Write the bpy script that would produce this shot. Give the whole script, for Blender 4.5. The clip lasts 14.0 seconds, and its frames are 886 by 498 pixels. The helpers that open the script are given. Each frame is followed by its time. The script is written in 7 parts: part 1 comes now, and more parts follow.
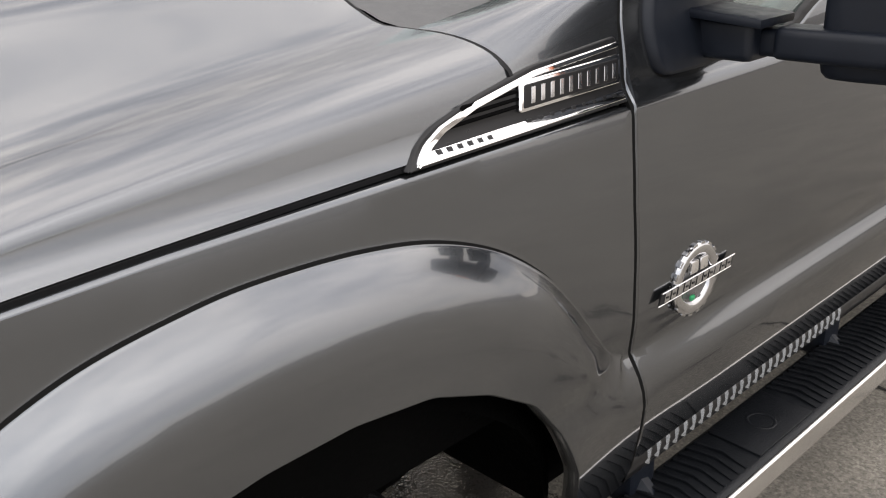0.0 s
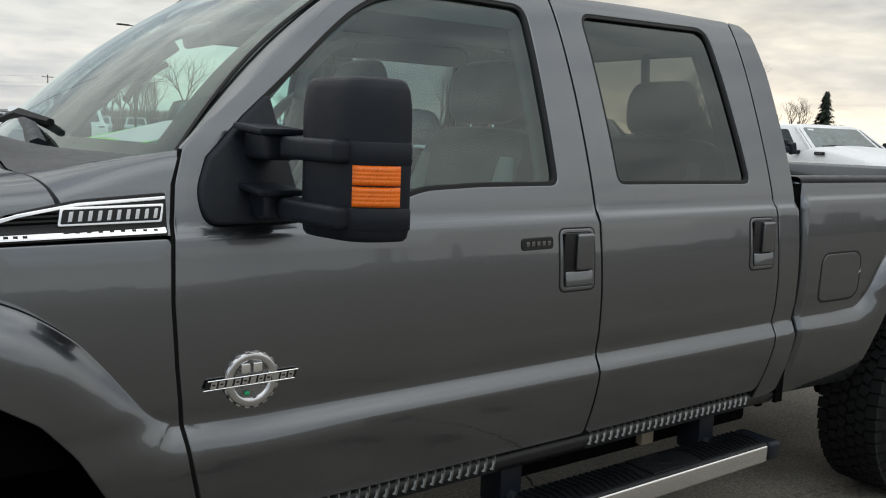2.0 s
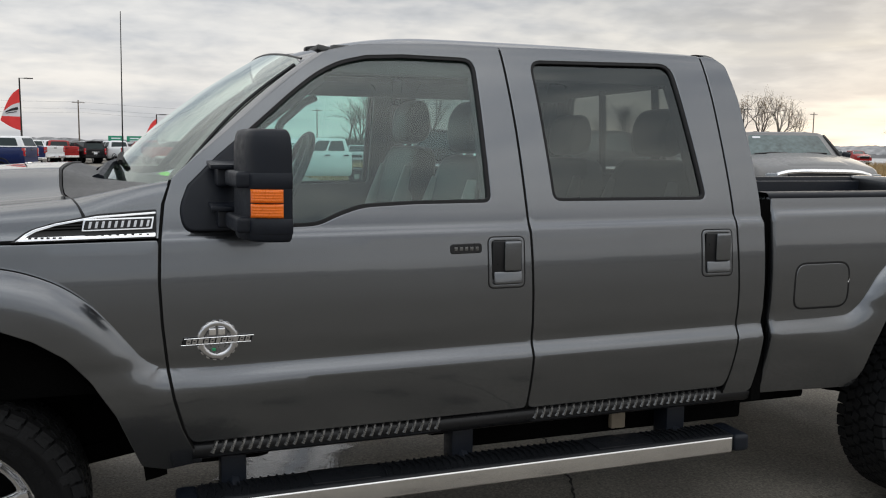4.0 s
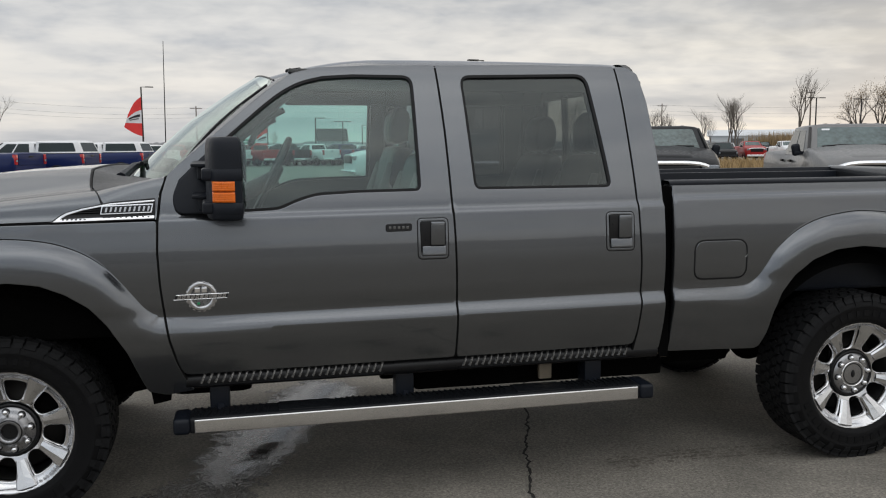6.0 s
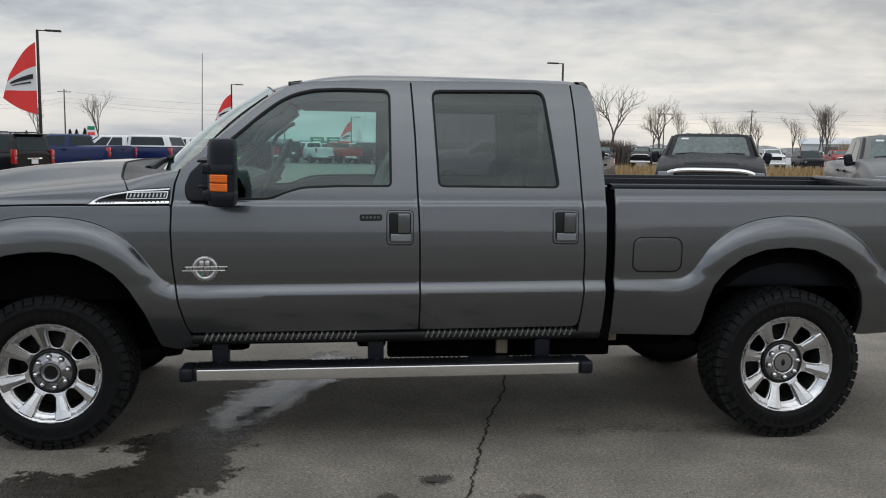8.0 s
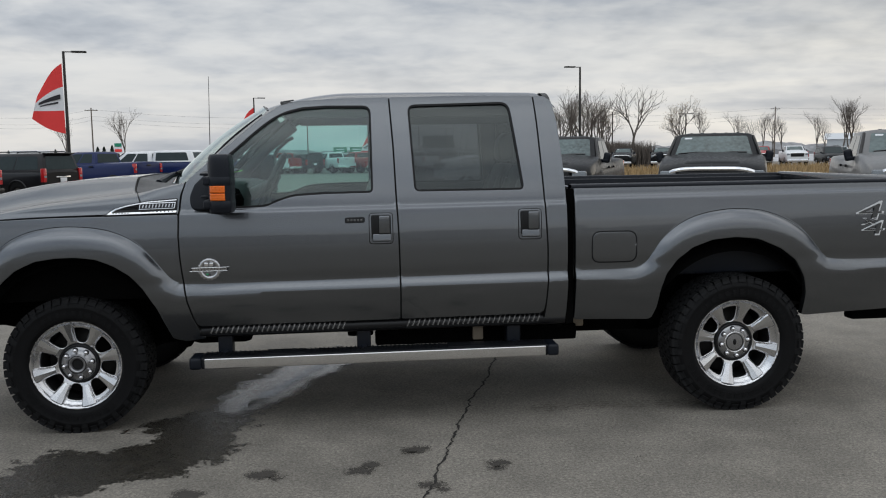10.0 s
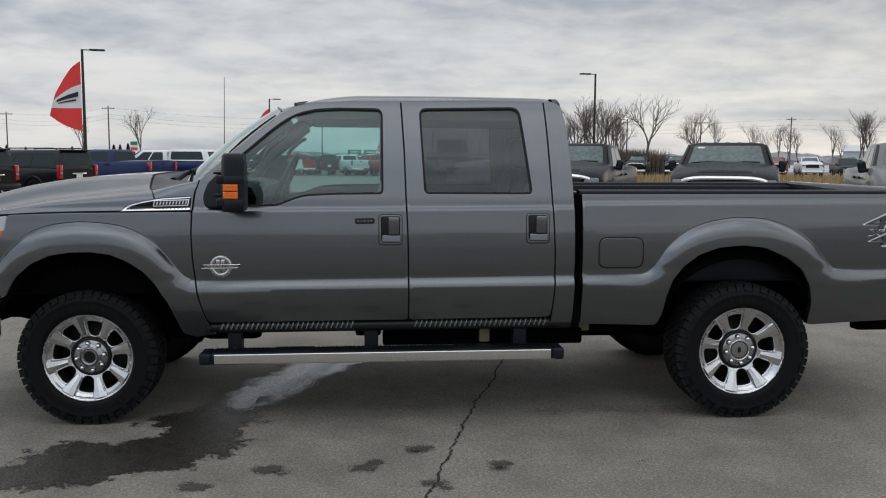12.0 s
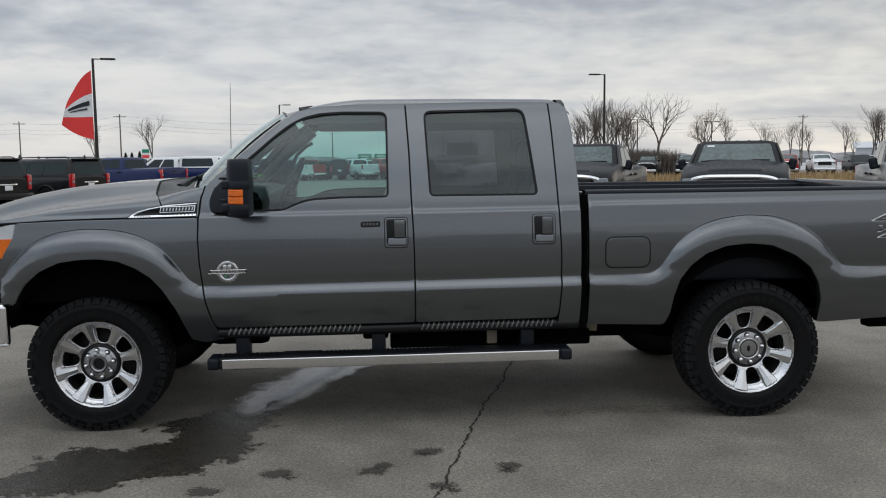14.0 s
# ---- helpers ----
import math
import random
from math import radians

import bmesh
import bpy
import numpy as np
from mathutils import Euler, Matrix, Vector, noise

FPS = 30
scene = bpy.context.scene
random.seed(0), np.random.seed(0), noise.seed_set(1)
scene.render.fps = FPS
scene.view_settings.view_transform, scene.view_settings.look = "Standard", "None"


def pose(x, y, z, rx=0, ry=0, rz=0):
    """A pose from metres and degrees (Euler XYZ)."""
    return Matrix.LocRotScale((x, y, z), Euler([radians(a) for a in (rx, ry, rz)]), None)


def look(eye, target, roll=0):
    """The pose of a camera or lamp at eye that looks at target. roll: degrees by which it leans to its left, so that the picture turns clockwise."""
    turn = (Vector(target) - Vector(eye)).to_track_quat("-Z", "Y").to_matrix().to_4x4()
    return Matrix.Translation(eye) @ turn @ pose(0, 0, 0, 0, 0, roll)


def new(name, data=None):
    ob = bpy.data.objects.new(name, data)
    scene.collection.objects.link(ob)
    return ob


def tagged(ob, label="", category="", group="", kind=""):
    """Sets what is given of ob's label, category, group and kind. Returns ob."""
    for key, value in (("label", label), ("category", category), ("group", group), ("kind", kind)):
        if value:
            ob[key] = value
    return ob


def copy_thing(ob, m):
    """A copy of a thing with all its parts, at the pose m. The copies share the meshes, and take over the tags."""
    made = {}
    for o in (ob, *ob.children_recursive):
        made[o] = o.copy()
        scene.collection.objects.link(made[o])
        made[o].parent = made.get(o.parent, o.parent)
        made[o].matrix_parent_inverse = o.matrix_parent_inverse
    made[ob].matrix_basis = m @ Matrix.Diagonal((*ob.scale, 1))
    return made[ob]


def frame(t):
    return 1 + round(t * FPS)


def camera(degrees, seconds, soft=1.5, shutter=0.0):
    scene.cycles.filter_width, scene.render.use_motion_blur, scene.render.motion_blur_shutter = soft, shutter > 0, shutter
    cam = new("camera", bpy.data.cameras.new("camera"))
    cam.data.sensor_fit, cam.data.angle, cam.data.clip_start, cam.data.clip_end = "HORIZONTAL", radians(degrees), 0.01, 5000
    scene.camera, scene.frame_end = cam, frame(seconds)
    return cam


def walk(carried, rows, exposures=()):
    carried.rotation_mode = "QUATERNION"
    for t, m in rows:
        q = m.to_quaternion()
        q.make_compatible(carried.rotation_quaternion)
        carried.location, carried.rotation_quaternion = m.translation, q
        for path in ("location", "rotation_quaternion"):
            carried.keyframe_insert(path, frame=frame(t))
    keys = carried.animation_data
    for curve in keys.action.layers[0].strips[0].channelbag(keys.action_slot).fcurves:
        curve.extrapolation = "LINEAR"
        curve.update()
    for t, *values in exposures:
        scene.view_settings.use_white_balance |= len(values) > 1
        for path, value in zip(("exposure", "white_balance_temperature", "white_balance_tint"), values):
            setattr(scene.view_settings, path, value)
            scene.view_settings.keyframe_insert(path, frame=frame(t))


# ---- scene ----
cam = camera(54.2, 14.0, soft=1.1)
PATH = [
    (0, (-0.39, -1.67, 1.582), (0.837, -0.294, 0.806), -2.3),
    (0.5, (-0.36, -1.897, 1.568), (0.931, -0.456, 1.061), -2.1),
    (1, (-0.277, -2.133, 1.56), (1.009, -0.641, 1.213), -1.9),
    (1.5, (-0.119, -2.425, 1.527), (1.124, -0.881, 1.256), 1.4),
    (2, (0.019, -2.735, 1.524), (1.184, -1.131, 1.259), 2.2),
    (2.5, (0.123, -2.993, 1.536), (1.207, -1.331, 1.286), 2.6),
    (3, (0.292, -3.249, 1.531), (1.218, -1.491, 1.299), 2.2),
    (3.2, (0.359, -3.356, 1.55), (1.211, -1.561, 1.321), 2.1),
    (5.5, (0.858, -4.46, 1.584), (1.355, -2.537, 1.349), -1.3),
    (6, (1.003, -4.697, 1.580), (1.428, -2.761, 1.347), -0.4),
    (6.5, (1.114, -4.868, 1.585), (1.512, -2.922, 1.35), 0.7),
    (7, (1.302, -5.047, 1.590), (1.616, -3.088, 1.356), 1.7),
    (7.5, (1.373, -5.275, 1.594), (1.646, -3.307, 1.364), 1.3),
    (8, (1.454, -5.472, 1.598), (1.695, -3.501, 1.366), 0.9),
    (10.5, (1.698, -6.105, 1.607), (1.876, -4.124, 1.393), -0.9),
    (11, (1.709, -6.114, 1.601), (1.871, -4.133, 1.390), -0.4),
    (11.5, (1.688, -6.118, 1.595), (1.849, -4.135, 1.39), -0.0),
    (12, (1.691, -6.116, 1.601), (1.845, -4.133, 1.394), 0.3),
    (12.5, (1.719, -6.109, 1.600), (1.859, -4.126, 1.393), 0.2),
    (13, (1.709, -6.117, 1.599), (1.85, -4.132, 1.395), 0.2),
    (13.5, (1.718, -6.116, 1.592), (1.853, -4.131, 1.39), -0.3),
    (14, (1.725, -6.117, 1.596), (1.852, -4.132, 1.396), -0.6),
]
EXPOSURES = [(0.0, 1.12, 6780, 14), (0.5, 1.20, 6650, 13), (1.0, 0.67, 6480, 9), (1.5, 0.11, 6390, 7), (2.0, 0.12, 6390, 7), (3.0, 0.15, 6400, 9), (5.5, 0.0, 6450, 10), (7.5, -0.05, 6330, 9), (10.0, -0.14, 6140, 9), (14.0, -0.14, 6140, 9)]
walk(cam, [(t, look(eye, target, roll)) for t, eye, target, roll in PATH], EXPOSURES)

# ---- sky and sun ----
world = bpy.data.worlds.new("overcast_sky")
scene.world = world
world.use_nodes = True
SUN_TURN, SUN_HEIGHT = 50.0, 7.0      # degrees from +y towards +x, and above the horizon


def build_sky():
    nt = world.node_tree
    nt.nodes.clear()
    N, L = nt.nodes.new, nt.links.new

    def math_node(op, a, b=None, clamp=False):
        n = N("ShaderNodeMath")
        n.operation, n.use_clamp = op, clamp
        for i, v in enumerate((a, b)):
            if v is None:
                continue
            if isinstance(v, (int, float)):
                n.inputs[i].default_value = v
            else:
                L(v, n.inputs[i])
        return n.outputs[0]

    def ramp(fac, stops):
        n = N("ShaderNodeValToRGB")
        e = n.color_ramp.elements
        while len(e) < len(stops):
            e.new(0.5)
        for el, (p, c) in zip(e, stops):
            el.position, el.color = p, (*c, 1)
        L(fac, n.inputs[0])
        return n.outputs[0]

    def mix(kind, fac, a, b):
        n = N("ShaderNodeMix")
        n.data_type, n.blend_type = "RGBA", kind
        for sock, v in ((n.inputs[0], fac), (n.inputs[6], a), (n.inputs[7], b)):
            if isinstance(v, (int, float)):
                sock.default_value = v
            elif isinstance(v, tuple):
                sock.default_value = (*v, 1)
            else:
                L(v, sock)
        return n.outputs[2]

    co = N("ShaderNodeTexCoord")
    sep = N("ShaderNodeSeparateXYZ")
    L(co.outputs["Generated"], sep.inputs[0])
    x, y, z = sep.outputs
    up = math_node("MAXIMUM", z, 0.0)
    den = math_node("ADD", up, 0.20)
    px, py = math_node("DIVIDE", x, den), math_node("DIVIDE", y, den)
    com = N("ShaderNodeCombineXYZ")
    L(math_node("MULTIPLY", px, 0.95), com.inputs[0])
    L(math_node("MULTIPLY", py, 1.0), com.inputs[1])

    def noise_tex(scale, detail, rough, dist, seed):
        m = N("ShaderNodeVectorMath")
        m.operation = "ADD"
        m.inputs[1].default_value = (seed, seed * 0.7, seed * 1.3)
        L(com.outputs[0], m.inputs[0])
        n = N("ShaderNodeTexNoise")
        n.inputs["Scale"].default_value, n.inputs["Detail"].default_value = scale, detail
        n.inputs["Roughness"].default_value, n.inputs["Distortion"].default_value = rough, dist
        L(m.outputs[0], n.inputs["Vector"])
        return n.outputs[0]

    big, fine, tuft = noise_tex(0.8, 3, 0.50, 0.3, 3.1), noise_tex(2.8, 4, 0.50, 0.3, 8.4), noise_tex(8.0, 4, 0.50, 0.2, 5.2)
    cloud = math_node("ADD", math_node("MULTIPLY", big, 0.46), math_node("MULTIPLY", fine, 0.32))
    cloud = math_node("ADD", cloud, math_node("MULTIPLY", tuft, 0.22))
    col = ramp(cloud, [(0.39, (0.57, 0.600, 0.645)), (0.45, (0.73, 0.750, 0.780)), (0.50, (0.91, 0.905, 0.895)), (0.57, (1.09, 1.065, 1.02))])
    # long level streaks low down, grey and cream
    flat = N("ShaderNodeCombineXYZ")
    L(math_node("MULTIPLY", x, 2.4), flat.inputs[0])
    L(math_node("MULTIPLY", y, 2.4), flat.inputs[1])
    L(math_node("MULTIPLY", up, 24.0), flat.inputs[2])
    st = N("ShaderNodeTexNoise")
    st.inputs["Scale"].default_value, st.inputs["Detail"].default_value = 1.0, 7
    st.inputs["Roughness"].default_value, st.inputs["Distortion"].default_value = 0.50, 0.3
    L(flat.outputs[0], st.inputs["Vector"])
    bands = math_node("ADD", math_node("MULTIPLY", st.outputs[0], 0.75), math_node("MULTIPLY", cloud, 0.25))
    low = math_node("SUBTRACT", 1.0, math_node("DIVIDE", up, 0.26), True)
    low = math_node("POWER", low, 1.5)
    streak = ramp(bands, [(0.37, (0.60, 0.615, 0.640)), (0.45, (0.76, 0.755, 0.760)), (0.51, (0.93, 0.895, 0.850)), (0.60, (1.10, 1.03, 0.94))])
    col = mix("MIX", math_node("MULTIPLY", low, 0.95), col, streak)
    # the glow round the hidden sun
    sx, sy = math.sin(radians(SUN_TURN)), math.cos(radians(SUN_TURN))
    dot = math_node("ADD", math_node("MULTIPLY", x, sx), math_node("MULTIPLY", y, sy))
    glow = math_node("POWER", math_node("MAXIMUM", dot, 0.0), 14.0)
    glow = math_node("MULTIPLY", glow, math_node("POWER", math_node("SUBTRACT", 1.0, math_node("DIVIDE", up, 0.42), True), 2.0))
    lit = N("ShaderNodeMapRange")
    for key, val in (("From Min", 0.40), ("From Max", 0.60), ("To Min", 0.14), ("To Max", 0.62)):
        lit.inputs[key].default_value = val
    L(bands, lit.inputs["Value"])
    col = mix("ADD", math_node("MULTIPLY", glow, lit.outputs[0]), col, (0.98, 0.83, 0.47))
    # a heavier bank of cloud above the glow
    bank = math_node("MULTIPLY", math_node("POWER", math_node("MAXIMUM", dot, 0.0), 3.0), math_node("DIVIDE", math_node("SUBTRACT", up, 0.072), 0.12, True))
    col = mix("MULTIPLY", math_node("MULTIPLY", bank, 0.9), col, (0.57, 0.59, 0.625))
    # an overcast sky is brighter overhead
    rise = N("ShaderNodeMapRange")
    rise.interpolation_type = "SMOOTHSTEP"
    rise.inputs["From Min"].default_value, rise.inputs["From Max"].default_value = 0.22, 0.80
    rise.inputs["To Min"].default_value, rise.inputs["To Max"].default_value = 1.0, 1.8
    L(up, rise.inputs["Value"])
    col = mix("MULTIPLY", 1.0, col, rise.outputs[0])
    breaks = N("ShaderNodeMapRange")
    for key, val in (("From Min", 0.42), ("From Max", 0.58), ("To Min", 0.84), ("To Max", 1.11)):
        breaks.inputs[key].default_value = val
    L(cloud, breaks.inputs["Value"])
    col = mix("MULTIPLY", math_node("DIVIDE", math_node("SUBTRACT", up, 0.25), 0.35, True), col, breaks.outputs[0])
    # bluer cloud away from the low sun
    col = mix("MULTIPLY", math_node("MULTIPLY", math_node("ADD", math_node("MULTIPLY", dot, -0.9), 0.1, True), 0.9, True), col, (1.04, 1.10, 1.16))
    # below the horizon: dull ground
    below = math_node("LESS_THAN", z, -0.01)
    col = mix("MIX", below, col, (0.16, 0.155, 0.15))
    sky = N("ShaderNodeTexSky")
    sky.sky_type, sky.sun_disc = "NISHITA", False
    sky.sun_elevation, sky.sun_rotation = radians(SUN_HEIGHT), radians(SUN_TURN)
    b1, b2, add, out = N("ShaderNodeBackground"), N("ShaderNodeBackground"), N("ShaderNodeAddShader"), N("ShaderNodeOutputWorld")
    L(sky.outputs[0], b1.inputs[0])
    L(col, b2.inputs[0])
    b1.inputs[1].default_value, b2.inputs[1].default_value = 0.004, 0.785
    L(b1.outputs[0], add.inputs[0])
    L(b2.outputs[0], add.inputs[1])
    L(add.outputs[0], out.inputs[0])


build_sky()
sun = new("sun", bpy.data.lights.new("sun", "SUN"))
sun.data.energy, sun.data.angle, sun.data.color = 0.16, radians(20), (1.0, 0.88, 0.70)
sun.matrix_world = look((0, 0, 30), (-30 * math.sin(radians(SUN_TURN)), -30 * math.cos(radians(SUN_TURN)), 30 - 30 * math.tan(radians(SUN_HEIGHT + 3))))

# ---- materials ----


def material(name, color, rough=0.5, metal=0.0, coat=0.0, coat_rough=0.03, spread=0.12, scale=6.0, bump=0.0, bump_scale=60.0,
             rough_spread=0.08, transmission=0.0, ior=1.5, flake=0.0, spec=0.5, emit=0.0, island=0.0):
    """A principled surface whose colour and roughness vary at two scales."""
    m = bpy.data.materials.new(name)
    m.use_nodes = True
    nt = m.node_tree
    N, L = nt.nodes.new, nt.links.new
    b = nt.nodes["Principled BSDF"]
    co = N("ShaderNodeTexCoord")
    n1, n2 = N("ShaderNodeTexNoise"), N("ShaderNodeTexNoise")
    for n, s, d in ((n1, scale, 4), (n2, scale * 9, 6)):
        n.inputs["Scale"].default_value, n.inputs["Detail"].default_value = s, d
        L(co.outputs["Object"], n.inputs["Vector"])
    add = N("ShaderNodeMath")
    add.operation = "ADD"
    L(n1.outputs[0], add.inputs[0])
    L(n2.outputs[0], add.inputs[1])
    mp = N("ShaderNodeMapRange")
    mp.inputs["From Min"].default_value, mp.inputs["From Max"].default_value = 0.6, 1.4
    mp.inputs["To Min"].default_value, mp.inputs["To Max"].default_value = 1 - spread, 1 + spread
    L(add.outputs[0], mp.inputs["Value"])
    mul = N("ShaderNodeMix")
    mul.data_type, mul.blend_type = "RGBA", "MULTIPLY"
    mul.inputs[0].default_value = 1.0
    mul.inputs[6].default_value = (*color, 1)
    L(mp.outputs[0], mul.inputs[7])
    top = mul.outputs[2]
    if flake:
        v = N("ShaderNodeTexVoronoi")
        v.inputs["Scale"].default_value = 1400
        L(co.outputs["Object"], v.inputs["Vector"])
        f = N("ShaderNodeMix")
        f.data_type, f.blend_type = "RGBA", "OVERLAY"
        f.inputs[0].default_value = flake
        L(top, f.inputs[6])
        L(v.outputs["Color"], f.inputs[7])
        bw = N("ShaderNodeRGBToBW")
        L(v.outputs["Color"], bw.inputs[0])
        L(bw.outputs[0], f.inputs[7])
        top = f.outputs[2]
    if island:
        g = N("ShaderNodeNewGeometry")
        r = N("ShaderNodeMapRange")
        r.inputs["To Min"].default_value, r.inputs["To Max"].default_value = 1 - island, 1 + island
        L(g.outputs["Random Per Island"], r.inputs["Value"])
        k = N("ShaderNodeMix")
        k.data_type, k.blend_type = "RGBA", "MULTIPLY"
        k.inputs[0].default_value = 1.0
        L(top, k.inputs[6])
        L(r.outputs[0], k.inputs[7])
        top = k.outputs[2]
    L(top, b.inputs["Base Color"])
    rr = N("ShaderNodeMapRange")
    rr.inputs["From Min"].default_value, rr.inputs["From Max"].default_value = 0.3, 0.7
    rr.inputs["To Min"].default_value, rr.inputs["To Max"].default_value = max(0.0, rough - rough_spread), min(1.0, rough + rough_spread)
    L(n2.outputs[0], rr.inputs["Value"])
    L(rr.outputs[0], b.inputs["Roughness"])
    b.inputs["Metallic"].default_value = metal
    b.inputs["Coat Weight"].default_value, b.inputs["Coat Roughness"].default_value = coat, coat_rough
    b.inputs["Transmission Weight"].default_value, b.inputs["IOR"].default_value = transmission, ior
    b.inputs["Specular IOR Level"].default_value = spec
    if metal > 0.9 and coat:
        b.inputs["Specular Tint"].default_value = (0.30, 0.30, 0.31, 1)
    if bump:
        nb = N("ShaderNodeTexNoise")
        nb.inputs["Scale"].default_value, nb.inputs["Detail"].default_value = bump_scale, 6
        L(co.outputs["Object"], nb.inputs["Vector"])
        bp = N("ShaderNodeBump")
        bp.inputs["Strength"].default_value, bp.inputs["Distance"].default_value = bump, 0.01
        L(nb.outputs[0], bp.inputs["Height"])
        L(bp.outputs[0], b.inputs["Normal"])
    if emit:
        b.inputs["Emission Color"].default_value, b.inputs["Emission Strength"].default_value = (*color, 1), emit
    return m


def glass(name, color, gloss=0.006, rough=0.0, boost=1.3):
    """A thin tinted pane: light passes straight through and takes the tint, with a Fresnel gloss on top."""
    m = bpy.data.materials.new(name)
    m.use_nodes = True
    nt = m.node_tree
    nt.nodes.clear()
    N, L = nt.nodes.new, nt.links.new
    tr, gl, mixer, out, fr = N("ShaderNodeBsdfTransparent"), N("ShaderNodeBsdfGlossy"), N("ShaderNodeMixShader"), N("ShaderNodeOutputMaterial"), N("ShaderNodeLayerWeight")
    tr.inputs[0].default_value = (*color, 1)
    gl.inputs["Roughness"].default_value = rough
    gl.inputs[0].default_value = (0.88, 0.95, 0.94, 1)
    rim, lift = N("ShaderNodeMath"), N("ShaderNodeMath")
    rim.operation, lift.operation = "POWER", "MULTIPLY_ADD"
    rim.inputs[1].default_value = 5.0
    L(fr.outputs["Facing"], rim.inputs[0])
    lift.inputs[1].default_value, lift.inputs[2].default_value = 0.96, 0.042
    L(rim.outputs[0], lift.inputs[0])
    k = N("ShaderNodeMath")
    k.operation, k.use_clamp = "MULTIPLY_ADD", True
    k.inputs[1].default_value, k.inputs[2].default_value = boost, gloss
    L(lift.outputs[0], k.inputs[0])
    L(k.outputs[0], mixer.inputs[0])
    L(tr.outputs[0], mixer.inputs[1])
    L(gl.outputs[0], mixer.inputs[2])
    L(mixer.outputs[0], out.inputs[0])
    return m


PAINT = material("grey_metallic_paint", (0.134, 0.142, 0.153), 0.235, 0.95, 1.0, 0.032, 0.02, 1.2, 0.0, rough_spread=0.0)
BLACK_PLASTIC = material("black_grained_plastic", (0.0062, 0.0085, 0.0140), 0.46, bump=0.06, bump_scale=700, spread=0.15, scale=5, spec=0.28)
SATIN_BLACK = material("satin_black_trim", (0.009, 0.009, 0.010), 0.34, spread=0.1, spec=0.3)
FLARE_LINE = material("dark_gap_and_crease_shade", (0.006, 0.006, 0.006), 0.8, spec=0.1)
RUBBER = material("tyre_rubber", (0.0048, 0.0048, 0.0054), 0.60, spread=0.25, scale=14, bump=0.25, bump_scale=160, spec=0.16)
SEAL = material("window_rubber_seal", (0.007, 0.007, 0.008), 0.5, spread=0.1, spec=0.25)
DARK = material("dark_underbody_and_gap_shade", (0.0025, 0.0025, 0.0025), 0.9, spread=0.3, scale=9, bump=0.3, spec=0.04)
CHROME = material("polished_chrome", (0.86, 0.86, 0.87), 0.07, 1.0, spread=0.02, rough_spread=0.03)
SATIN_CHROME = material("satin_chrome", (0.52, 0.52, 0.53), 0.17, 1.0, spread=0.04, rough_spread=0.03)
ALLOY = material("bright_alloy", (0.66, 0.66, 0.67), 0.19, 1.0, spread=0.015, scale=9, rough_spread=0.015)
STEEL = material("brushed_stainless_steel", (0.72, 0.71, 0.70), 0.2, 1.0, spread=0.06, scale=14, rough_spread=0.07)
PAD = material("step_pad_polymer", (0.008, 0.009, 0.011), 0.42, spread=0.2, bump=0.2, bump_scale=300, spec=0.25)
RIB = material("scuffed_grey_rib", (0.17, 0.17, 0.168), 0.27, 0.75, spread=0.2, scale=20)
AMBER = material("amber_lens", (0.78, 0.150, 0.003), 0.30, coat=0.15, spread=0.14, scale=30)
RED_LENS = material("red_lens", (0.45, 0.012, 0.015), 0.18, coat=0.8, spread=0.1)
CLEAR_LENS = material("clear_headlamp_lens", (0.66, 0.70, 0.74), 0.1, 0.25, 1.0, spread=0.15, scale=25)
GREEN = material("green_enamel", (0.02, 0.30, 0.12), 0.3, spread=0.05)
WHITE_MARK = material("silver_white_decal", (0.72, 0.72, 0.73), 0.35, spread=0.04)
SEAT_PANEL = material("light_grey_seat_panel", (0.22, 0.22, 0.21), 0.6, spread=0.1)
LEATHER = material("dark_grey_leather", (0.030, 0.030, 0.032), 0.48, spread=0.2, scale=6, bump=0.06, bump_scale=200)
TRIM_IN = material("charcoal_cabin_trim", (0.045, 0.046, 0.048), 0.6, spread=0.15, bump=0.05, bump_scale=300)
HEADLINER = material("grey_headliner_cloth", (0.085, 0.085, 0.085), 0.9, spread=0.1)
PAPER = material("white_paper", (0.52, 0.56, 0.58), 0.7, spread=0.05)
GREEN_PAPER = material("fluorescent_green_paper", (0.17, 0.68, 0.04), 0.7, spread=0.05)
DOOR_GLASS = glass("green_tinted_door_glass", (0.60, 0.82, 0.78), boost=1.9)
DARK_GLASS = glass("dark_privacy_glass", (0.215, 0.23, 0.24), boost=1.5)
SLIDER_GLASS = glass("tinted_rear_slider_glass", (0.55, 0.58, 0.52), boost=1.15)
SCREEN_GLASS = glass("windscreen_glass", (0.72, 0.83, 0.78), 0.02, 0.012, 1.5)
FAR_SCREEN = material("pale_teal_windscreen", (0.085, 0.120, 0.120), 0.10, spread=0.55, scale=1.3, spec=0.5)
CAR_GLASS = material("dark_car_glass", (0.022, 0.034, 0.036), 0.06, spread=0.15, scale=1.0, spec=0.28)


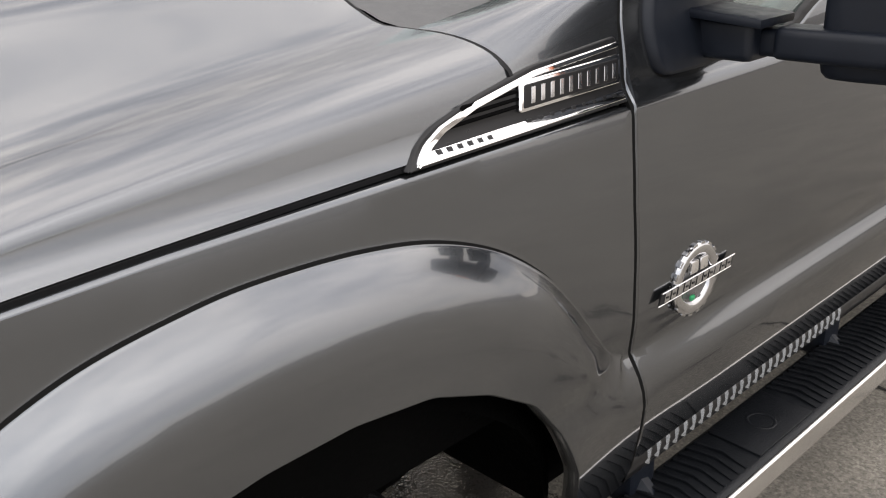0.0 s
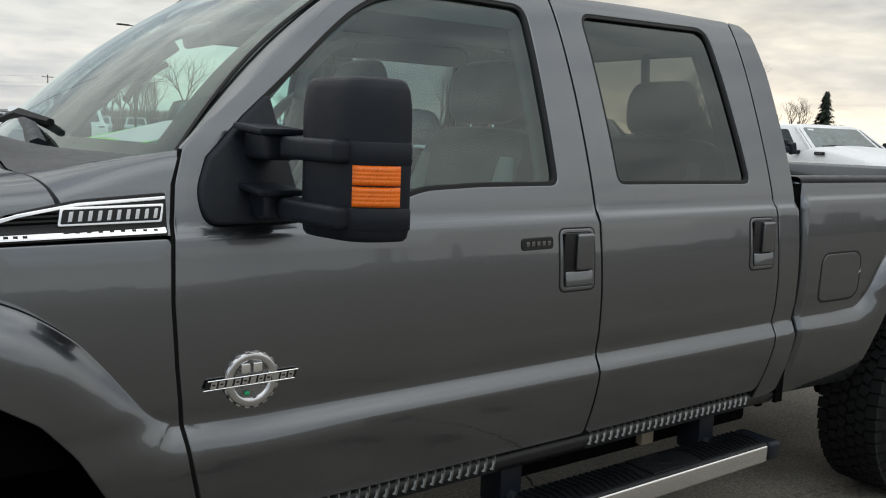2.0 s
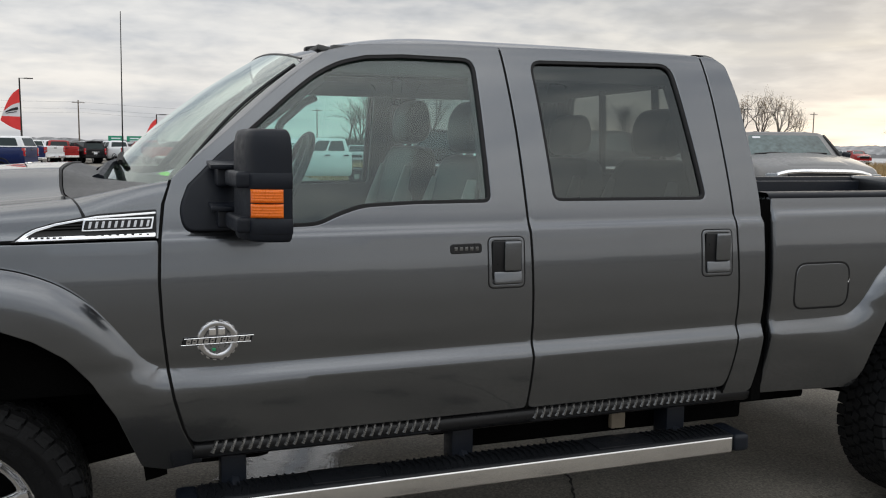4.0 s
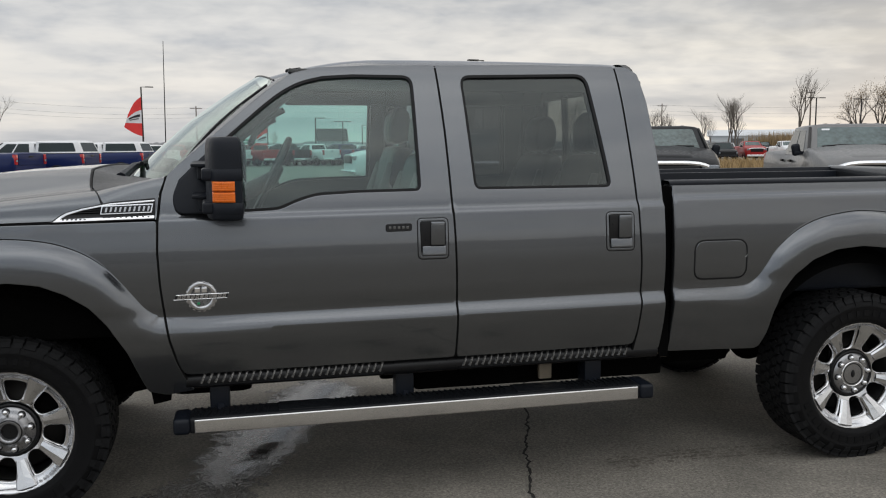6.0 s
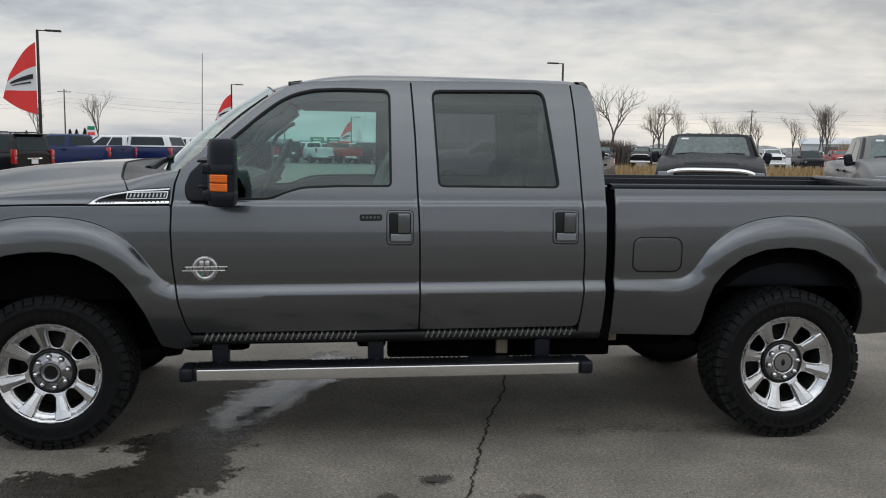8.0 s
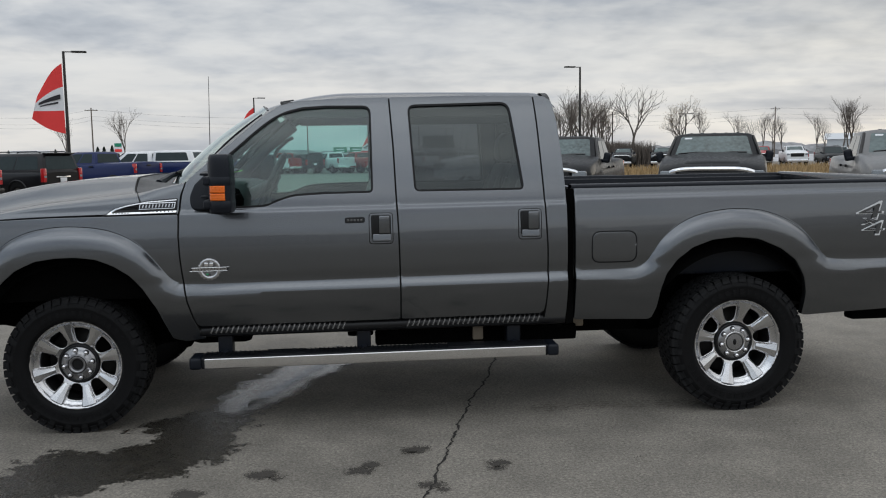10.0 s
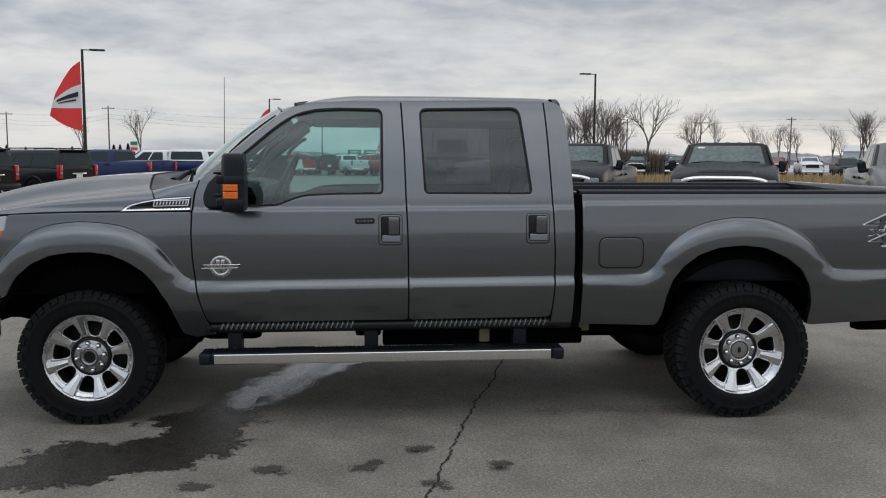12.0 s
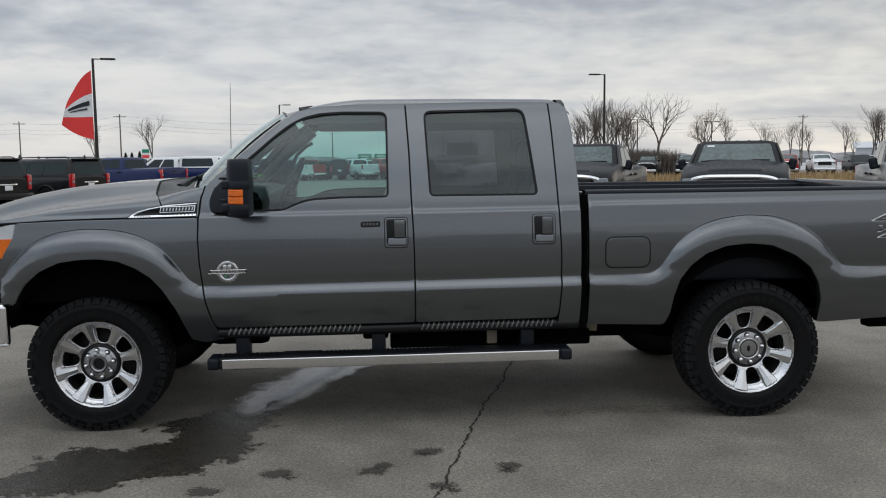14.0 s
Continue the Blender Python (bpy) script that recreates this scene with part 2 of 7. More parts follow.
def ground_material():
    """Worn grey concrete: fine aggregate, broad stains and a slightly rough face."""
    m = material("worn_concrete", (0.193, 0.176, 0.150), 0.86, spread=0.16, scale=0.55, rough_spread=0.12)
    nt = m.node_tree
    N, L = nt.nodes.new, nt.links.new
    b = nt.nodes["Principled BSDF"]
    co = N("ShaderNodeTexCoord")
    v = N("ShaderNodeTexVoronoi")
    v.inputs["Scale"].default_value = 130
    L(co.outputs["Object"], v.inputs["Vector"])
    n = N("ShaderNodeTexNoise")
    n.inputs["Scale"].default_value, n.inputs["Detail"].default_value, n.inputs["Roughness"].default_value = 62, 8, 0.72
    L(co.outputs["Object"], n.inputs["Vector"])
    n3 = N("ShaderNodeTexNoise")
    n3.inputs["Scale"].default_value, n3.inputs["Detail"].default_value = 2.6, 8
    L(co.outputs["Object"], n3.inputs["Vector"])
    old = b.inputs["Base Color"].links[0].from_socket
    col = old
    for tex, lo, hi, a, c in ((n.outputs[0], 0.3, 0.7, 0.52, 1.48), (n3.outputs[0], 0.35, 0.68, 0.84, 1.14)):
        r = N("ShaderNodeMapRange")
        for k, val in (("From Min", lo), ("From Max", hi), ("To Min", a), ("To Max", c)):
            r.inputs[k].default_value = val
        L(tex, r.inputs["Value"])
        k = N("ShaderNodeMix")
        k.data_type, k.blend_type = "RGBA", "MULTIPLY"
        k.inputs[0].default_value = 1
        L(col, k.inputs[6])
        L(r.outputs[0], k.inputs[7])
        col = k.outputs[2]
    r = N("ShaderNodeMapRange")
    for k, val in (("From Min", 0.1), ("From Max", 0.9), ("To Min", 0.74), ("To Max", 1.28)):
        r.inputs[k].default_value = val
    bw = N("ShaderNodeRGBToBW")
    L(v.outputs["Color"], bw.inputs[0])
    L(bw.outputs[0], r.inputs["Value"])
    k = N("ShaderNodeMix")
    k.data_type, k.blend_type = "RGBA", "MULTIPLY"
    k.inputs[0].default_value = 1
    L(col, k.inputs[6])
    L(r.outputs[0], k.inputs[7])
    col = k.outputs[2]
    L(col, b.inputs["Base Color"])
    bp = N("ShaderNodeBump")
    bp.inputs["Strength"].default_value, bp.inputs["Distance"].default_value = 0.3, 0.005
    L(n.outputs[0], bp.inputs["Height"])
    bp2 = N("ShaderNodeBump")
    bp2.inputs["Strength"].default_value, bp2.inputs["Distance"].default_value = 0.3, 0.004
    L(v.outputs["Distance"], bp2.inputs["Height"])
    L(bp.outputs[0], bp2.inputs["Normal"])
    L(bp2.outputs[0], b.inputs["Normal"])
    return m


CONCRETE = ground_material()


def soft_edged(m, grain=60.0, speckle=1.0):
    """Lets a stain break up into specks towards its outline, by the mesh's own edge attribute."""
    nt = m.node_tree
    N, L = nt.nodes.new, nt.links.new
    at, n, n2 = N("ShaderNodeAttribute"), N("ShaderNodeTexNoise"), N("ShaderNodeTexNoise")
    at.attribute_name = "edge"
    co = N("ShaderNodeTexCoord")
    for q, sc in ((n, grain), (n2, 11.0)):
        q.inputs["Scale"].default_value, q.inputs["Detail"].default_value = sc, 6
        L(co.outputs["Object"], q.inputs["Vector"])
    mixn, add = N("ShaderNodeMath"), N("ShaderNodeMath")
    mixn.operation, add.operation, part_2 = "MULTIPLY_ADD", "MULTIPLY_ADD", N("ShaderNodeMath")
    part_2.operation = "MULTIPLY"
    part_2.inputs[1].default_value = 2.0 - speckle
    L(n2.outputs[0], part_2.inputs[0])
    L(n.outputs[0], mixn.inputs[0])
    mixn.inputs[1].default_value = speckle
    L(part_2.outputs[0], mixn.inputs[2])
    add.inputs[1].default_value = 1.9
    L(mixn.outputs[0], add.inputs[0])
    L(at.outputs["Fac"], add.inputs[2])
    r = N("ShaderNodeMapRange")
    r.interpolation_type = "SMOOTHSTEP"
    r.inputs["From Min"].default_value, r.inputs["From Max"].default_value = 2.22, 2.50
    L(add.outputs[0], r.inputs["Value"])
    tr, mx = N("ShaderNodeBsdfTransparent"), N("ShaderNodeMixShader")
    L(r.outputs[0], mx.inputs[0])
    L(tr.outputs[0], mx.inputs[1])
    L(nt.nodes["Principled BSDF"].outputs[0], mx.inputs[2])
    out = next(q for q in nt.nodes if q.type == "OUTPUT_MATERIAL")
    L(mx.outputs[0], out.inputs[0])
    return m


WET = soft_edged(material("wet_dark_concrete", (0.026, 0.0225, 0.0165), 0.34, spread=0.75, scale=11, bump=1.0, bump_scale=75, rough_spread=0.22, spec=0.42), 60.0, 0.9)
DAMP = soft_edged(material("damp_concrete", (0.052, 0.046, 0.039), 0.8, spread=0.3, scale=9, bump=0.3, bump_scale=120), 110.0, 1.3)
TRACK = material("damp_tyre_mud", (0.115, 0.100, 0.082), 0.75, spread=0.3, scale=30, bump=0.4, bump_scale=150)
WATER = soft_edged(material("thin_water_film", (0.060, 0.056, 0.050), 0.12, spread=0.4, scale=14, bump=0.34, bump_scale=110, rough_spread=0.10, spec=1.0), 120.0, 1.45)
POOL = soft_edged(material("standing_water", (0.060, 0.056, 0.052), 0.02, spread=0.2, scale=8, rough_spread=0.015, spec=1.0), 120.0, 1.6)
CRACK = material("dirt_filled_crack", (0.018, 0.016, 0.014), 0.95, spread=0.3)
GRASS = material("dry_tan_grass", (0.36, 0.25, 0.12), 0.85, spread=0.2, island=0.35)
BARK = material("grey_bark", (0.125, 0.106, 0.090), 0.9, spread=0.25, scale=4)
DEAD_LEAF = material("brown_dead_leaves", (0.30, 0.21, 0.11), 0.8, spread=0.2, island=0.4)
CONIFER = material("dark_conifer_needles", (0.022, 0.034, 0.020), 0.85, spread=0.2, island=0.4)
POLE = material("dark_bronze_pole", (0.030, 0.028, 0.026), 0.5, 0.3, spread=0.15)
WOOD_POLE = material("weathered_wood_pole", (0.12, 0.095, 0.075), 0.85, spread=0.2)
FLAG_RED = material("red_flag_cloth", (0.76, 0.050, 0.048), 0.8, spread=0.06, scale=3)
FLAG_WHITE = material("white_flag_cloth", (0.74, 0.75, 0.77), 0.8, spread=0.04, scale=3)
FLAG_INK = material("black_flag_print", (0.02, 0.02, 0.025), 0.8)
SNOW = material("thin_snow_on_field", (0.44, 0.44, 0.45), 0.85, spread=0.55, scale=0.05)
SNOW_HILL = material("snow_patched_hill", (0.24, 0.24, 0.245), 0.95, spread=0.75, scale=0.035)
REAR_BAND = material("brown_reflection_band", (0.135, 0.120, 0.105), 0.95, spread=0.4, scale=0.25)
HILL = material("far_wooded_hill", (0.105, 0.105, 0.11), 0.95, spread=0.3, scale=0.06)
METAL_ROOF = material("pale_metal_roof", (0.60, 0.62, 0.64), 0.5, spread=0.08)
ROOF_DARK = material("dark_shingle_roof", (0.05, 0.05, 0.052), 0.9, spread=0.2)
SHED_WALL = material("pale_shed_wall", (0.45, 0.47, 0.48), 0.8, spread=0.1)
SIGN_GREEN = material("green_road_sign", (0.01, 0.22, 0.12), 0.5, spread=0.05)


def car_paint(name, color):
    return material(name, color, 0.40, 0.0, 0.26, 0.04, 0.05, 2.0, spec=0.2)


P_BLACK, P_DARK = car_paint("black_car_paint", (0.008, 0.008, 0.010)), material("charcoal_car_paint", (0.009, 0.010, 0.012), 0.40, 0.0, 0.18, 0.03, 0.05, 2.0, spec=0.06)
P_BLUE, P_WHITE = car_paint("blue_car_paint", (0.007, 0.017, 0.085)), car_paint("white_car_paint", (0.74, 0.75, 0.76))
P_PALE = material("mid_grey_car_paint", (0.13, 0.13, 0.13), 0.40, 0.2, 0.3, 0.04, 0.05, 2.0)
P_RED, P_SILVER = car_paint("red_car_paint", (0.33, 0.02, 0.02)), car_paint("silver_car_paint", (0.42, 0.43, 0.44))

# ---- mesh helpers ----


def mesh(name, verts, faces, smooth=True, normals=None):
    me = bpy.data.meshes.new(name)
    me.from_pydata([tuple(v) for v in verts], [], faces)
    me.update()
    if smooth:
        me.shade_smooth()
    if normals is not None:
        me.normals_split_custom_set_from_vertices([tuple(n) for n in normals])
    return me


def put(name, me, mat, parent=None, label=""):
    """Links a mesh as one object under a thing or a part."""
    ob = new(name, me)
    if mat and not me.materials:
        me.materials.append(mat)
    ob.parent = parent
    if label:
        ob["label"] = label
    return ob


def part(name, bm, mat, parent=None, label="", smooth=True, angle=40):
    me = bpy.data.meshes.new(name)
    bm.to_mesh(me)
    bm.free()
    if smooth:
        me.shade_smooth()
        me.set_sharp_from_angle(angle=radians(angle))
    return put(name, me, mat, parent, label)


def add_box(bm, center, size, bevel=0.0, turn=None, seg=2):
    m = Matrix.Translation(center) @ (turn or Matrix.Identity(4)) @ Matrix.Diagonal((*size, 1))
    made = bmesh.ops.create_cube(bm, size=1, matrix=m)["verts"]
    if bevel:
        edges = list({e for v in made for e in v.link_edges})
        bmesh.ops.bevel(bm, geom=edges, offset=bevel, segments=seg, affect="EDGES", profile=0.6)
    return bm


def box(center, size, bevel=0.0, turn=None, seg=2):
    return add_box(bmesh.new(), center, size, bevel, turn, seg)


def add_tube(bm, pts, radius, sides=8, cap=True):
    """A tube through points; radius may be one number or one per point."""
    pts = [Vector(p) for p in pts]
    radii = radius if isinstance(radius, (list, tuple)) else [radius] * len(pts)
    rings, side = [], None
    for i, p in enumerate(pts):
        way = (pts[min(i + 1, len(pts) - 1)] - pts[max(i - 1, 0)]).normalized()
        if side is None or abs(side.dot(way)) > 0.95:
            side = way.orthogonal().normalized()
        side = (side - way * side.dot(way)).normalized()
        other = way.cross(side)
        rings.append([bm.verts.new(p + (side * math.cos(a) + other * math.sin(a)) * radii[i]) for a in (2 * math.pi * k / sides for k in range(sides))])
    for a, b in zip(rings, rings[1:]):
        for k in range(sides):
            bm.faces.new((a[k], a[(k + 1) % sides], b[(k + 1) % sides], b[k]))
    if cap:
        bm.faces.new(rings[0][::-1])
        bm.faces.new(rings[-1])
    return bm


def tube(pts, radius, sides=8):
    return add_tube(bmesh.new(), pts, radius, sides)


def revolve(profile, center, n=64, axis="y"):
    """Turns (radius, along) pairs round an axis through center."""
    verts, faces, m = [], [], len(profile)
    for k in range(n):
        a = 2 * math.pi * k / n
        for r, h in profile:
            p = (r * math.cos(a), h, r * math.sin(a)) if axis == "y" else (r * math.cos(a), r * math.sin(a), h)
            verts.append((center[0] + p[0], center[1] + p[1], center[2] + p[2]))
    for k in range(n):
        for i in range(m - 1):
            a, b = k * m + i, ((k + 1) % n) * m + i
            faces.append((a, a + 1, b + 1, b))
    return verts, faces


def loft(rows, closed=False, caps=False):
    """A sheet through rows of equally many points."""
    verts, faces, m = [p for r in rows for p in r], [], len(rows[0])
    for i in range(len(rows) - 1):
        for j in range(m if closed else m - 1):
            a, b = i * m + j, i * m + (j + 1) % m
            faces.append((a, b, b + m, a + m))
    if caps:
        faces.append(tuple(range(m))[::-1])
        faces.append(tuple(range((len(rows) - 1) * m, len(rows) * m)))
    return verts, faces


def smooth_line(pts, n=8, closed=False):
    """Catmull-Rom through 2D or 3D points."""
    p = [np.array(q, float) for q in pts]
    out, m = [], len(p)
    for i in range(m if closed else m - 1):
        if closed:
            a, b, c, d = p[i - 1], p[i], p[(i + 1) % m], p[(i + 2) % m]
        else:
            a, b, c, d = p[max(i - 1, 0)], p[i], p[i + 1], p[min(i + 2, m - 1)]
        for k in range(n):
            t = k / n
            out.append(0.5 * (2 * b + (c - a) * t + (2 * a - 5 * b + 4 * c - d) * t * t + (3 * b - a - 3 * c + d) * t ** 3))
    if not closed:
        out.append(p[-1])
    return out


def rounded(pts, radius=0.03, n=5):
    """A polygon with its corners rounded; a point may carry its own radius as a third number."""
    out, m = [], len(pts)
    for i in range(m):
        a, b, c = (np.array(pts[k % m][:2], float) for k in (i - 1, i, i + 1))
        r = pts[i][2] if len(pts[i]) > 2 else radius
        u, w = a - b, c - b
        lu, lw = np.linalg.norm(u), np.linalg.norm(w)
        r = min(r, lu * 0.45, lw * 0.45)
        if r < 1e-4:
            out.append(b)
            continue
        s, e = b + u / lu * r, b + w / lw * r
        for k in range(n + 1):
            t = k / n
            out.append((1 - t) ** 2 * s + 2 * t * (1 - t) * b + t * t * e)
    return out


def resample(pts, step, closed=True):
    p = [np.array(q, float) for q in pts]
    out = []
    for a, b in zip(p, p[1:] + ([p[0]] if closed else [])):
        k = max(1, int(math.ceil(np.linalg.norm(b - a) / step)))
        out += [a + (b - a) * i / k for i in range(k)]
    if not closed:
        out.append(p[-1])
    return np.array(out)


def area(p):
    q = np.roll(p, -1, 0)
    return 0.5 * float((p[:, 0] * q[:, 1] - q[:, 0] * p[:, 1]).sum())


def inside(pts, poly):
    x, y = pts[:, 0][:, None], pts[:, 1][:, None]
    a, b = poly, np.roll(poly, -1, 0)
    cross = (a[:, 1] > y) != (b[:, 1] > y)
    at = a[:, 0] + (y - a[:, 1]) / np.where(b[:, 1] == a[:, 1], 1e-9, b[:, 1] - a[:, 1]) * (b[:, 0] - a[:, 0])
    return ((cross & (x < at)).sum(1) % 2) == 1


def distance(pts, line):
    """The distance of 2D points from a polyline."""
    a, d = line[:-1], np.diff(line, axis=0)
    best = np.full(len(pts), 1e9)
    for s, w in zip(a, d):
        t = np.clip(((pts - s) @ w) / max(w @ w, 1e-12), 0, 1)
        best = np.minimum(best, np.linalg.norm(pts - s - t[:, None] * w, axis=1))
    return best


def outward(p):
    """Unit outward normals of a counter-clockwise polygon's points."""
    t = np.roll(p, -1, 0) - np.roll(p, 1, 0)
    n = np.stack([t[:, 1], -t[:, 0]], 1)
    return n / np.maximum(np.linalg.norm(n, axis=1), 1e-9)[:, None]


def sheet(outline, holes, height, place, step=0.03, roll=0.003, depth=0.03, features=()):
    """A curved panel: a polygon with holes in two coordinates (u, v), lifted to height(u, v), with rolled edges.
    place(u, v, h) gives the world point. Returns verts, faces and normals."""
    loops = []
    for k, loop in enumerate([outline, *holes]):
        p = resample(loop, step)
        if (area(p) < 0) != (k > 0):
            p = p[::-1]
        n = outward(p)
        loops.append((p, p - n * roll, n))
    out_in = loops[0][1]
    lo, hi = out_in.min(0), out_in.max(0)
    gu, gv = np.meshgrid(np.arange(lo[0] + step / 2, hi[0], step), np.arange(lo[1] + step / 2, hi[1], step))
    grid = np.stack([gu.ravel(), gv.ravel()], 1)
    fixed = [resample(f, step, False) for f in features]
    if fixed:
        fx = np.concatenate(fixed)
        for f in fixed:
            grid = grid[distance(grid, f) > step * 0.35]
        grid = np.concatenate([grid, fx])
    keep = inside(grid, out_in)
    for _, q, _ in loops[1:]:
        keep &= ~inside(grid, q)
    for _, q, _ in loops:
        keep &= distance(grid, np.vstack([q, q[:1]])) > step * 0.25
    grid = grid[keep]
    flat, edges, n0 = [], [], 0
    for _, q, _ in loops:
        flat.append(q)
        edges += [(n0 + i, n0 + (i + 1) % len(q)) for i in range(len(q))]
        n0 += len(q)
    flat = np.concatenate(flat + [grid])
    from mathutils import geometry
    vs, _, fs, *_ = geometry.delaunay_2d_cdt([Vector(v) for v in flat], edges, [], 0, 1e-6)
    v2 = np.array([tuple(v) for v in vs])
    tri = np.array([f for f in fs if len(f) == 3])
    mid = v2[tri].mean(1)
    ok = inside(mid, out_in)
    for _, q, _ in loops[1:]:
        ok &= ~inside(mid, q)
    tri = tri[ok]
    e = 0.003

    def lift(p, drop=0.0):
        return height(p[:, 0], p[:, 1]) - drop

    def normal(p):
        du = (height(p[:, 0] + e, p[:, 1]) - height(p[:, 0] - e, p[:, 1])) / (2 * e)
        dv = (height(p[:, 0], p[:, 1] + e) - height(p[:, 0], p[:, 1] - e)) / (2 * e)
        n = np.stack([-du, -dv, np.ones(len(p))], 1)
        return n / np.linalg.norm(n, axis=1)[:, None]

    pts, nor = [np.column_stack([v2, lift(v2)])], [normal(v2)]
    faces = [tuple(int(i) for i in f) for f in tri]
    base = len(v2)
    for p, q, n in loops:
        k = len(p)
        nq, n3 = normal(q), np.column_stack([n, np.zeros(k)])
        ring = [(q, 0.0, nq), (p, roll, (nq + n3) / np.linalg.norm(nq + n3, axis=1)[:, None]), (p, depth, n3)]
        for pp, drop, nn in ring:
            pts.append(np.column_stack([pp, lift(pp, drop)]))
            nor.append(nn)
        for r in range(2):
            for i in range(k):
                a, b = base + r * k + i, base + r * k + (i + 1) % k
                faces.append((a, a + k, b + k, b))
        base += 3 * k
    pts, nor = np.concatenate(pts), np.concatenate(nor)
    o = np.array(place(0.0, 0.0, 0.0))
    axes = [np.array(place(*a)) - o for a in ((1.0, 0, 0), (0, 1.0, 0), (0, 0, 1.0))]
    verts = o + pts[:, :1] * axes[0] + pts[:, 1:2] * axes[1] + pts[:, 2:] * axes[2]
    normals = nor[:, :1] * axes[0] + nor[:, 1:2] * axes[1] + nor[:, 2:] * axes[2]
    if np.dot(np.cross(axes[0], axes[1]), axes[2]) < 0:
        faces = [f[::-1] for f in faces]
    return verts, faces, normals


def hermite(xs, ys):
    """A smooth monotone curve through points, as a function of an array."""
    xs, ys = np.array(xs, float), np.array(ys, float)
    h, d = np.diff(xs), np.diff(ys) / np.diff(xs)
    m = np.zeros(len(xs))
    m[0], m[-1] = d[0], d[-1]
    for i in range(1, len(xs) - 1):
        m[i] = 0 if d[i - 1] * d[i] <= 0 else 2 * d[i - 1] * d[i] / (d[i - 1] + d[i])

    def at(x):
        x = np.clip(np.asarray(x, float), xs[0], xs[-1])
        i = np.clip(np.searchsorted(xs, x) - 1, 0, len(h) - 1)
        t = (x - xs[i]) / h[i]
        return (ys[i] * (1 + 2 * t) * (1 - t) ** 2 + m[i] * h[i] * t * (1 - t) ** 2 + ys[i + 1] * t * t * (3 - 2 * t) + m[i + 1] * h[i] * t * t * (t - 1))
    return at


def thing(name, label, category, group="", kind="", m=None):
    ob = new(name)
    if m is not None:
        ob.matrix_basis = m
    return tagged(ob, label, category, group, kind)


def setting(name, me, mat, label, category):
    return tagged(put(name, me, mat), label, category, kind="structure")

# ---- ground ----
def ground_mesh():
    """One sheet out to the horizon, finer near the truck."""
    xs = [-3000, -800, -200, -60, -20, -8, -4, 0, 2, 4, 8, 14, 30, 70, 200, 800, 3000]
    ys = [-3000, -800, -200, -60, -20, -8, -4, 0, 4, 8, 20, 40, 70, 120, 300, 900, 3000]
    rows = [[(x, y, 0.0) for x in xs] for y in ys]
    return mesh("ground", *loft(rows), smooth=False)


ground = setting("ground", ground_mesh(), CONCRETE, "worn grey concrete parking lot with fine aggregate", "ground")

# ---- the pickup truck's side form ----
SIDE = hermite([0.30, 0.885, 0.95, 1.05, 1.15, 1.25, 1.270, 1.283, 1.290, 1.2965, 1.303, 1.3095, 1.317, 1.337, 1.395, 1.50, 1.62, 1.75, 1.86, 1.92, 1.957, 1.99, 2.05],
               [0.960, 0.966, 0.9755, 0.979, 0.9748, 0.9645, 0.9625, 0.9608, 0.9588, 0.9535, 0.9465, 0.9413, 0.9390, 0.9355, 0.921, 0.890, 0.850, 0.803, 0.757, 0.726, 0.700, 0.665, 0.56])
CREASE = np.array(smooth_line([(-0.60, 0.80), (-0.53, 0.915), (-0.471, 1.005), (-0.42, 1.07), (-0.322, 1.152), (-0.209, 1.201), (-0.082, 1.222),
                               (0.014, 1.225), (0.125, 1.217), (0.225, 1.197), (0.322, 1.157), (0.404, 1.099), (0.463, 1.036), (0.510, 0.977),
                               (0.553, 0.925), (0.600, 0.892), (0.67, 0.879), (1.2, 0.882), (2.0, 0.890), (2.953, 0.901), (3.25, 0.904), (3.325, 0.910),
                               (3.372, 0.940), (3.418, 1.000), (3.475, 1.080), (3.580, 1.166), (3.706, 1.221), (3.854, 1.248), (3.96, 1.252),
                               (4.106, 1.237), (4.258, 1.181), (4.374, 1.104), (4.448, 1.021), (4.510, 0.956), (4.57, 0.930), (4.803, 0.927), (5.3, 0.93)], 10))



def rake(x):
    return 0.008 * (x - 1.2) + np.where(x > 2.92, 0.024, 0.0)


def crease_height(x):
    return np.interp(x, CREASE[:, 0], CREASE[:, 1])


def side(x, z):
    """The half width of the body at x and z: tumblehome, belt ledge, and the ledge that rises into the two wheel-arch flares."""
    x, z = np.asarray(x, float), np.asarray(z, float)
    zz = z - rake(x)
    base = SIDE(zz)
    c = crease_height(x)
    d = np.zeros(np.broadcast(x, z).shape)
    low = np.broadcast_to(z < c, d.shape)
    if low.any():
        xx, z2 = np.broadcast_to(x, d.shape)[low], np.broadcast_to(z, d.shape)[low]
        d[low] = distance(np.stack([xx, z2], 1), CREASE)
    w = np.clip((c - 0.91) / 0.16, 0, 1)
    near = np.maximum(np.exp(-((x - 0.0) / 0.72) ** 4), np.exp(-((x - 3.95) / 0.72) ** 4))
    tight = np.maximum(np.exp(-(x / 0.58) ** 4), np.exp(-((x - 3.95) / 0.60) ** 4))
    reach, out = 0.060 + 0.070 * near, 0.026 + 0.024 * tight
    u = np.clip(d / reach, 0, 1)
    far = np.clip((np.minimum(np.abs(x), np.abs(x - 3.95)) - 0.42) / 0.40, 0, 1)
    crisp = 1 - 0.88 * far * far * (3 - 2 * far)
    bulge = out * (crisp * (1 - (1 - u) ** 3.4) + (1 - crisp) * u * u * (3 - 2 * u))
    tuck = 0.58 * np.clip(0.85 - zz, 0, 1) ** 1.6
    return base + bulge - tuck


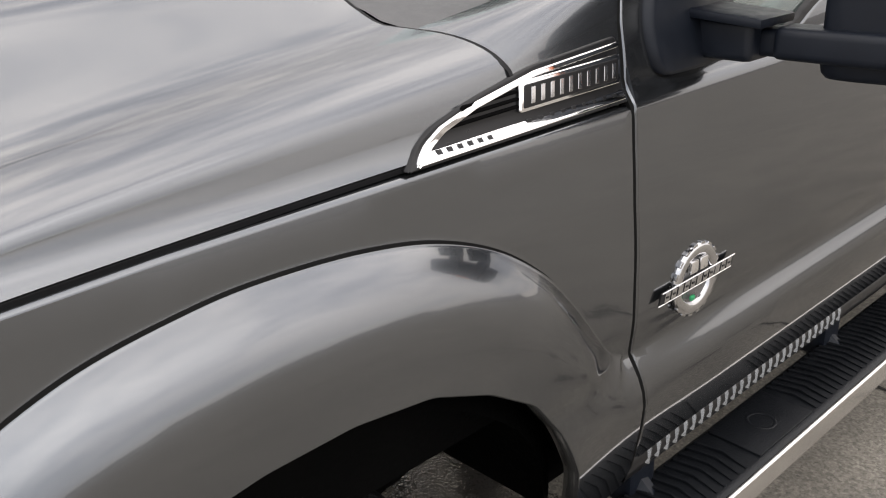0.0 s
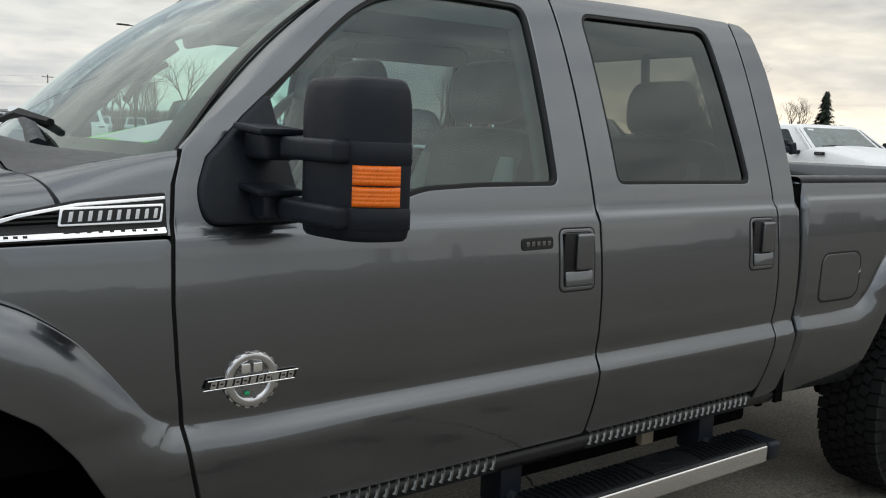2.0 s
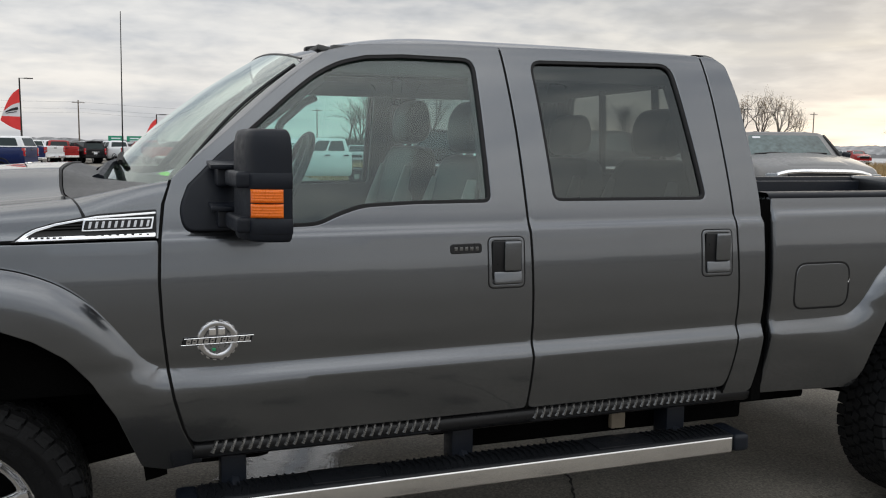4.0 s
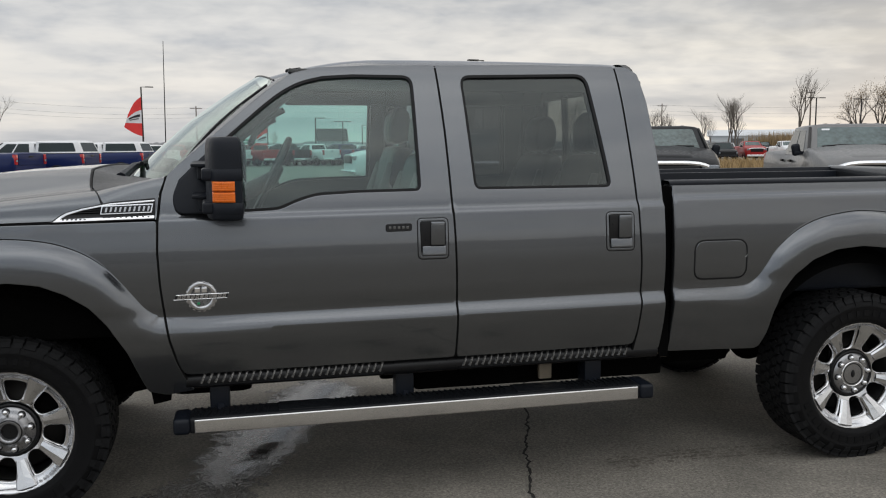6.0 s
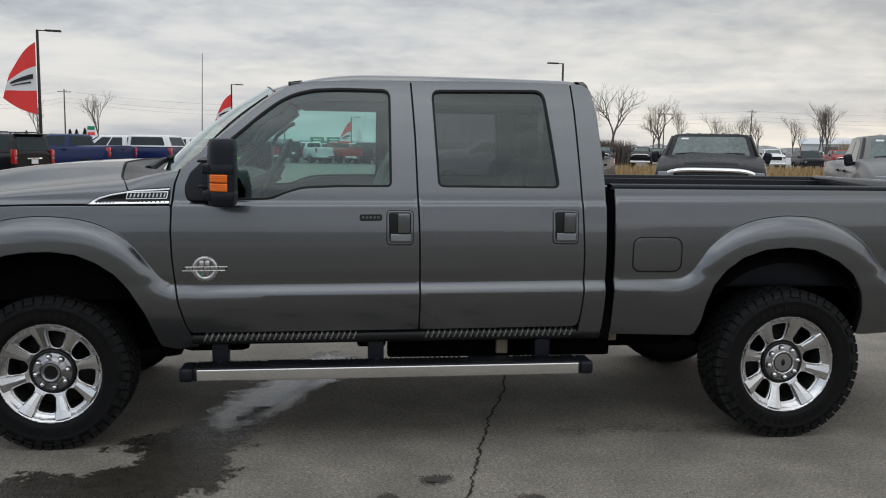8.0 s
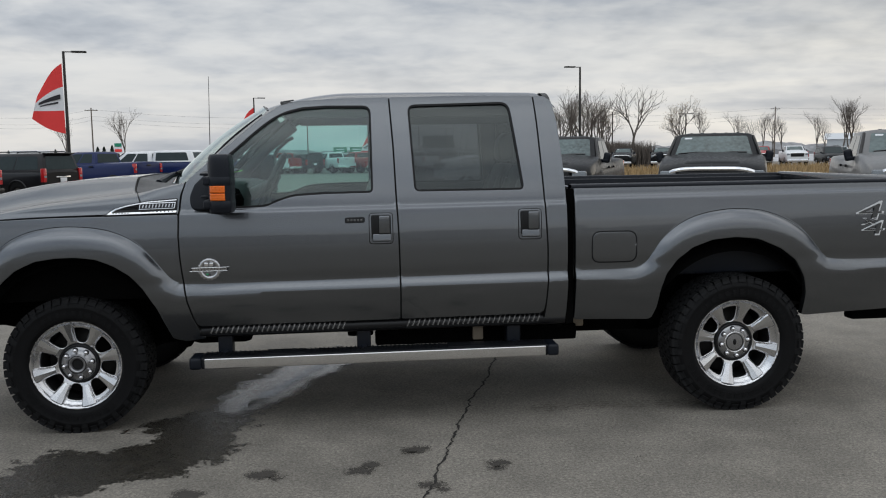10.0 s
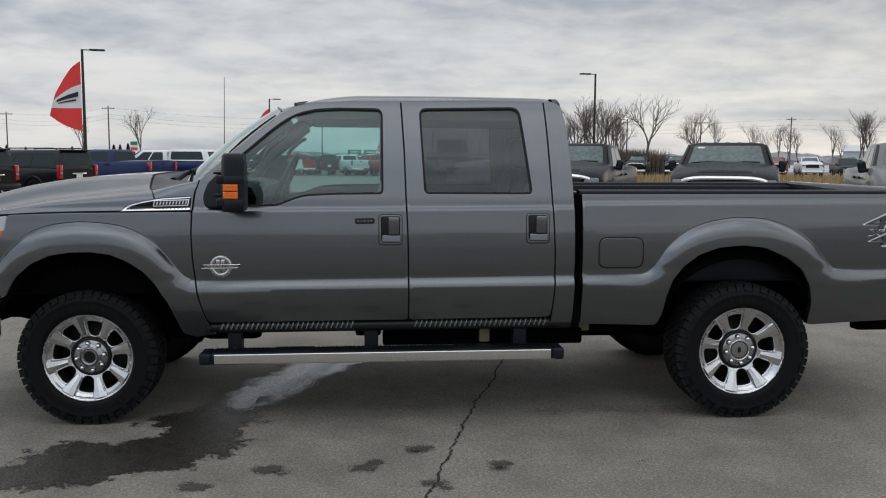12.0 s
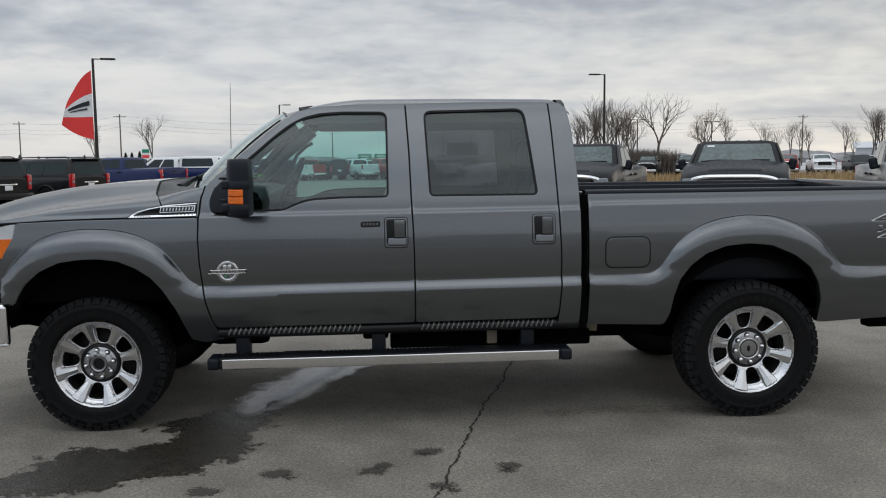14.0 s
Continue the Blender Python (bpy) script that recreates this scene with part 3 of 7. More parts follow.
def offset_lines(d):
    """Lines that run beside the crease, d below it."""
    t = np.gradient(CREASE, axis=0)
    n = np.stack([t[:, 1], -t[:, 0]], 1) / np.linalg.norm(t, axis=1)[:, None]
    return CREASE + n * d


FEATURES = [offset_lines(d) for d in (-0.01, -0.002, 0.004, 0.014, 0.03, 0.05)]
FEATURES += [np.array([(x, z + float(rake(np.array(x)))) for x in np.linspace(a, b, 60)]) for z in (1.280, 1.288, 1.2935, 1.300, 1.3065, 1.313, 1.324) for a, b in ((0.3, 2.915), (2.925, 5.2))]

def part_mesh(name, v, f, mat, parent, label=""):
    me = mesh(name, v, f)
    me.set_sharp_from_angle(angle=radians(50))
    return put(name, me, mat, parent, label)


truck = thing("pickup_truck", "dark grey metallic crew cab pickup truck on chunky tyres", "pickup truck")


def on_side(sgn, drop=0.0):
    return lambda u, v, h: (u, sgn * (h - drop), v)


def body_panel(name, outline, holes, sgn, mat=PAINT, parent=None, label="", lift=0.0, step=0.03, depth=0.03, roll=0.003, feats=True):
    v, f, n = sheet(outline, holes, lambda a, b: side(a, b) + lift, on_side(sgn), step, roll, depth, FEATURES if feats else ())
    return put(name, mesh(name, v, f, True, n), mat, parent or truck, label)


FENDER = [(-0.425, 1.266), (-0.44, 1.19), (-0.50, 1.085), (-0.52, 1.0), (-0.52, 0.80), (-0.44, 0.80), (-0.41, 0.861), (-0.368, 0.918), (-0.286, 0.988),
          (-0.174, 1.038), (-0.062, 1.054), (0.049, 1.056), (0.16, 1.041), (0.254, 1.001), (0.340, 0.943), (0.408, 0.861), (0.475, 0.744), (0.506, 0.659),
          (0.545, 0.553), (0.62, 0.53), (0.735, 0.545), (0.706, 0.59), (0.668, 0.68), (0.642, 0.78), (0.625, 0.881), (0.612, 1.015), (0.606, 1.148),
          (0.611, 1.284), (0.40, 1.282), (0.195, 1.280), (-0.10, 1.277)]
FRONT_DOOR = [(0.697, 0.622, 0.03), (0.676, 0.68), (0.650, 0.78), (0.633, 0.881), (0.620, 1.015), (0.614, 1.148), (0.619, 1.28), (0.632, 1.395), (0.656, 1.472),
              (0.71, 1.522), (0.80, 1.600), (0.95, 1.728), (1.10, 1.852), (1.19, 1.912), (1.30, 1.940, 0.02), (1.5, 1.951), (1.840, 1.957),
              (1.858, 1.646), (1.866, 1.379), (1.874, 1.21), (1.878, 1.076), (1.881, 0.872), (1.881, 0.63, 0.02)]
REAR_DOOR = [(1.889, 0.63, 0.02), (1.889, 0.872), (1.886, 1.076), (1.882, 1.21), (1.874, 1.379), (1.866, 1.646), (1.848, 1.957), (2.3, 1.965), (2.727, 1.962),
             (2.737, 1.787), (2.746, 1.546), (2.754, 1.345), (2.760, 1.209), (2.768, 1.038), (2.770, 0.866), (2.761, 0.70), (2.752, 0.64, 0.03)]
CAB_CORNER = [(2.760, 0.578), (2.769, 0.70), (2.778, 0.866), (2.776, 1.038), (2.768, 1.209), (2.762, 1.345), (2.754, 1.546), (2.745, 1.787), (2.735, 1.962),
              (2.80, 1.957), (2.842, 1.925), (2.866, 1.79), (2.882, 1.55), (2.889, 1.395), (2.893, 1.0), (2.893, 0.572)]
BED_SIDE = [(2.940, 1.402), (2.944, 1.0), (2.948, 0.588), (3.25, 0.58), (3.415, 0.576), (3.435, 0.588), (3.457, 0.658), (3.467, 0.768), (3.496, 0.871), (3.562, 0.959),
            (3.648, 1.028), (3.772, 1.073), (3.918, 1.086), (4.06, 1.072), (4.205, 1.010), (4.314, 0.93), (4.373, 0.825), (4.401, 0.719), (4.404, 0.575),
            (4.45, 0.570), (5.08, 0.600), (5.10, 0.65), (5.115, 0.95), (5.10, 1.30), (5.09, 1.405)]
COWL_CORNER = [(0.414, 1.372), (0.52, 1.378), (0.612, 1.384), (0.624, 1.40), (0.648, 1.466), (0.60, 1.456), (0.50, 1.442), (0.43, 1.428), (0.418, 1.41)]
WIN1 = [(1.736, 1.388, 0.03), (1.455, 1.385), (1.268, 1.376, 0.05), (1.183, 1.349, 0.05), (1.116, 1.318, 0.05), (0.914, 1.311), (0.69, 1.306, 0.05), (0.676, 1.38, 0.03),
        (0.705, 1.452), (0.80, 1.545), (0.93, 1.655), (1.056, 1.766, 0.05), (1.14, 1.831, 0.05), (1.224, 1.875, 0.05), (1.325, 1.899), (1.46, 1.908), (1.733, 1.906, 0.05)]
WIN2 = [(1.980, 1.390, 0.035), (1.954, 1.909, 0.05), (2.578, 1.922, 0.06), (2.640, 1.390, 0.035)]


def grown(pts, d):
    p = np.array(pts)
    if area(p) < 0:
        p = p[::-1]
    return p + outward(p) * d


def seal_ring(name, hole, sgn, parent):
    """The rubber round a window: a flat ring inside the opening, a little below the paint."""
    v, f, n = sheet(grown(hole, 0.004), [grown(hole, -0.012)], lambda a, b: side(a, b) - 0.004, on_side(sgn), 0.03, 0.003, 0.022)
    return put(name, mesh(name, v, f, True, n), SEAL, parent, "black rubber seal")


def pane(name, hole, sgn, parent, mat, label):
    v, f, n = sheet(grown(hole, -0.006), [], lambda a, b: side(a, b) - 0.016, on_side(sgn), 0.05, 0.001, 0.0045)
    ob = put(name, mesh(name, v, f, True, n), mat, parent, label)
    ob.visible_shadow = False
    return ob


def door_inner(name, outline, hole, sgn, parent):
    v, f, n = sheet(grown(outline, -0.02), [grown(hole, 0.0)], lambda a, b: side(a, b) - 0.075, on_side(sgn), 0.06, 0.01, 0.03)
    return put(name, mesh(name, v, f, True, n), TRIM_IN, parent, "charcoal door lining")


def handle(x0, z1, sgn, parent, lock):
    """A pull handle in a recessed cup: frame, dark cup, grip and lock cylinder."""
    w, h = 0.135, 0.176
    x1, z0 = x0 + w, z1 - h
    ring = rounded([(x0, z0), (x1, z0), (x1, z1), (x0, z1)], 0.02)
    hole = rounded([(x0 + 0.012, z0 + 0.012), (x1 - 0.012, z0 + 0.012), (x1 - 0.012, z1 - 0.012), (x0 + 0.012, z1 - 0.012)], 0.014)
    v, f, n = sheet(grown(ring, 0.004), [grown(ring, -0.004)], lambda a, b: side(a, b) + 0.0015, on_side(sgn), 0.02, 0.0005, 0.004)
    gap = (v, f, n)
    v, f, n = sheet(ring, [hole], lambda a, b: side(a, b) + 0.005, on_side(sgn), 0.02, 0.004, 0.012)
    hd = put("door_handle", mesh("door_handle", v, f, True, n), PAINT, parent, "body-coloured handle surround")
    put("handle_gap", mesh("handle_gap", *gap[:2], True, gap[2]), SEAL, hd)
    s = float(side(np.array(x0 + w / 2), np.array(z1 - h / 2)))
    part("handle_cup", box((x0 + w * 0.5, sgn * (s + 0.001), z1 - h / 2), (w - 0.024, 0.006, h - 0.024), 0.002), SATIN_BLACK, hd, "black recessed cup")
    part("handle_grip", box((x0 + w * 0.645, sgn * (s + 0.005), z1 - h * 0.37), (w * 0.48, 0.024, h * 0.60), 0.008, seg=3), PAINT, hd, "body-coloured pull grip")
    part("handle_foot", box((x0 + w * 0.53, sgn * (s + 0.003), z0 + h * 0.19), (w * 0.80, 0.020, h * 0.26), 0.007, Matrix.Rotation(sgn * radians(9), 4, "X"), 3), PAINT, hd)
    if lock:
        v, f = revolve([(0.0, 0.004), (0.008, 0.004), (0.011, 0.0)], (x0 + w * 0.66, sgn * (s + 0.008), z0 + h * 0.18), 16)
        put("lock_cylinder", mesh("lock_cylinder", v, f), CHROME, hd)
    return hd


for sgn in (-1, 1):
    fender = body_panel("front_fender", rounded(FENDER, 0.012, 3), [], sgn)
    front_door = body_panel("front_door", rounded(FRONT_DOOR, 0.01, 3), [rounded(WIN1, 0.0, 5)], sgn)
    rear_door = body_panel("rear_door", rounded(REAR_DOOR, 0.01, 3), [rounded(WIN2, 0.0, 5)], sgn)
    body_panel("cab_corner", rounded(CAB_CORNER, 0.012, 3), [], sgn)
    bed_side = body_panel("bed_side", rounded(BED_SIDE, 0.015, 3), [], sgn, depth=0.05)
    seal_ring("window_seal", rounded(WIN1, 0.0, 5), sgn, front_door)
    seal_ring("window_seal", rounded(WIN2, 0.0, 5), sgn, rear_door)
    pane("window_glass", rounded(WIN1, 0.0, 5), sgn, front_door, DOOR_GLASS, "clear green-tinted side window")
    pane("window_glass", rounded(WIN2, 0.0, 5), sgn, rear_door, DARK_GLASS, "dark privacy side window")
    door_inner("door_lining", rounded(FRONT_DOOR, 0.01, 3), rounded(WIN1, 0.0, 5), sgn, front_door)
    door_inner("door_lining", rounded(REAR_DOOR, 0.01, 3), rounded(WIN2, 0.0, 5), sgn, rear_door)
    if sgn < 0:
        near_fender, near_door, near_rear_door, near_bed = fender, front_door, rear_door, bed_side
        handle(1.709, 1.268, sgn, truck, True)
        handle(2.596, 1.276, sgn, truck, False)
        # keypad
        ring = rounded([(1.566, 1.214), (1.683, 1.216), (1.683, 1.250), (1.566, 1.248)], 0.012)
        v, f, n = sheet(ring, [], lambda a, b: side(a, b) + 0.005, on_side(sgn), 0.02, 0.003, 0.01, ())
        pad = put("entry_keypad", mesh("entry_keypad", v, f, True, n), SATIN_BLACK, truck, "black entry keypad strip")
        for i in range(5):
            s = float(side(np.array(1.59), np.array(1.232)))
            part("key", box((1.585 + i * 0.0195, sgn * (s + 0.006), 1.232), (0.012, 0.003, 0.013), 0.001), RIB, pad)
        # fuel door
        cut = rounded([(3.042, 0.946), (3.316, 0.946), (3.313, 1.132), (3.042, 1.132)], 0.052)
        v, f, n = sheet(grown(cut, 0.0045), [grown(cut, -0.003)], lambda a, b: side(a, b) + 0.0012, on_side(sgn), 0.02, 0.0005, 0.002)
        fuel = put("fuel_door", mesh("fuel_door", v, f, True, n), SEAL, truck, "fuel door outlined by a thin dark gap")
        v, f, n = sheet(grown(cut, -0.004), [], lambda a, b: side(a, b) + 0.002, on_side(sgn), 0.02, 0.002, 0.003)
        put("fuel_flap", mesh("fuel_flap", v, f, True, n), PAINT, fuel)
        v, f = revolve([(0.0, 0.006), (0.010, 0.006), (0.014, 0.0)], (3.303, sgn * (float(side(np.array(3.315), np.array(1.06))) + 0.002), 1.06), 12)
        put("finger_catch", mesh("finger_catch", [(a, sgn * abs(b), c) for a, b, c in v], f), STEEL, fuel)

# dark rubber deep in the gaps between the panels
GAPS = [[(0.702, 0.600), (0.672, 0.680), (0.646, 0.780), (0.629, 0.881), (0.616, 1.015), (0.610, 1.148), (0.615, 1.282), (0.628, 1.395), (0.652, 1.468)],
        [(1.885, 0.630), (1.885, 0.872), (1.882, 1.076), (1.878, 1.210), (1.870, 1.379), (1.862, 1.646), (1.844, 1.950)],
        [(2.756, 0.600), (2.765, 0.700), (2.774, 0.866), (2.772, 1.038), (2.764, 1.209), (2.758, 1.345), (2.750, 1.546), (2.741, 1.787), (2.731, 1.950)]]
for sgn in (-1, 1):
    for path in GAPS:
        pts = resample(path, 0.02, False)
        part("panel_gap", tube([(p[0], sgn * (float(side(p[0], p[1])) - 0.0065), p[1]) for p in pts], 0.0058, 6), FLARE_LINE, truck, "dark gap between body panels")
# dark seam above the flares, with the crease's shade painted into it
for sgn in (-1, 1):
    for a, b in ((-0.50, 0.47), (3.44, 4.42)):
        pts = [p for p in CREASE if a < p[0] < b and p[1] > 0.99]
        mid = (a + b) / 2
        pos = [(p[0], sgn * (float(side(p[0], p[1] + 0.001)) - 0.001), p[1] + 0.001) for p in pts]
        rad = [0.0006 + 0.0032 * max(0.0, 1 - (abs(p[0] - mid) / (b - a) * 2) ** 4) for p in pts]
        part("flare_seam_shade", tube(pos, rad, 6), FLARE_LINE, truck, "dark seam and painted crease shade along the wheel-arch flare")

# ---- roof, windscreen, cowl and bonnet ----


def roof_rows():
    rows = []
    for x in np.linspace(1.10, 2.87, 40):
        edge = 1.957 + 0.004 * math.sin((x - 1.1) * 1.7)
        crown = 2.006 + 0.010 * math.sin((x - 1.1) / 1.77 * math.pi)
        front = max(0.0, (1.62 - x) / 0.52)
        back = max(0.0, (x - 2.77) / 0.10)
        fall = 0.078 * front ** 2.0 + 0.055 * back ** 2
        row = []
        for t in np.linspace(-1, 1, 41):
            a = abs(t)
            y = 0.712 * a
            z = edge - 0.012 + (crown - edge + 0.012) * (1 - a ** 5) * (0.80 + 0.20 * (1 - a * a)) - fall
            y = y * (1 - 0.02 * front)
            row.append((x, math.copysign(y, t), float(z)))
        tuck = float(side(np.array(x), np.array(1.935))) - 0.010
        rows.append([(x, -tuck, 1.935 - fall)] + row + [(x, tuck, 1.935 - fall)])
    return rows


v, f = loft(roof_rows())
roof = put("roof", mesh("roof", v, f), PAINT, truck)
WS_LOW, WS_TOP = [], []
for t in np.linspace(-1, 1, 49):
    WS_LOW.append((0.665 - 0.245 * (1 - abs(t) ** 2.2), 0.800 * t, 1.446 + 0.010 * (1 - t * t)))
    WS_TOP.append((1.118 - 0.085 * (1 - t * t), 0.675 * t, 1.880 + 0.058 * (1 - abs(t) ** 2.5)))
rows = []
for k in range(17):
    s = k / 16
    rows.append([tuple(np.array(a) * (1 - s) + np.array(b) * s + np.array((-0.022, 0, 0.022)) * math.sin(math.pi * s)) for a, b in zip(WS_LOW, WS_TOP)])
v, f = loft(rows)
f = [q[::-1] for q in f]
windscreen = put("windscreen", mesh("windscreen", v, f), SCREEN_GLASS, truck, "sloping clear windscreen")
windscreen.visible_shadow = False
# the black printed border of the glass
inset = [[(p[0] + 0.004, p[1], p[2] - 0.004) for p in r] for r in rows]
for name_pts in ([r[:3] for r in inset], [r[-3:] for r in inset], inset[:2]):
    v, f = loft(name_pts)
    put("glass_border", mesh("glass_border", v, f), SATIN_BLACK, windscreen, "black printed glass border")
for sgn in (-1, 1):
    edge = [r[0] if sgn < 0 else r[-1] for r in rows]
    pts = [(p[0] - 0.004, p[1] + sgn * 0.012, p[2] + 0.004) for p in edge]
    part("windscreen_trim", tube(pts[:-1], 0.0062, 6), SATIN_BLACK, truck, "black windscreen edge trim")
    # the painted pillar from the door's front edge round to the glass
    door_edge = smooth_line([(0.652, 1.462), (0.706, 1.518), (0.796, 1.597), (0.946, 1.725), (1.096, 1.849), (1.19, 1.909)], 4)
    door_edge = resample(door_edge, 0.01, False)[np.linspace(0, len(resample(door_edge, 0.01, False)) - 1, len(edge)).astype(int)]
    strip = []
    for (dx, dz), p in zip(door_edge, edge):
        s0 = float(side(np.array(dx), np.array(dz)))
        a3, b3 = np.array((dx + 0.002, sgn * (s0 - 0.001), dz)), np.array((p[0] + 0.004, p[1] + sgn * 0.002, p[2] + 0.002))
        mid = (a3 + b3) / 2 + np.array((-0.010, sgn * 0.012, 0.008))
        strip.append([tuple((1 - t) ** 2 * a3 + 2 * t * (1 - t) * mid + t * t * b3) for t in np.linspace(0, 1, 7)])
    v, f = loft(strip)
    part_mesh("a_pillar", v, f, PAINT, truck)
part("header_seal", tube([(p[0] + 0.002, p[1], p[2]) for p in rows[-1][1:-1]], 0.005, 8), SATIN_BLACK, truck)

HOOD_CUT = hermite([-1.0, -0.55, -0.18, 0.19, 0.45], [1.215, 1.262, 1.281, 1.289, 1.292])
HOOD_EDGE = hermite([-1.0, -0.75, -0.55, -0.40, -0.20, 0.10, 0.42], [1.12, 1.205, 1.268, 1.300, 1.338, 1.372, 1.402])
HOOD_DOME = hermite([-1.0, -0.85, -0.634, -0.429, -0.156, 0.10, 0.32, 0.5], [1.19, 1.30, 1.378, 1.430, 1.474, 1.494, 1.503, 1.507])


def hood_z(x, y):
    """The bonnet's height over half width y: rolled shoulder, shallow valley and the raised dome."""
    y = np.abs(y)
    e, d = HOOD_EDGE(x), HOOD_DOME(x)
    valley = e + 0.022
    s1 = np.clip((y - 0.70) / 0.17, 0, 1)
    outer = valley - 0.024 * s1 ** 2.5
    ramp = np.clip((0.785 - y) / 0.21, 0, 1)
    ramp = ramp * ramp * (3 - 2 * ramp)
    crown = d + 0.010 * (1 - np.clip(y / 0.62, 0, 1) ** 2) - 0.006
    return outer * (1 - ramp) + crown * ramp


def hood_rear(y):
    """x of the bonnet's rear edge."""
    y = abs(y)
    return float(np.interp(y, [0, 0.35, 0.60, 0.70, 0.76, 0.88, 0.93], [0.300, 0.304, 0.310, 0.316, 0.326, 0.396, 0.408]))


hood_cols = []
for y in [0.0, 0.12, 0.24, 0.36, 0.46, 0.54, 0.60, 0.635, 0.66, 0.685, 0.71, 0.735, 0.75, 0.765, 0.80, 0.808, 0.816, 0.824, 0.832, 0.840, 0.848, 0.856, 0.864, 0.8726, 0.885, 0.90, 0.912, 0.921]:
    hood_cols.append(y)
rows = []
for s in np.linspace(0, 1, 56):
    row = []
    for y in [-q for q in hood_cols[:0:-1]] + hood_cols:
        x = -0.98 + 0.10 * abs(y) ** 2 + (hood_rear(y) + 0.98 - 0.10 * abs(y) ** 2) * s
        z = float(hood_z(np.array(x), np.array(y)))
        a = abs(y)
        if a > 0.80:
            # the shoulder rolls over and runs down the side to the fender line
            u = (a - 0.80) / 0.121
            top, cut = float(hood_z(np.array(x), np.array(0.80))), float(HOOD_CUT(x)) + 0.003
            knee = cut + 0.62 * max(0.0, top - cut)
            wide = lambda q: float(side(np.array(x), np.array(q))) - 0.003  # noqa: E731
            if u < 0.6:
                t = u / 0.6
                p0, p2 = (0.80, top), (wide(knee), knee)
                p1 = (0.80 + (p2[0] - 0.80) * 0.80, top - 0.004)
                yy, z = ((1 - t) ** 2 * p0[k] + 2 * t * (1 - t) * p1[k] + t * t * p2[k] for k in (0, 1))
            else:
                z = knee + (cut - knee) * min(1.0, (u - 0.6) / 0.4)
                yy = wide(z)
            y = math.copysign(yy, y)
        row.append((x, y, z))
    rows.append(row)
v, f = loft(rows)
hood = put("hood", mesh("hood", v, f), PAINT, truck, "long hood with a raised centre dome")
# the painted corner between bonnet, badge, door and pillar
COWL_IN = 0.80
for sgn in (-1, 1):
    front = [p for p in (rows[-1] if sgn > 0 else rows[-1][::-1]) if abs(p[1]) > 0.795 and p[1] * sgn > 0]
    n = len(front)
    corner = []
    for q in np.linspace(0, 1, 13):
        line = []
        for i, p in enumerate(front):
            u = i / (n - 1)
            if u < 0.5:
                t = u / 0.5
                back = np.array((0.660 - 0.008 * t, 0.800 + 0.101 * t, 1.455 + 0.014 * math.sin(t * math.pi) * 0.6 + 0.006 * t))
            else:
                z = 1.461 - 0.17 * (u - 0.5) / 0.5
                back = np.array((float(np.interp(z, [1.28, 1.395, 1.472], [0.609, 0.622, 0.650])), 0.0, z))
                back[1] = float(side(back[0], back[2])) - 0.001
            a = np.array((p[0] + 0.007, abs(p[1]), p[2]))
            m = a * (1 - q) + back * q
            m[2] += 0.006 * math.sin(math.pi * q) * math.sin(math.pi * min(1.0, u * 1.4))
            if u >= 0.55:
                m[1] = m[1] * (1 - 4 * q * (1 - q)) + (float(side(m[0], m[2])) - 0.002) * 4 * q * (1 - q)
            line.append((m[0], sgn * m[1], m[2]))
        corner.append(line)
    v, f = loft(corner)
    part_mesh("cowl_corner", v, f, PAINT, truck, "painted corner below the windscreen pillar")
# dark line under the bonnet's edge and its rear edge
for sgn in (-1, 1):
    edge = [r[0] if sgn < 0 else r[-1] for r in rows]
    part("hood_gap", tube([(p[0], p[1] - sgn * 0.008, p[2] - 0.005) for p in edge], 0.0065, 6), SEAL, truck, "dark gap below the hood edge")
part("hood_rear_gap", tube([(p[0] + 0.004, p[1], p[2] - 0.005) for p in rows[-1]], 0.0055, 6), SEAL, truck)
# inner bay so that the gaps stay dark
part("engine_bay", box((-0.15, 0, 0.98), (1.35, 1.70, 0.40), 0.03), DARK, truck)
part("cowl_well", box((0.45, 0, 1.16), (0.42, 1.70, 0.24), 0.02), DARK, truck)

rows = []
for s in np.linspace(0, 1, 9):
    row = []
    for y in np.linspace(-0.850, 0.850, 69):
        a = abs(y)
        back_x = 0.66 - 0.245 * (1 - min(1, a / 0.80) ** 2.2)
        x0, z0 = hood_rear(a) + 0.012, float(hood_z(np.array(hood_rear(a)), np.array(min(a, 0.80)))) - (0.007 if a < 0.72 else 0.001)
        z1 = 1.452 - 0.004 * (1 - min(1, a / 0.8) ** 2)
        dip = -0.012 * math.sin(math.pi * s) * (1 - min(1, a / 0.80) ** 3)
        row.append((x0 + (back_x + 0.02 - x0) * s, y, z0 * (1 - s) + z1 * s + dip - 0.010 * min(1.0, max(0.0, (a - 0.785) / 0.02))))
    rows.append(row)
v, f = loft(rows)
cowl = put("cowl_panel", mesh("cowl_panel", v, f), material("dull_dark_cowl", (0.060, 0.060, 0.062), 0.55, spread=0.15, bump=0.12, bump_scale=500), truck, "dark grey plastic cowl panel")


def wiper(pivot, tip_in, tip_out, parent):
    w = part("wiper", tube([pivot, tuple(np.array(pivot) * 0.6 + np.array(tip_in) * 0.4 + np.array((0, 0, 0.02))), tip_in], [0.024, 0.018, 0.010], 8), BLACK_PLASTIC, parent, "black wiper arm resting on the glass")
    a, b = np.array(tip_in), np.array(tip_out)
    part("wiper_blade", tube([tuple(a - (b - a) * 1.45 + np.array((-0.018, 0, -0.012))), tuple(a + np.array((0, 0, 0.012))), tuple(b)], [0.010, 0.020, 0.009], 6), RUBBER, w)


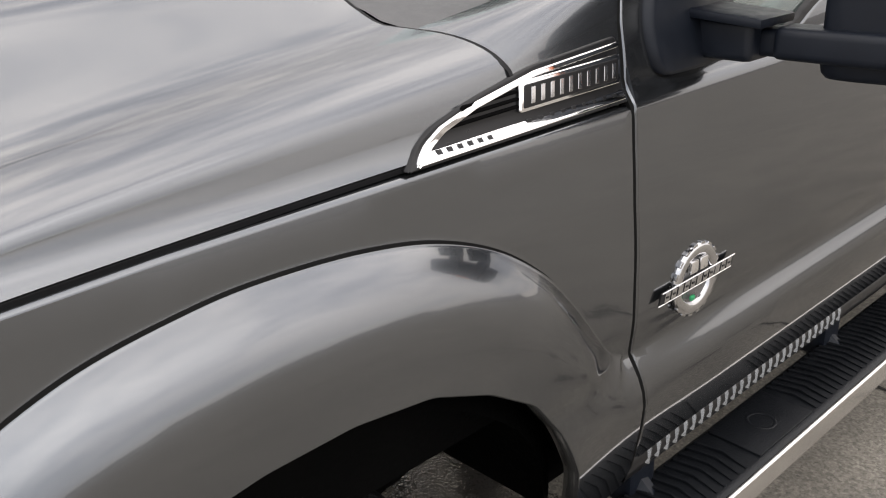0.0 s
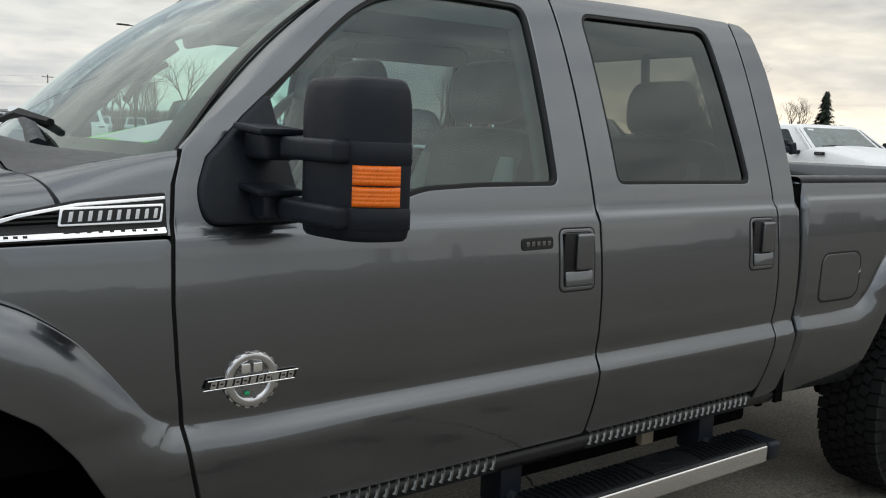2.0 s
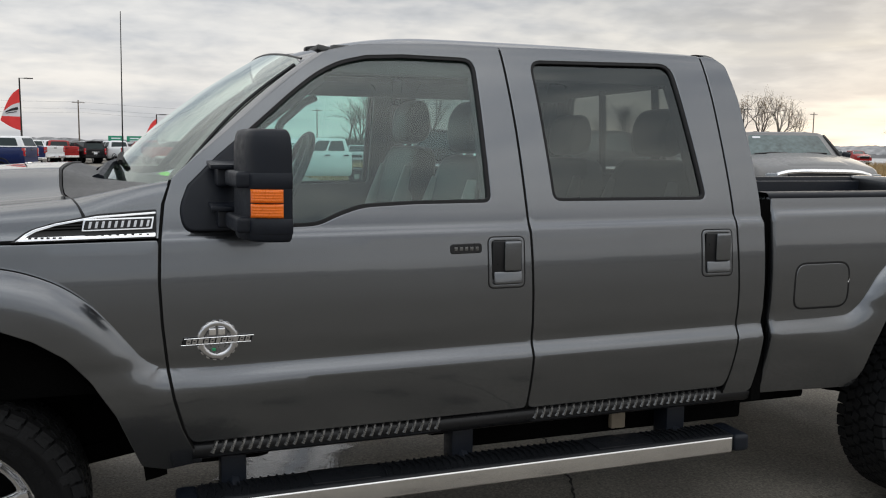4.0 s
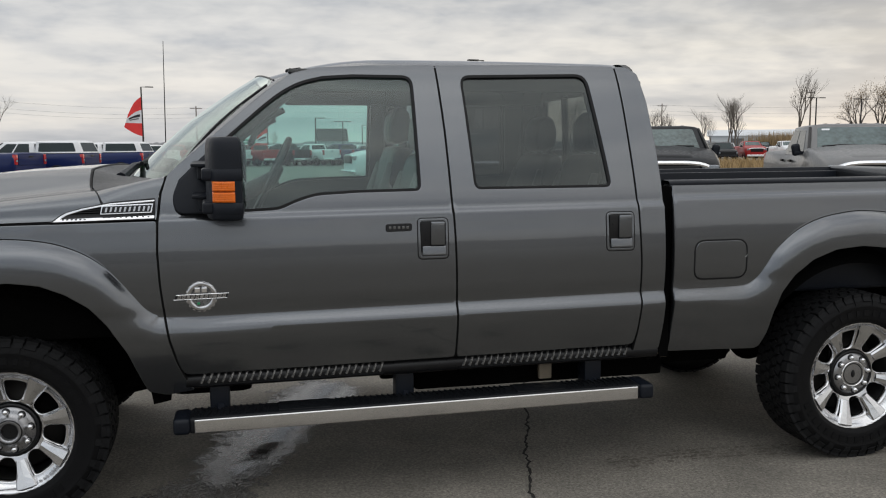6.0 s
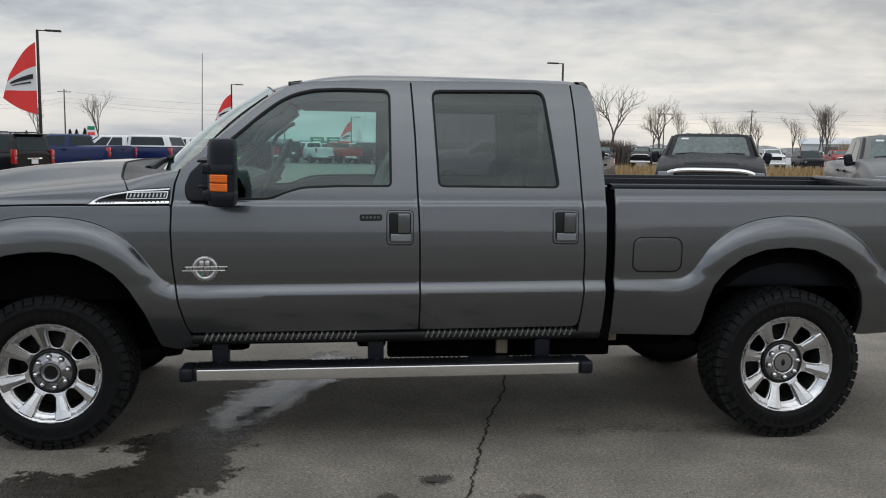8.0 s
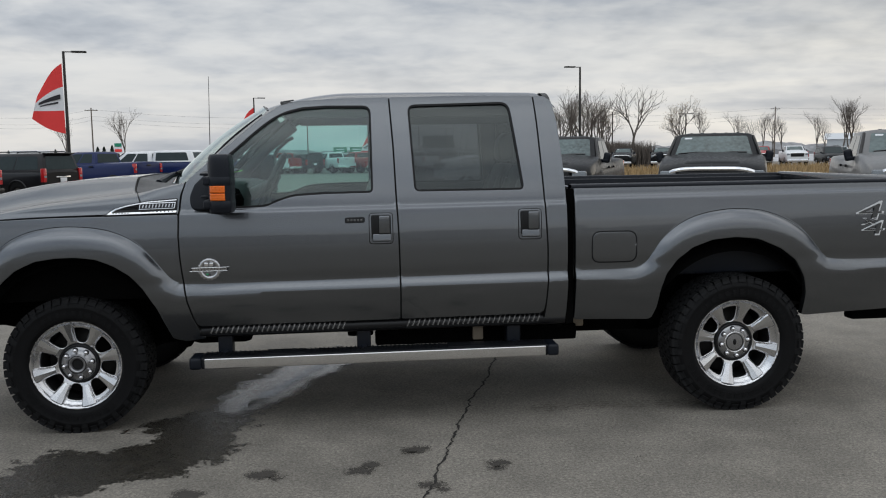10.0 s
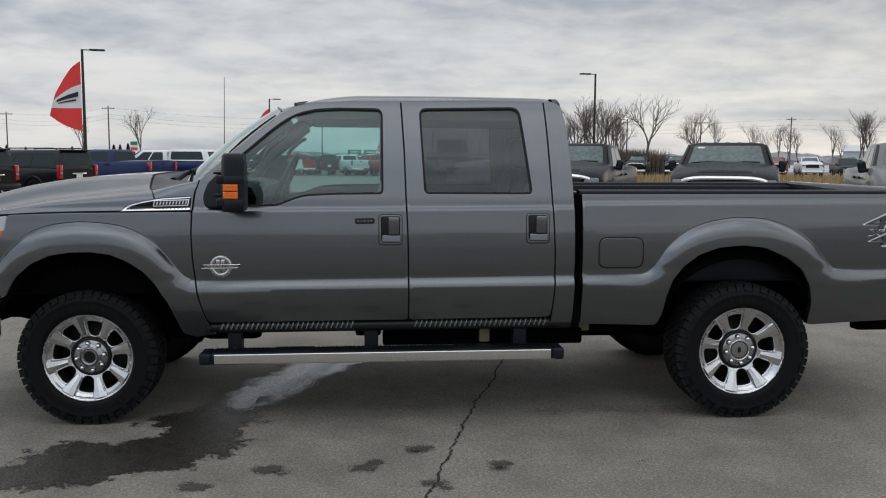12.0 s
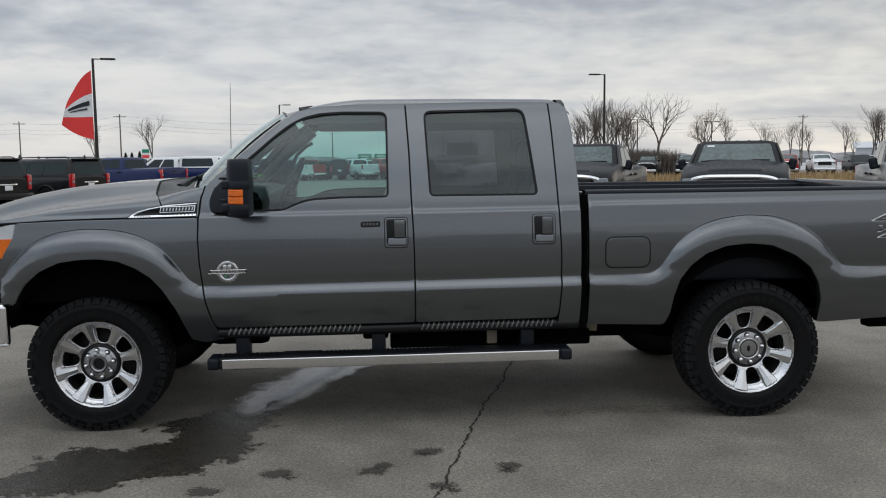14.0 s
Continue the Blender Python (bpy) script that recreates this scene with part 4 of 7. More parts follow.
wiper((0.43, -0.585, 1.455), (0.502, 0.02, 1.519), (0.492, 0.30, 1.514), truck)
wiper((0.46, 0.30, 1.468), (0.50, 0.58, 1.500), (0.56, 0.72, 1.515), truck)
# roof clearance lamps
for x, y, z in ((1.215, -0.36, 1.968), (1.20, 0.0, 1.974), (1.215, 0.36, 1.968)):
    part("clearance_lamp", box((x, y, z - 0.012), (0.075, 0.05, 0.018), 0.008, Matrix.Rotation(radians(-8), 4, "Y"), 3), SATIN_BLACK, truck, "small dark roof clearance lamp")
antenna = part("antenna", tube([(0.49, 0.90, 1.40), (0.495, 0.91, 1.8), (0.50, 0.93, 2.235)], [0.004, 0.0032, 0.002], 6), SATIN_BLACK, truck, "thin black mast antenna")

# ---- badge on the fender: plain shapes only ----
BADGE = [(0.197, 1.286, 0.004), (0.245, 1.322), (0.318, 1.343), (0.433, 1.366), (0.608, 1.379, 0.006), (0.606, 1.292, 0.004)]
v, f, n = sheet(rounded(BADGE, 0.02, 4), [], lambda a, b: side(a, b) + 0.004, on_side(-1), 0.02, 0.002, 0.02)
badge = put("fender_badge", mesh("fender_badge", v, f, True, n), SATIN_BLACK, truck, "black fender badge framed in chrome")


def badge_bar(name, pts, mat, lift, radius=0.004):
    v, f, n = sheet(rounded(pts, radius, 3), [], lambda a, b: side(a, b) + lift, on_side(-1), 0.015, 0.0015, 0.006)
    return put(name, mesh(name, v, f, True, n), mat, badge)


badge_bar("chrome_strip", [(0.212, 1.291), (0.238, 1.311), (0.262, 1.324), (0.318, 1.340), (0.433, 1.3605), (0.606, 1.372), (0.606, 1.3655), (0.433, 1.3540), (0.322, 1.3335), (0.267, 1.3165), (0.244, 1.3035), (0.232, 1.294)], CHROME, 0.009)
badge_bar("chrome_sill", [(0.210, 1.2895), (0.240, 1.3005), (0.604, 1.3085), (0.604, 1.2965)], CHROME, 0.008)
for i, z in enumerate((1.318, 1.327, 1.336)):
    badge_bar("louvre", [(0.262 + 0.018 * i, z), (0.395, z + 0.003), (0.395, z + 0.007), (0.267 + 0.018 * i, z + 0.004)], DARK, 0.008)
# a chrome-edged dark plate with plain strokes stands for the characters
badge_bar("plate_edge", [(0.392, 1.3155), (0.594, 1.3195), (0.601, 1.3570), (0.399, 1.3520)], CHROME, 0.012)
badge_bar("plate_face", [(0.3965, 1.3200), (0.5890, 1.3240), (0.5955, 1.3525), (0.4030, 1.3480)], SATIN_BLACK, 0.0135)
for x0, w, lo, hi in [(0.4085 + 0.0184 * i, 0.0092, 0.12, 0.88) for i in range(10)]:
    base_z = 1.3200 + 0.0208 * (x0 - 0.3965)
    at = lambda q: (base_z + 0.028 * q, 0.0065 * q)  # noqa: E731
    (za, xa), (zb, xb) = at(lo), at(hi)
    badge_bar("plate_stroke", [(x0 + xa, za), (x0 + w + xa, za + 0.0004), (x0 + w + xb, zb + 0.0004), (x0 + xb, zb)], SATIN_CHROME, 0.0142, 0.0008)
for x0, k, z0 in ((0.246, 6, 1.2955), (0.402, 9, 1.301)):
    for i in range(k):
        xx = x0 + i * (0.0165 if k == 6 else 0.0218)
        badge_bar("bar", [(xx, z0), (xx + 0.009, z0), (xx + 0.009, z0 + 0.0050), (xx, z0 + 0.0050)], SATIN_BLACK, 0.0095, 0.0008)

# ---- round emblem on the front door ----
EX, EZ = 0.781, 0.966
ES = float(side(np.array(EX), np.array(EZ)))
ring = [(0.040, 0.0), (0.042, 0.006), (0.048, 0.009), (0.058, 0.009), (0.063, 0.006), (0.064, 0.0)]
v, f = revolve([(r, -h) for r, h in ring], (EX, -ES, EZ), 48)
emblem = put("door_emblem", mesh("door_emblem", v, f), SATIN_CHROME, truck, "round chrome gear-shaped emblem with a bar across")
v, f = revolve([(0.0, -0.003), (0.041, -0.003)], (EX, -ES, EZ), 32)
put("emblem_dish", mesh("emblem_dish", v, f), material("grey_enamel", (0.20, 0.20, 0.205), 0.3, 0.7), emblem)
bm = bmesh.new()
for p in [(-0.110, -0.0100), (0.1035, -0.0100), (0.110, 0.0100), (-0.1035, 0.0100)]:
    bm.verts.new((EX + p[0], -ES - 0.0062, EZ + p[1] + 0.01 * p[0]))
face = bm.faces.new(bm.verts)
ext = bmesh.ops.extrude_face_region(bm, geom=[face])
bmesh.ops.translate(bm, verts=[q for q in ext["geom"] if isinstance(q, bmesh.types.BMVert)], vec=(0, -0.0025, 0))
part("emblem_bar", bm, SATIN_BLACK, emblem, "slanted dark bar with bright marks")
for i in range(11):
    xx = EX - 0.098 + i * 0.0182
    bm = bmesh.new()
    for p in [(0, -0.008), (0.0135, -0.008), (0.0175, 0.008), (0.004, 0.008)]:
        bm.verts.new((xx + p[0], -ES - 0.0080, EZ + p[1] + 0.01 * (xx - EX)))
    ext = bmesh.ops.extrude_face_region(bm, geom=[bm.faces.new(bm.verts)])
    bmesh.ops.translate(bm, verts=[q for q in ext["geom"] if isinstance(q, bmesh.types.BMVert)], vec=(0, -0.0025, 0))
    part("emblem_mark", bm, SATIN_CHROME, emblem)
    if i % 3 != 2:
        part("mark_slot", box((xx + 0.0088, -ES - 0.0107, EZ + 0.001 + 0.01 * (xx - EX)), (0.0065, 0.0012, 0.0035), 0.0), SATIN_BLACK, emblem)
for dz in (-0.0098, 0.0098):
    part("emblem_rim", tube([(EX - 0.107 + dz * 0.5, -ES - 0.0085, EZ + dz - 0.001), (EX + 0.107 + dz * 0.5, -ES - 0.0085, EZ + dz + 0.001)], 0.0014, 5), CHROME, emblem)
part("emblem_leaf", box((EX - 0.012, -ES - 0.008, EZ - 0.029), (0.013, 0.006, 0.010), 0.004), GREEN, emblem, "small green enamel leaf")
for k in range(18):
    a = 2 * math.pi * k / 18
    part("emblem_tooth", box((EX + 0.0625 * math.cos(a), -ES - 0.004, EZ + 0.0625 * math.sin(a)), (0.006, 0.006, 0.012), 0.0015, Matrix.Rotation(-a, 4, "Y")), SATIN_CHROME, emblem)
for dx in (-0.016, 0.012):
    part("emblem_block", box((EX + dx, -ES - 0.008, EZ + 0.028), (0.022, 0.008, 0.022), 0.003), CHROME, emblem)

# ---- towing mirror ----


def mirror(sgn):
    sail_pts = [(0.690, 1.309, 0.05), (0.676, 1.38, 0.03), (0.705, 1.452), (0.80, 1.545), (0.868, 1.602, 0.02), (0.885, 1.50), (0.905, 1.40), (0.925, 1.312, 0.02)]
    v, f, n = sheet(rounded(sail_pts, 0.01, 4), [], lambda a, b: side(a, b) + 0.012 + 0.016 * np.exp(-((a - 0.80) / 0.09) ** 2 - ((b - 1.42) / 0.14) ** 2), on_side(sgn), 0.02, 0.008, 0.03)
    base = put("wing_mirror", mesh("wing_mirror", v, f, True, n), BLACK_PLASTIC, truck, "large black double-arm towing mirror")
    plan = [(0.812, 1.105), (0.822, 1.19), (0.838, 1.262), (0.866, 1.302), (0.915, 1.322), (0.962, 1.326), (0.978, 1.312), (0.980, 1.20), (0.975, 1.098), (0.955, 1.085), (0.85, 1.087)]
    plan = [(float(a), float(b)) for a, b in smooth_line(plan, 3, True)]
    plan = [(0.90 + (a - 0.90) * 0.86, 1.213 + (b - 1.205) * 0.86) for a, b in plan]
    cx, cy = 0.90, 1.213
    rows = []
    for z, k in ((1.306, 0.80), (1.308, 0.90), (1.316, 0.965), (1.336, 1.0), (1.44, 1.0), (1.54, 1.0), (1.575, 0.985), (1.602, 0.95), (1.617, 0.89), (1.624, 0.80), (1.626, 0.68)):
        rows.append([(cx + (a - cx) * k, sgn * (cy + (b - cy) * k), z) for a, b in plan])
    v, f = loft(rows, True, True)
    head = part_mesh("mirror_head", v, f, BLACK_PLASTIC, base, "black mirror head")
    # raised bands that carry the arms across the head
    for z0, z1 in ((1.330, 1.374), (1.458, 1.502)):
        v, f = loft([[(cx + (a - cx) * k, sgn * (cy + (b - cy) * k), z) for a, b in plan] for z, k in ((z0, 1.0), (z0 + 0.003, 1.018), (z1 - 0.003, 1.018), (z1, 1.0))], True)
        part_mesh("arm_band", v, f, BLACK_PLASTIC, base)
    # amber repeater on the outer front corner, in two ribbed cells
    for z0, z1 in ((1.3765, 1.4155), (1.4185, 1.4565)):
        cells = []
        for z in np.linspace(z0, z1, 37):
            row = []
            for q in np.linspace(0.16, 1.0, 10):
                a, b = np.interp(q, [0, 0.35, 0.7, 1.0], [0.846, 0.868, 0.905, 0.942]), np.interp(q, [0, 0.35, 0.7, 1.0], [1.266, 1.292, 1.3095, 1.3165])
                rim = min(1.0, (z - z0) / 0.005, (z1 - z) / 0.005, (q - 0.16) / 0.08, (1.0 - q) / 0.08)
                puff = 0.005 * math.sin(max(0.0, rim) * math.pi / 2) + 0.0003 * math.cos((z - z0) / (z1 - z0) * 10 * math.pi) * max(0.0, rim)
                row.append((a - 0.003 - puff * 0.6, sgn * (b + 0.003 + puff), z))
            cells.append(row)
        v, f = loft(cells)
        part_mesh("turn_signal", v, f, AMBER, base, "amber turn signal lens")
    part("mirror_glass", box((0.9615, sgn * 1.213, 1.465), (0.006, 0.165, 0.25), 0.0), material("mirror_silver", (0.9, 0.9, 0.9), 0.02, 1.0, spread=0.0, rough_spread=0.0), base, "mirror glass")
    for z in (1.355, 1.483):
        part("bracket", box((0.822, sgn * 0.975, z), (0.075, 0.12, 0.060), 0.012, seg=3), BLACK_PLASTIC, base)
        part("bracket_cap", box((0.812, sgn * 0.985, z + 0.036), (0.10, 0.15, 0.014), 0.005, Matrix.Rotation(sgn * radians(-4), 4, "X")), BLACK_PLASTIC, base)
        part("arm_sleeve", box((0.838, sgn * 1.045, z - 0.003), (0.052, 0.09, 0.040), 0.010, seg=3), BLACK_PLASTIC, base)
        part("arm", box((0.838, sgn * 1.165, z - 0.001), (0.058, 0.22, 0.047), 0.013, Matrix.Rotation(sgn * radians(-3), 4, "Z"), 4), BLACK_PLASTIC, base, "telescoping arm")


mirror(-1)
mirror(1)

# ---- cargo bed ----
for sgn in (-1, 1):
    rows = []
    for x, z in ((2.925, 1.400), (2.94, 1.401), (4.0, 1.403), (5.10, 1.405)):
        s = float(side(np.array(max(x, 2.94)), np.array(z)))
        rows.append([(x, sgn * (s + a), z + b) for a, b in ((0.002, -0.008), (0.004, 0.002), (0.0, 0.010), (-0.012, 0.015), (-0.06, 0.017), (-0.085, 0.014), (-0.095, -0.02))])
    v, f = loft(rows)
    part_mesh("bed_rail_cap", v, f, BLACK_PLASTIC, truck, "black plastic bed rail cap")
    part("bed_inner_wall", box((4.02, sgn * 0.80, 1.12), (2.16, 0.05, 0.55), 0.01), BLACK_PLASTIC, truck)
    part("inner_wheel_box", box((3.95, sgn * 0.68, 0.98), (1.05, 0.24, 0.26), 0.05), BLACK_PLASTIC, truck)
part("bed_floor", box((4.02, 0, 0.86), (2.16, 1.62, 0.05), 0.01), BLACK_PLASTIC, truck, "black lined bed floor")
part("bed_front_wall", box((2.955, 0, 1.12), (0.04, 1.80, 0.56), 0.01), PAINT, truck)
tailgate = part("tailgate", box((5.125, 0, 1.125), (0.07, 1.72, 0.61), 0.02, seg=3), PAINT, truck)
part("rear_bumper", box((5.22, 0, 0.66), (0.16, 1.86, 0.22), 0.04, seg=3), CHROME, truck, "chrome rear step bumper")
for sgn in (-1, 1):
    part("tail_lamp", box((5.11, sgn * 0.90, 1.17), (0.07, 0.10, 0.42), 0.02, seg=3), RED_LENS, truck)
# near-black cab back, and added strips standing in for shade in the bed gap
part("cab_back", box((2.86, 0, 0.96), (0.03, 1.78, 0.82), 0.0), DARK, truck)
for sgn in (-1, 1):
    part("bed_gap_shade", box((2.915, sgn * 0.925, 0.98), (0.045, 0.012, 0.82), 0.0), DARK, truck)

# ---- cab shell and cabin ----
part("cab_floor", box((1.78, 0, 0.62), (2.25, 1.70, 0.08), 0.02), DARK, truck)
part("firewall", box((0.66, 0, 0.92), (0.06, 1.70, 0.60), 0.02), DARK, truck)
v, f = loft([[(x, y, z - 0.035) for x, y, z in r[4:-4]] for r in roof_rows()[2:-1]])
put("headliner", mesh("headliner", v, f), HEADLINER, truck, "grey cloth headliner")
for sgn in (-1, 1):
    part("roof_rail", box((2.02, sgn * 0.672, 1.888), (1.62, 0.035, 0.10), 0.016), HEADLINER, truck, "grey cloth roof rail")
    part("a_pillar_trim", tube([(0.74, sgn * 0.775, 1.46), (0.95, sgn * 0.725, 1.67), (1.16, sgn * 0.675, 1.84)], [0.045, 0.040, 0.045], 10), TRIM_IN, truck)
    part("b_pillar", box((1.872, sgn * 0.81, 1.33), (0.10, 0.05, 0.96), 0.02, Matrix.Rotation(sgn * radians(10), 4, "X")), TRIM_IN, truck)
back = [(-0.80, 1.38), (0.80, 1.38), (0.69, 1.95), (0.60, 1.985), (-0.60, 1.985), (-0.69, 1.95)]
v, f, n = sheet(rounded(back, 0.05, 4), [rounded([(-0.66, 1.46), (0.66, 1.46), (0.58, 1.86), (-0.58, 1.86)], 0.04, 4)], lambda a, b: 0 * a + 2.865 - 0.10 * np.clip(b - 1.5, 0, 1) ** 2, lambda u, w, h: (h, u, w), 0.06, 0.004, 0.04)
put("cab_rear_wall", mesh("cab_rear_wall", v, f, True, n), TRIM_IN, truck)
v, f, n = sheet(rounded([(-0.66, 1.46), (0.66, 1.46), (0.58, 1.86), (-0.58, 1.86)], 0.04, 4), [], lambda a, b: 0 * a + 2.85 - 0.10 * np.clip(b - 1.5, 0, 1) ** 2, lambda u, w, h: (h, u, w), 0.1, 0.001, 0.004)
rear_glass = put("rear_window", mesh("rear_window", v, f, True, n), SLIDER_GLASS, truck, "tinted sliding rear cab window")
rear_glass.visible_shadow = False
for y in (-0.25, 0.25):
    part("slider_frame", tube([(2.848, y, 1.45), (2.842, y * 0.98, 1.68), (2.830, y * 0.96, 1.88)], 0.020, 6), SATIN_BLACK, rear_glass, "black slider frame")


def cushion(rows_xz, y0, width, bevel=0.05):
    """A padded slab: side outline in x and z, rounded across its width."""
    rows = []
    p = np.array(smooth_line(rows_xz, 4, True))
    c = p.mean(0)
    for t, k in ((0, 0.80), (0.05, 0.93), (0.14, 1.0), (0.5, 1.015), (0.86, 1.0), (0.95, 0.93), (1, 0.80)):
        rows.append([(c[0] + (q[0] - c[0]) * k, y0 + (t - 0.5) * width, c[1] + (q[1] - c[1]) * k) for q in p])
    return loft(rows, True, True)


def seat(x, y, width=0.54, head=True, drop=0.0):
    down = lambda pts: [(*p[:-1], p[-1] - drop) for p in pts]
    base = part_mesh("seat", *cushion(down([(x - 0.30, 0.98), (x - 0.26, 1.05), (x, 1.03), (x + 0.20, 1.0), (x + 0.22, 0.88), (x - 0.26, 0.88)]), y, width), LEATHER, truck, "dark leather bucket seat")
    part_mesh("backrest", *cushion(down([(x + 0.10, 1.0), (x + 0.16, 1.30), (x + 0.24, 1.60), (x + 0.31, 1.63), (x + 0.36, 1.58), (x + 0.31, 1.25), (x + 0.24, 0.98)]), y, width), LEATHER, base)
    for dy in (-1, 1):
        part("bolster", tube(down([(x + 0.15, y + dy * width * 0.40, 1.06), (x + 0.17, y + dy * width * 0.44, 1.28), (x + 0.24, y + dy * width * 0.40, 1.54)]), [0.05, 0.062, 0.035], 10), SEAT_PANEL, base, "light grey seat bolster")
    if head:
        part_mesh("headrest", *cushion(down([(x + 0.25, 1.66), (x + 0.24, 1.78), (x + 0.28, 1.85), (x + 0.34, 1.85), (x + 0.37, 1.77), (x + 0.35, 1.67)]), y, 0.27), LEATHER, base)
        for dy in (-0.06, 0.06):
            part("headrest_post", tube(down([(x + 0.29, y + dy, 1.58), (x + 0.30, y + dy, 1.70)]), 0.007, 8), CHROME, base)


seat(1.55, -0.42, drop=0.09)
seat(1.55, 0.42, drop=0.05)
seat(2.44, -0.42, 0.60, drop=0.10)
seat(2.44, 0.42, 0.60, drop=0.10)
console = part("centre_console", box((1.35, 0, 0.95), (0.60, 0.26, 0.36), 0.05, seg=3), TRIM_IN, truck)
rows = []
for y in np.linspace(-0.80, 0.80, 17):
    hump = 0.03 * math.exp(-((y + 0.40) / 0.2) ** 2)
    rows.append([(x, y, z) for x, z in ((0.55 - 0.10 * (1 - y * y), 1.435), (0.68, 1.452), (0.85, 1.447 + hump), (0.94, 1.42 + hump), (0.97, 1.36), (0.95, 1.20), (0.90, 1.05))])
v, f = loft(rows)
dash = part_mesh("dashboard", v, f, TRIM_IN, truck, "charcoal dashboard")
wheel_m = Matrix.Translation((1.10, -0.42, 1.45)) @ Matrix.Rotation(radians(-64), 4, "Y")
bm = bmesh.new()
pts = [wheel_m @ Vector((0.19 * math.cos(a), 0.19 * math.sin(a), 0)) for a in np.linspace(0, 2 * math.pi, 33)]
add_tube(bm, pts, 0.016, 8, False)
steer = part("steering_wheel", bm, LEATHER, truck, "dark leather steering wheel")
part("wheel_hub", box(wheel_m @ Vector((0, 0, -0.01)), (0.12, 0.12, 0.05), 0.02, wheel_m.to_3x3().to_4x4(), 3), TRIM_IN, steer)
for a in (0.2, 2.94, 4.71):
    part("wheel_spoke", tube([wheel_m @ Vector((0.04 * math.cos(a), 0.04 * math.sin(a), -0.01)), wheel_m @ Vector((0.185 * math.cos(a), 0.185 * math.sin(a), 0))], 0.014, 6), TRIM_IN, steer)
part("steering_column", tube([wheel_m @ Vector((0, 0, -0.02)), (0.88, -0.42, 1.33)], 0.04, 10), TRIM_IN, steer)
part("rear_view_mirror", box((1.02, 0.0, 1.80), (0.03, 0.25, 0.07), 0.015, Matrix.Rotation(radians(-12), 4, "Y"), 3), TRIM_IN, truck, "black rear-view mirror")
for sgn in (-1, 1):
    part("grab_handle", tube([(1.00, sgn * 0.745, 1.60), (1.03, sgn * 0.715, 1.66), (1.11, sgn * 0.70, 1.73), (1.15, sgn * 0.72, 1.75)], 0.014, 8), TRIM_IN, truck)
    part("sun_visor", box((1.27, sgn * 0.36, 1.92), (0.18, 0.46, 0.02), 0.008, Matrix.Rotation(radians(12), 4, "Y")), HEADLINER, truck)
# papers on the dashboard
for nm, mat, lab, pts in (("window_sticker", PAPER, "white paper sheet lying on the dashboard", [(0.66, -0.10, 1.474), (0.68, -0.60, 1.474), (0.88, -0.58, 1.535), (0.86, -0.16, 1.532)]),
                          ("green_sheet", GREEN_PAPER, "fluorescent green paper sheet on the dashboard", [(0.63, -0.04, 1.466), (0.645, -0.63, 1.466), (0.86, -0.50, 1.512), (0.87, -0.06, 1.520)])):
    bm = bmesh.new()
    for p in pts:
        bm.verts.new(p)
    face = bm.faces.new(bm.verts)
    bmesh.ops.subdivide_edges(bm, edges=bm.edges, cuts=3, use_grid_fill=True)
    for q in bm.verts:
        q.co.z += 0.004 * math.sin(q.co.y * 17 + q.co.x * 9)
    ext = bmesh.ops.extrude_face_region(bm, geom=list(bm.faces))
    bmesh.ops.translate(bm, verts=[q for q in ext["geom"] if isinstance(q, bmesh.types.BMVert)], vec=(0, 0, 0.0012))
    tagged(part(nm, bm, mat), lab, "paper")

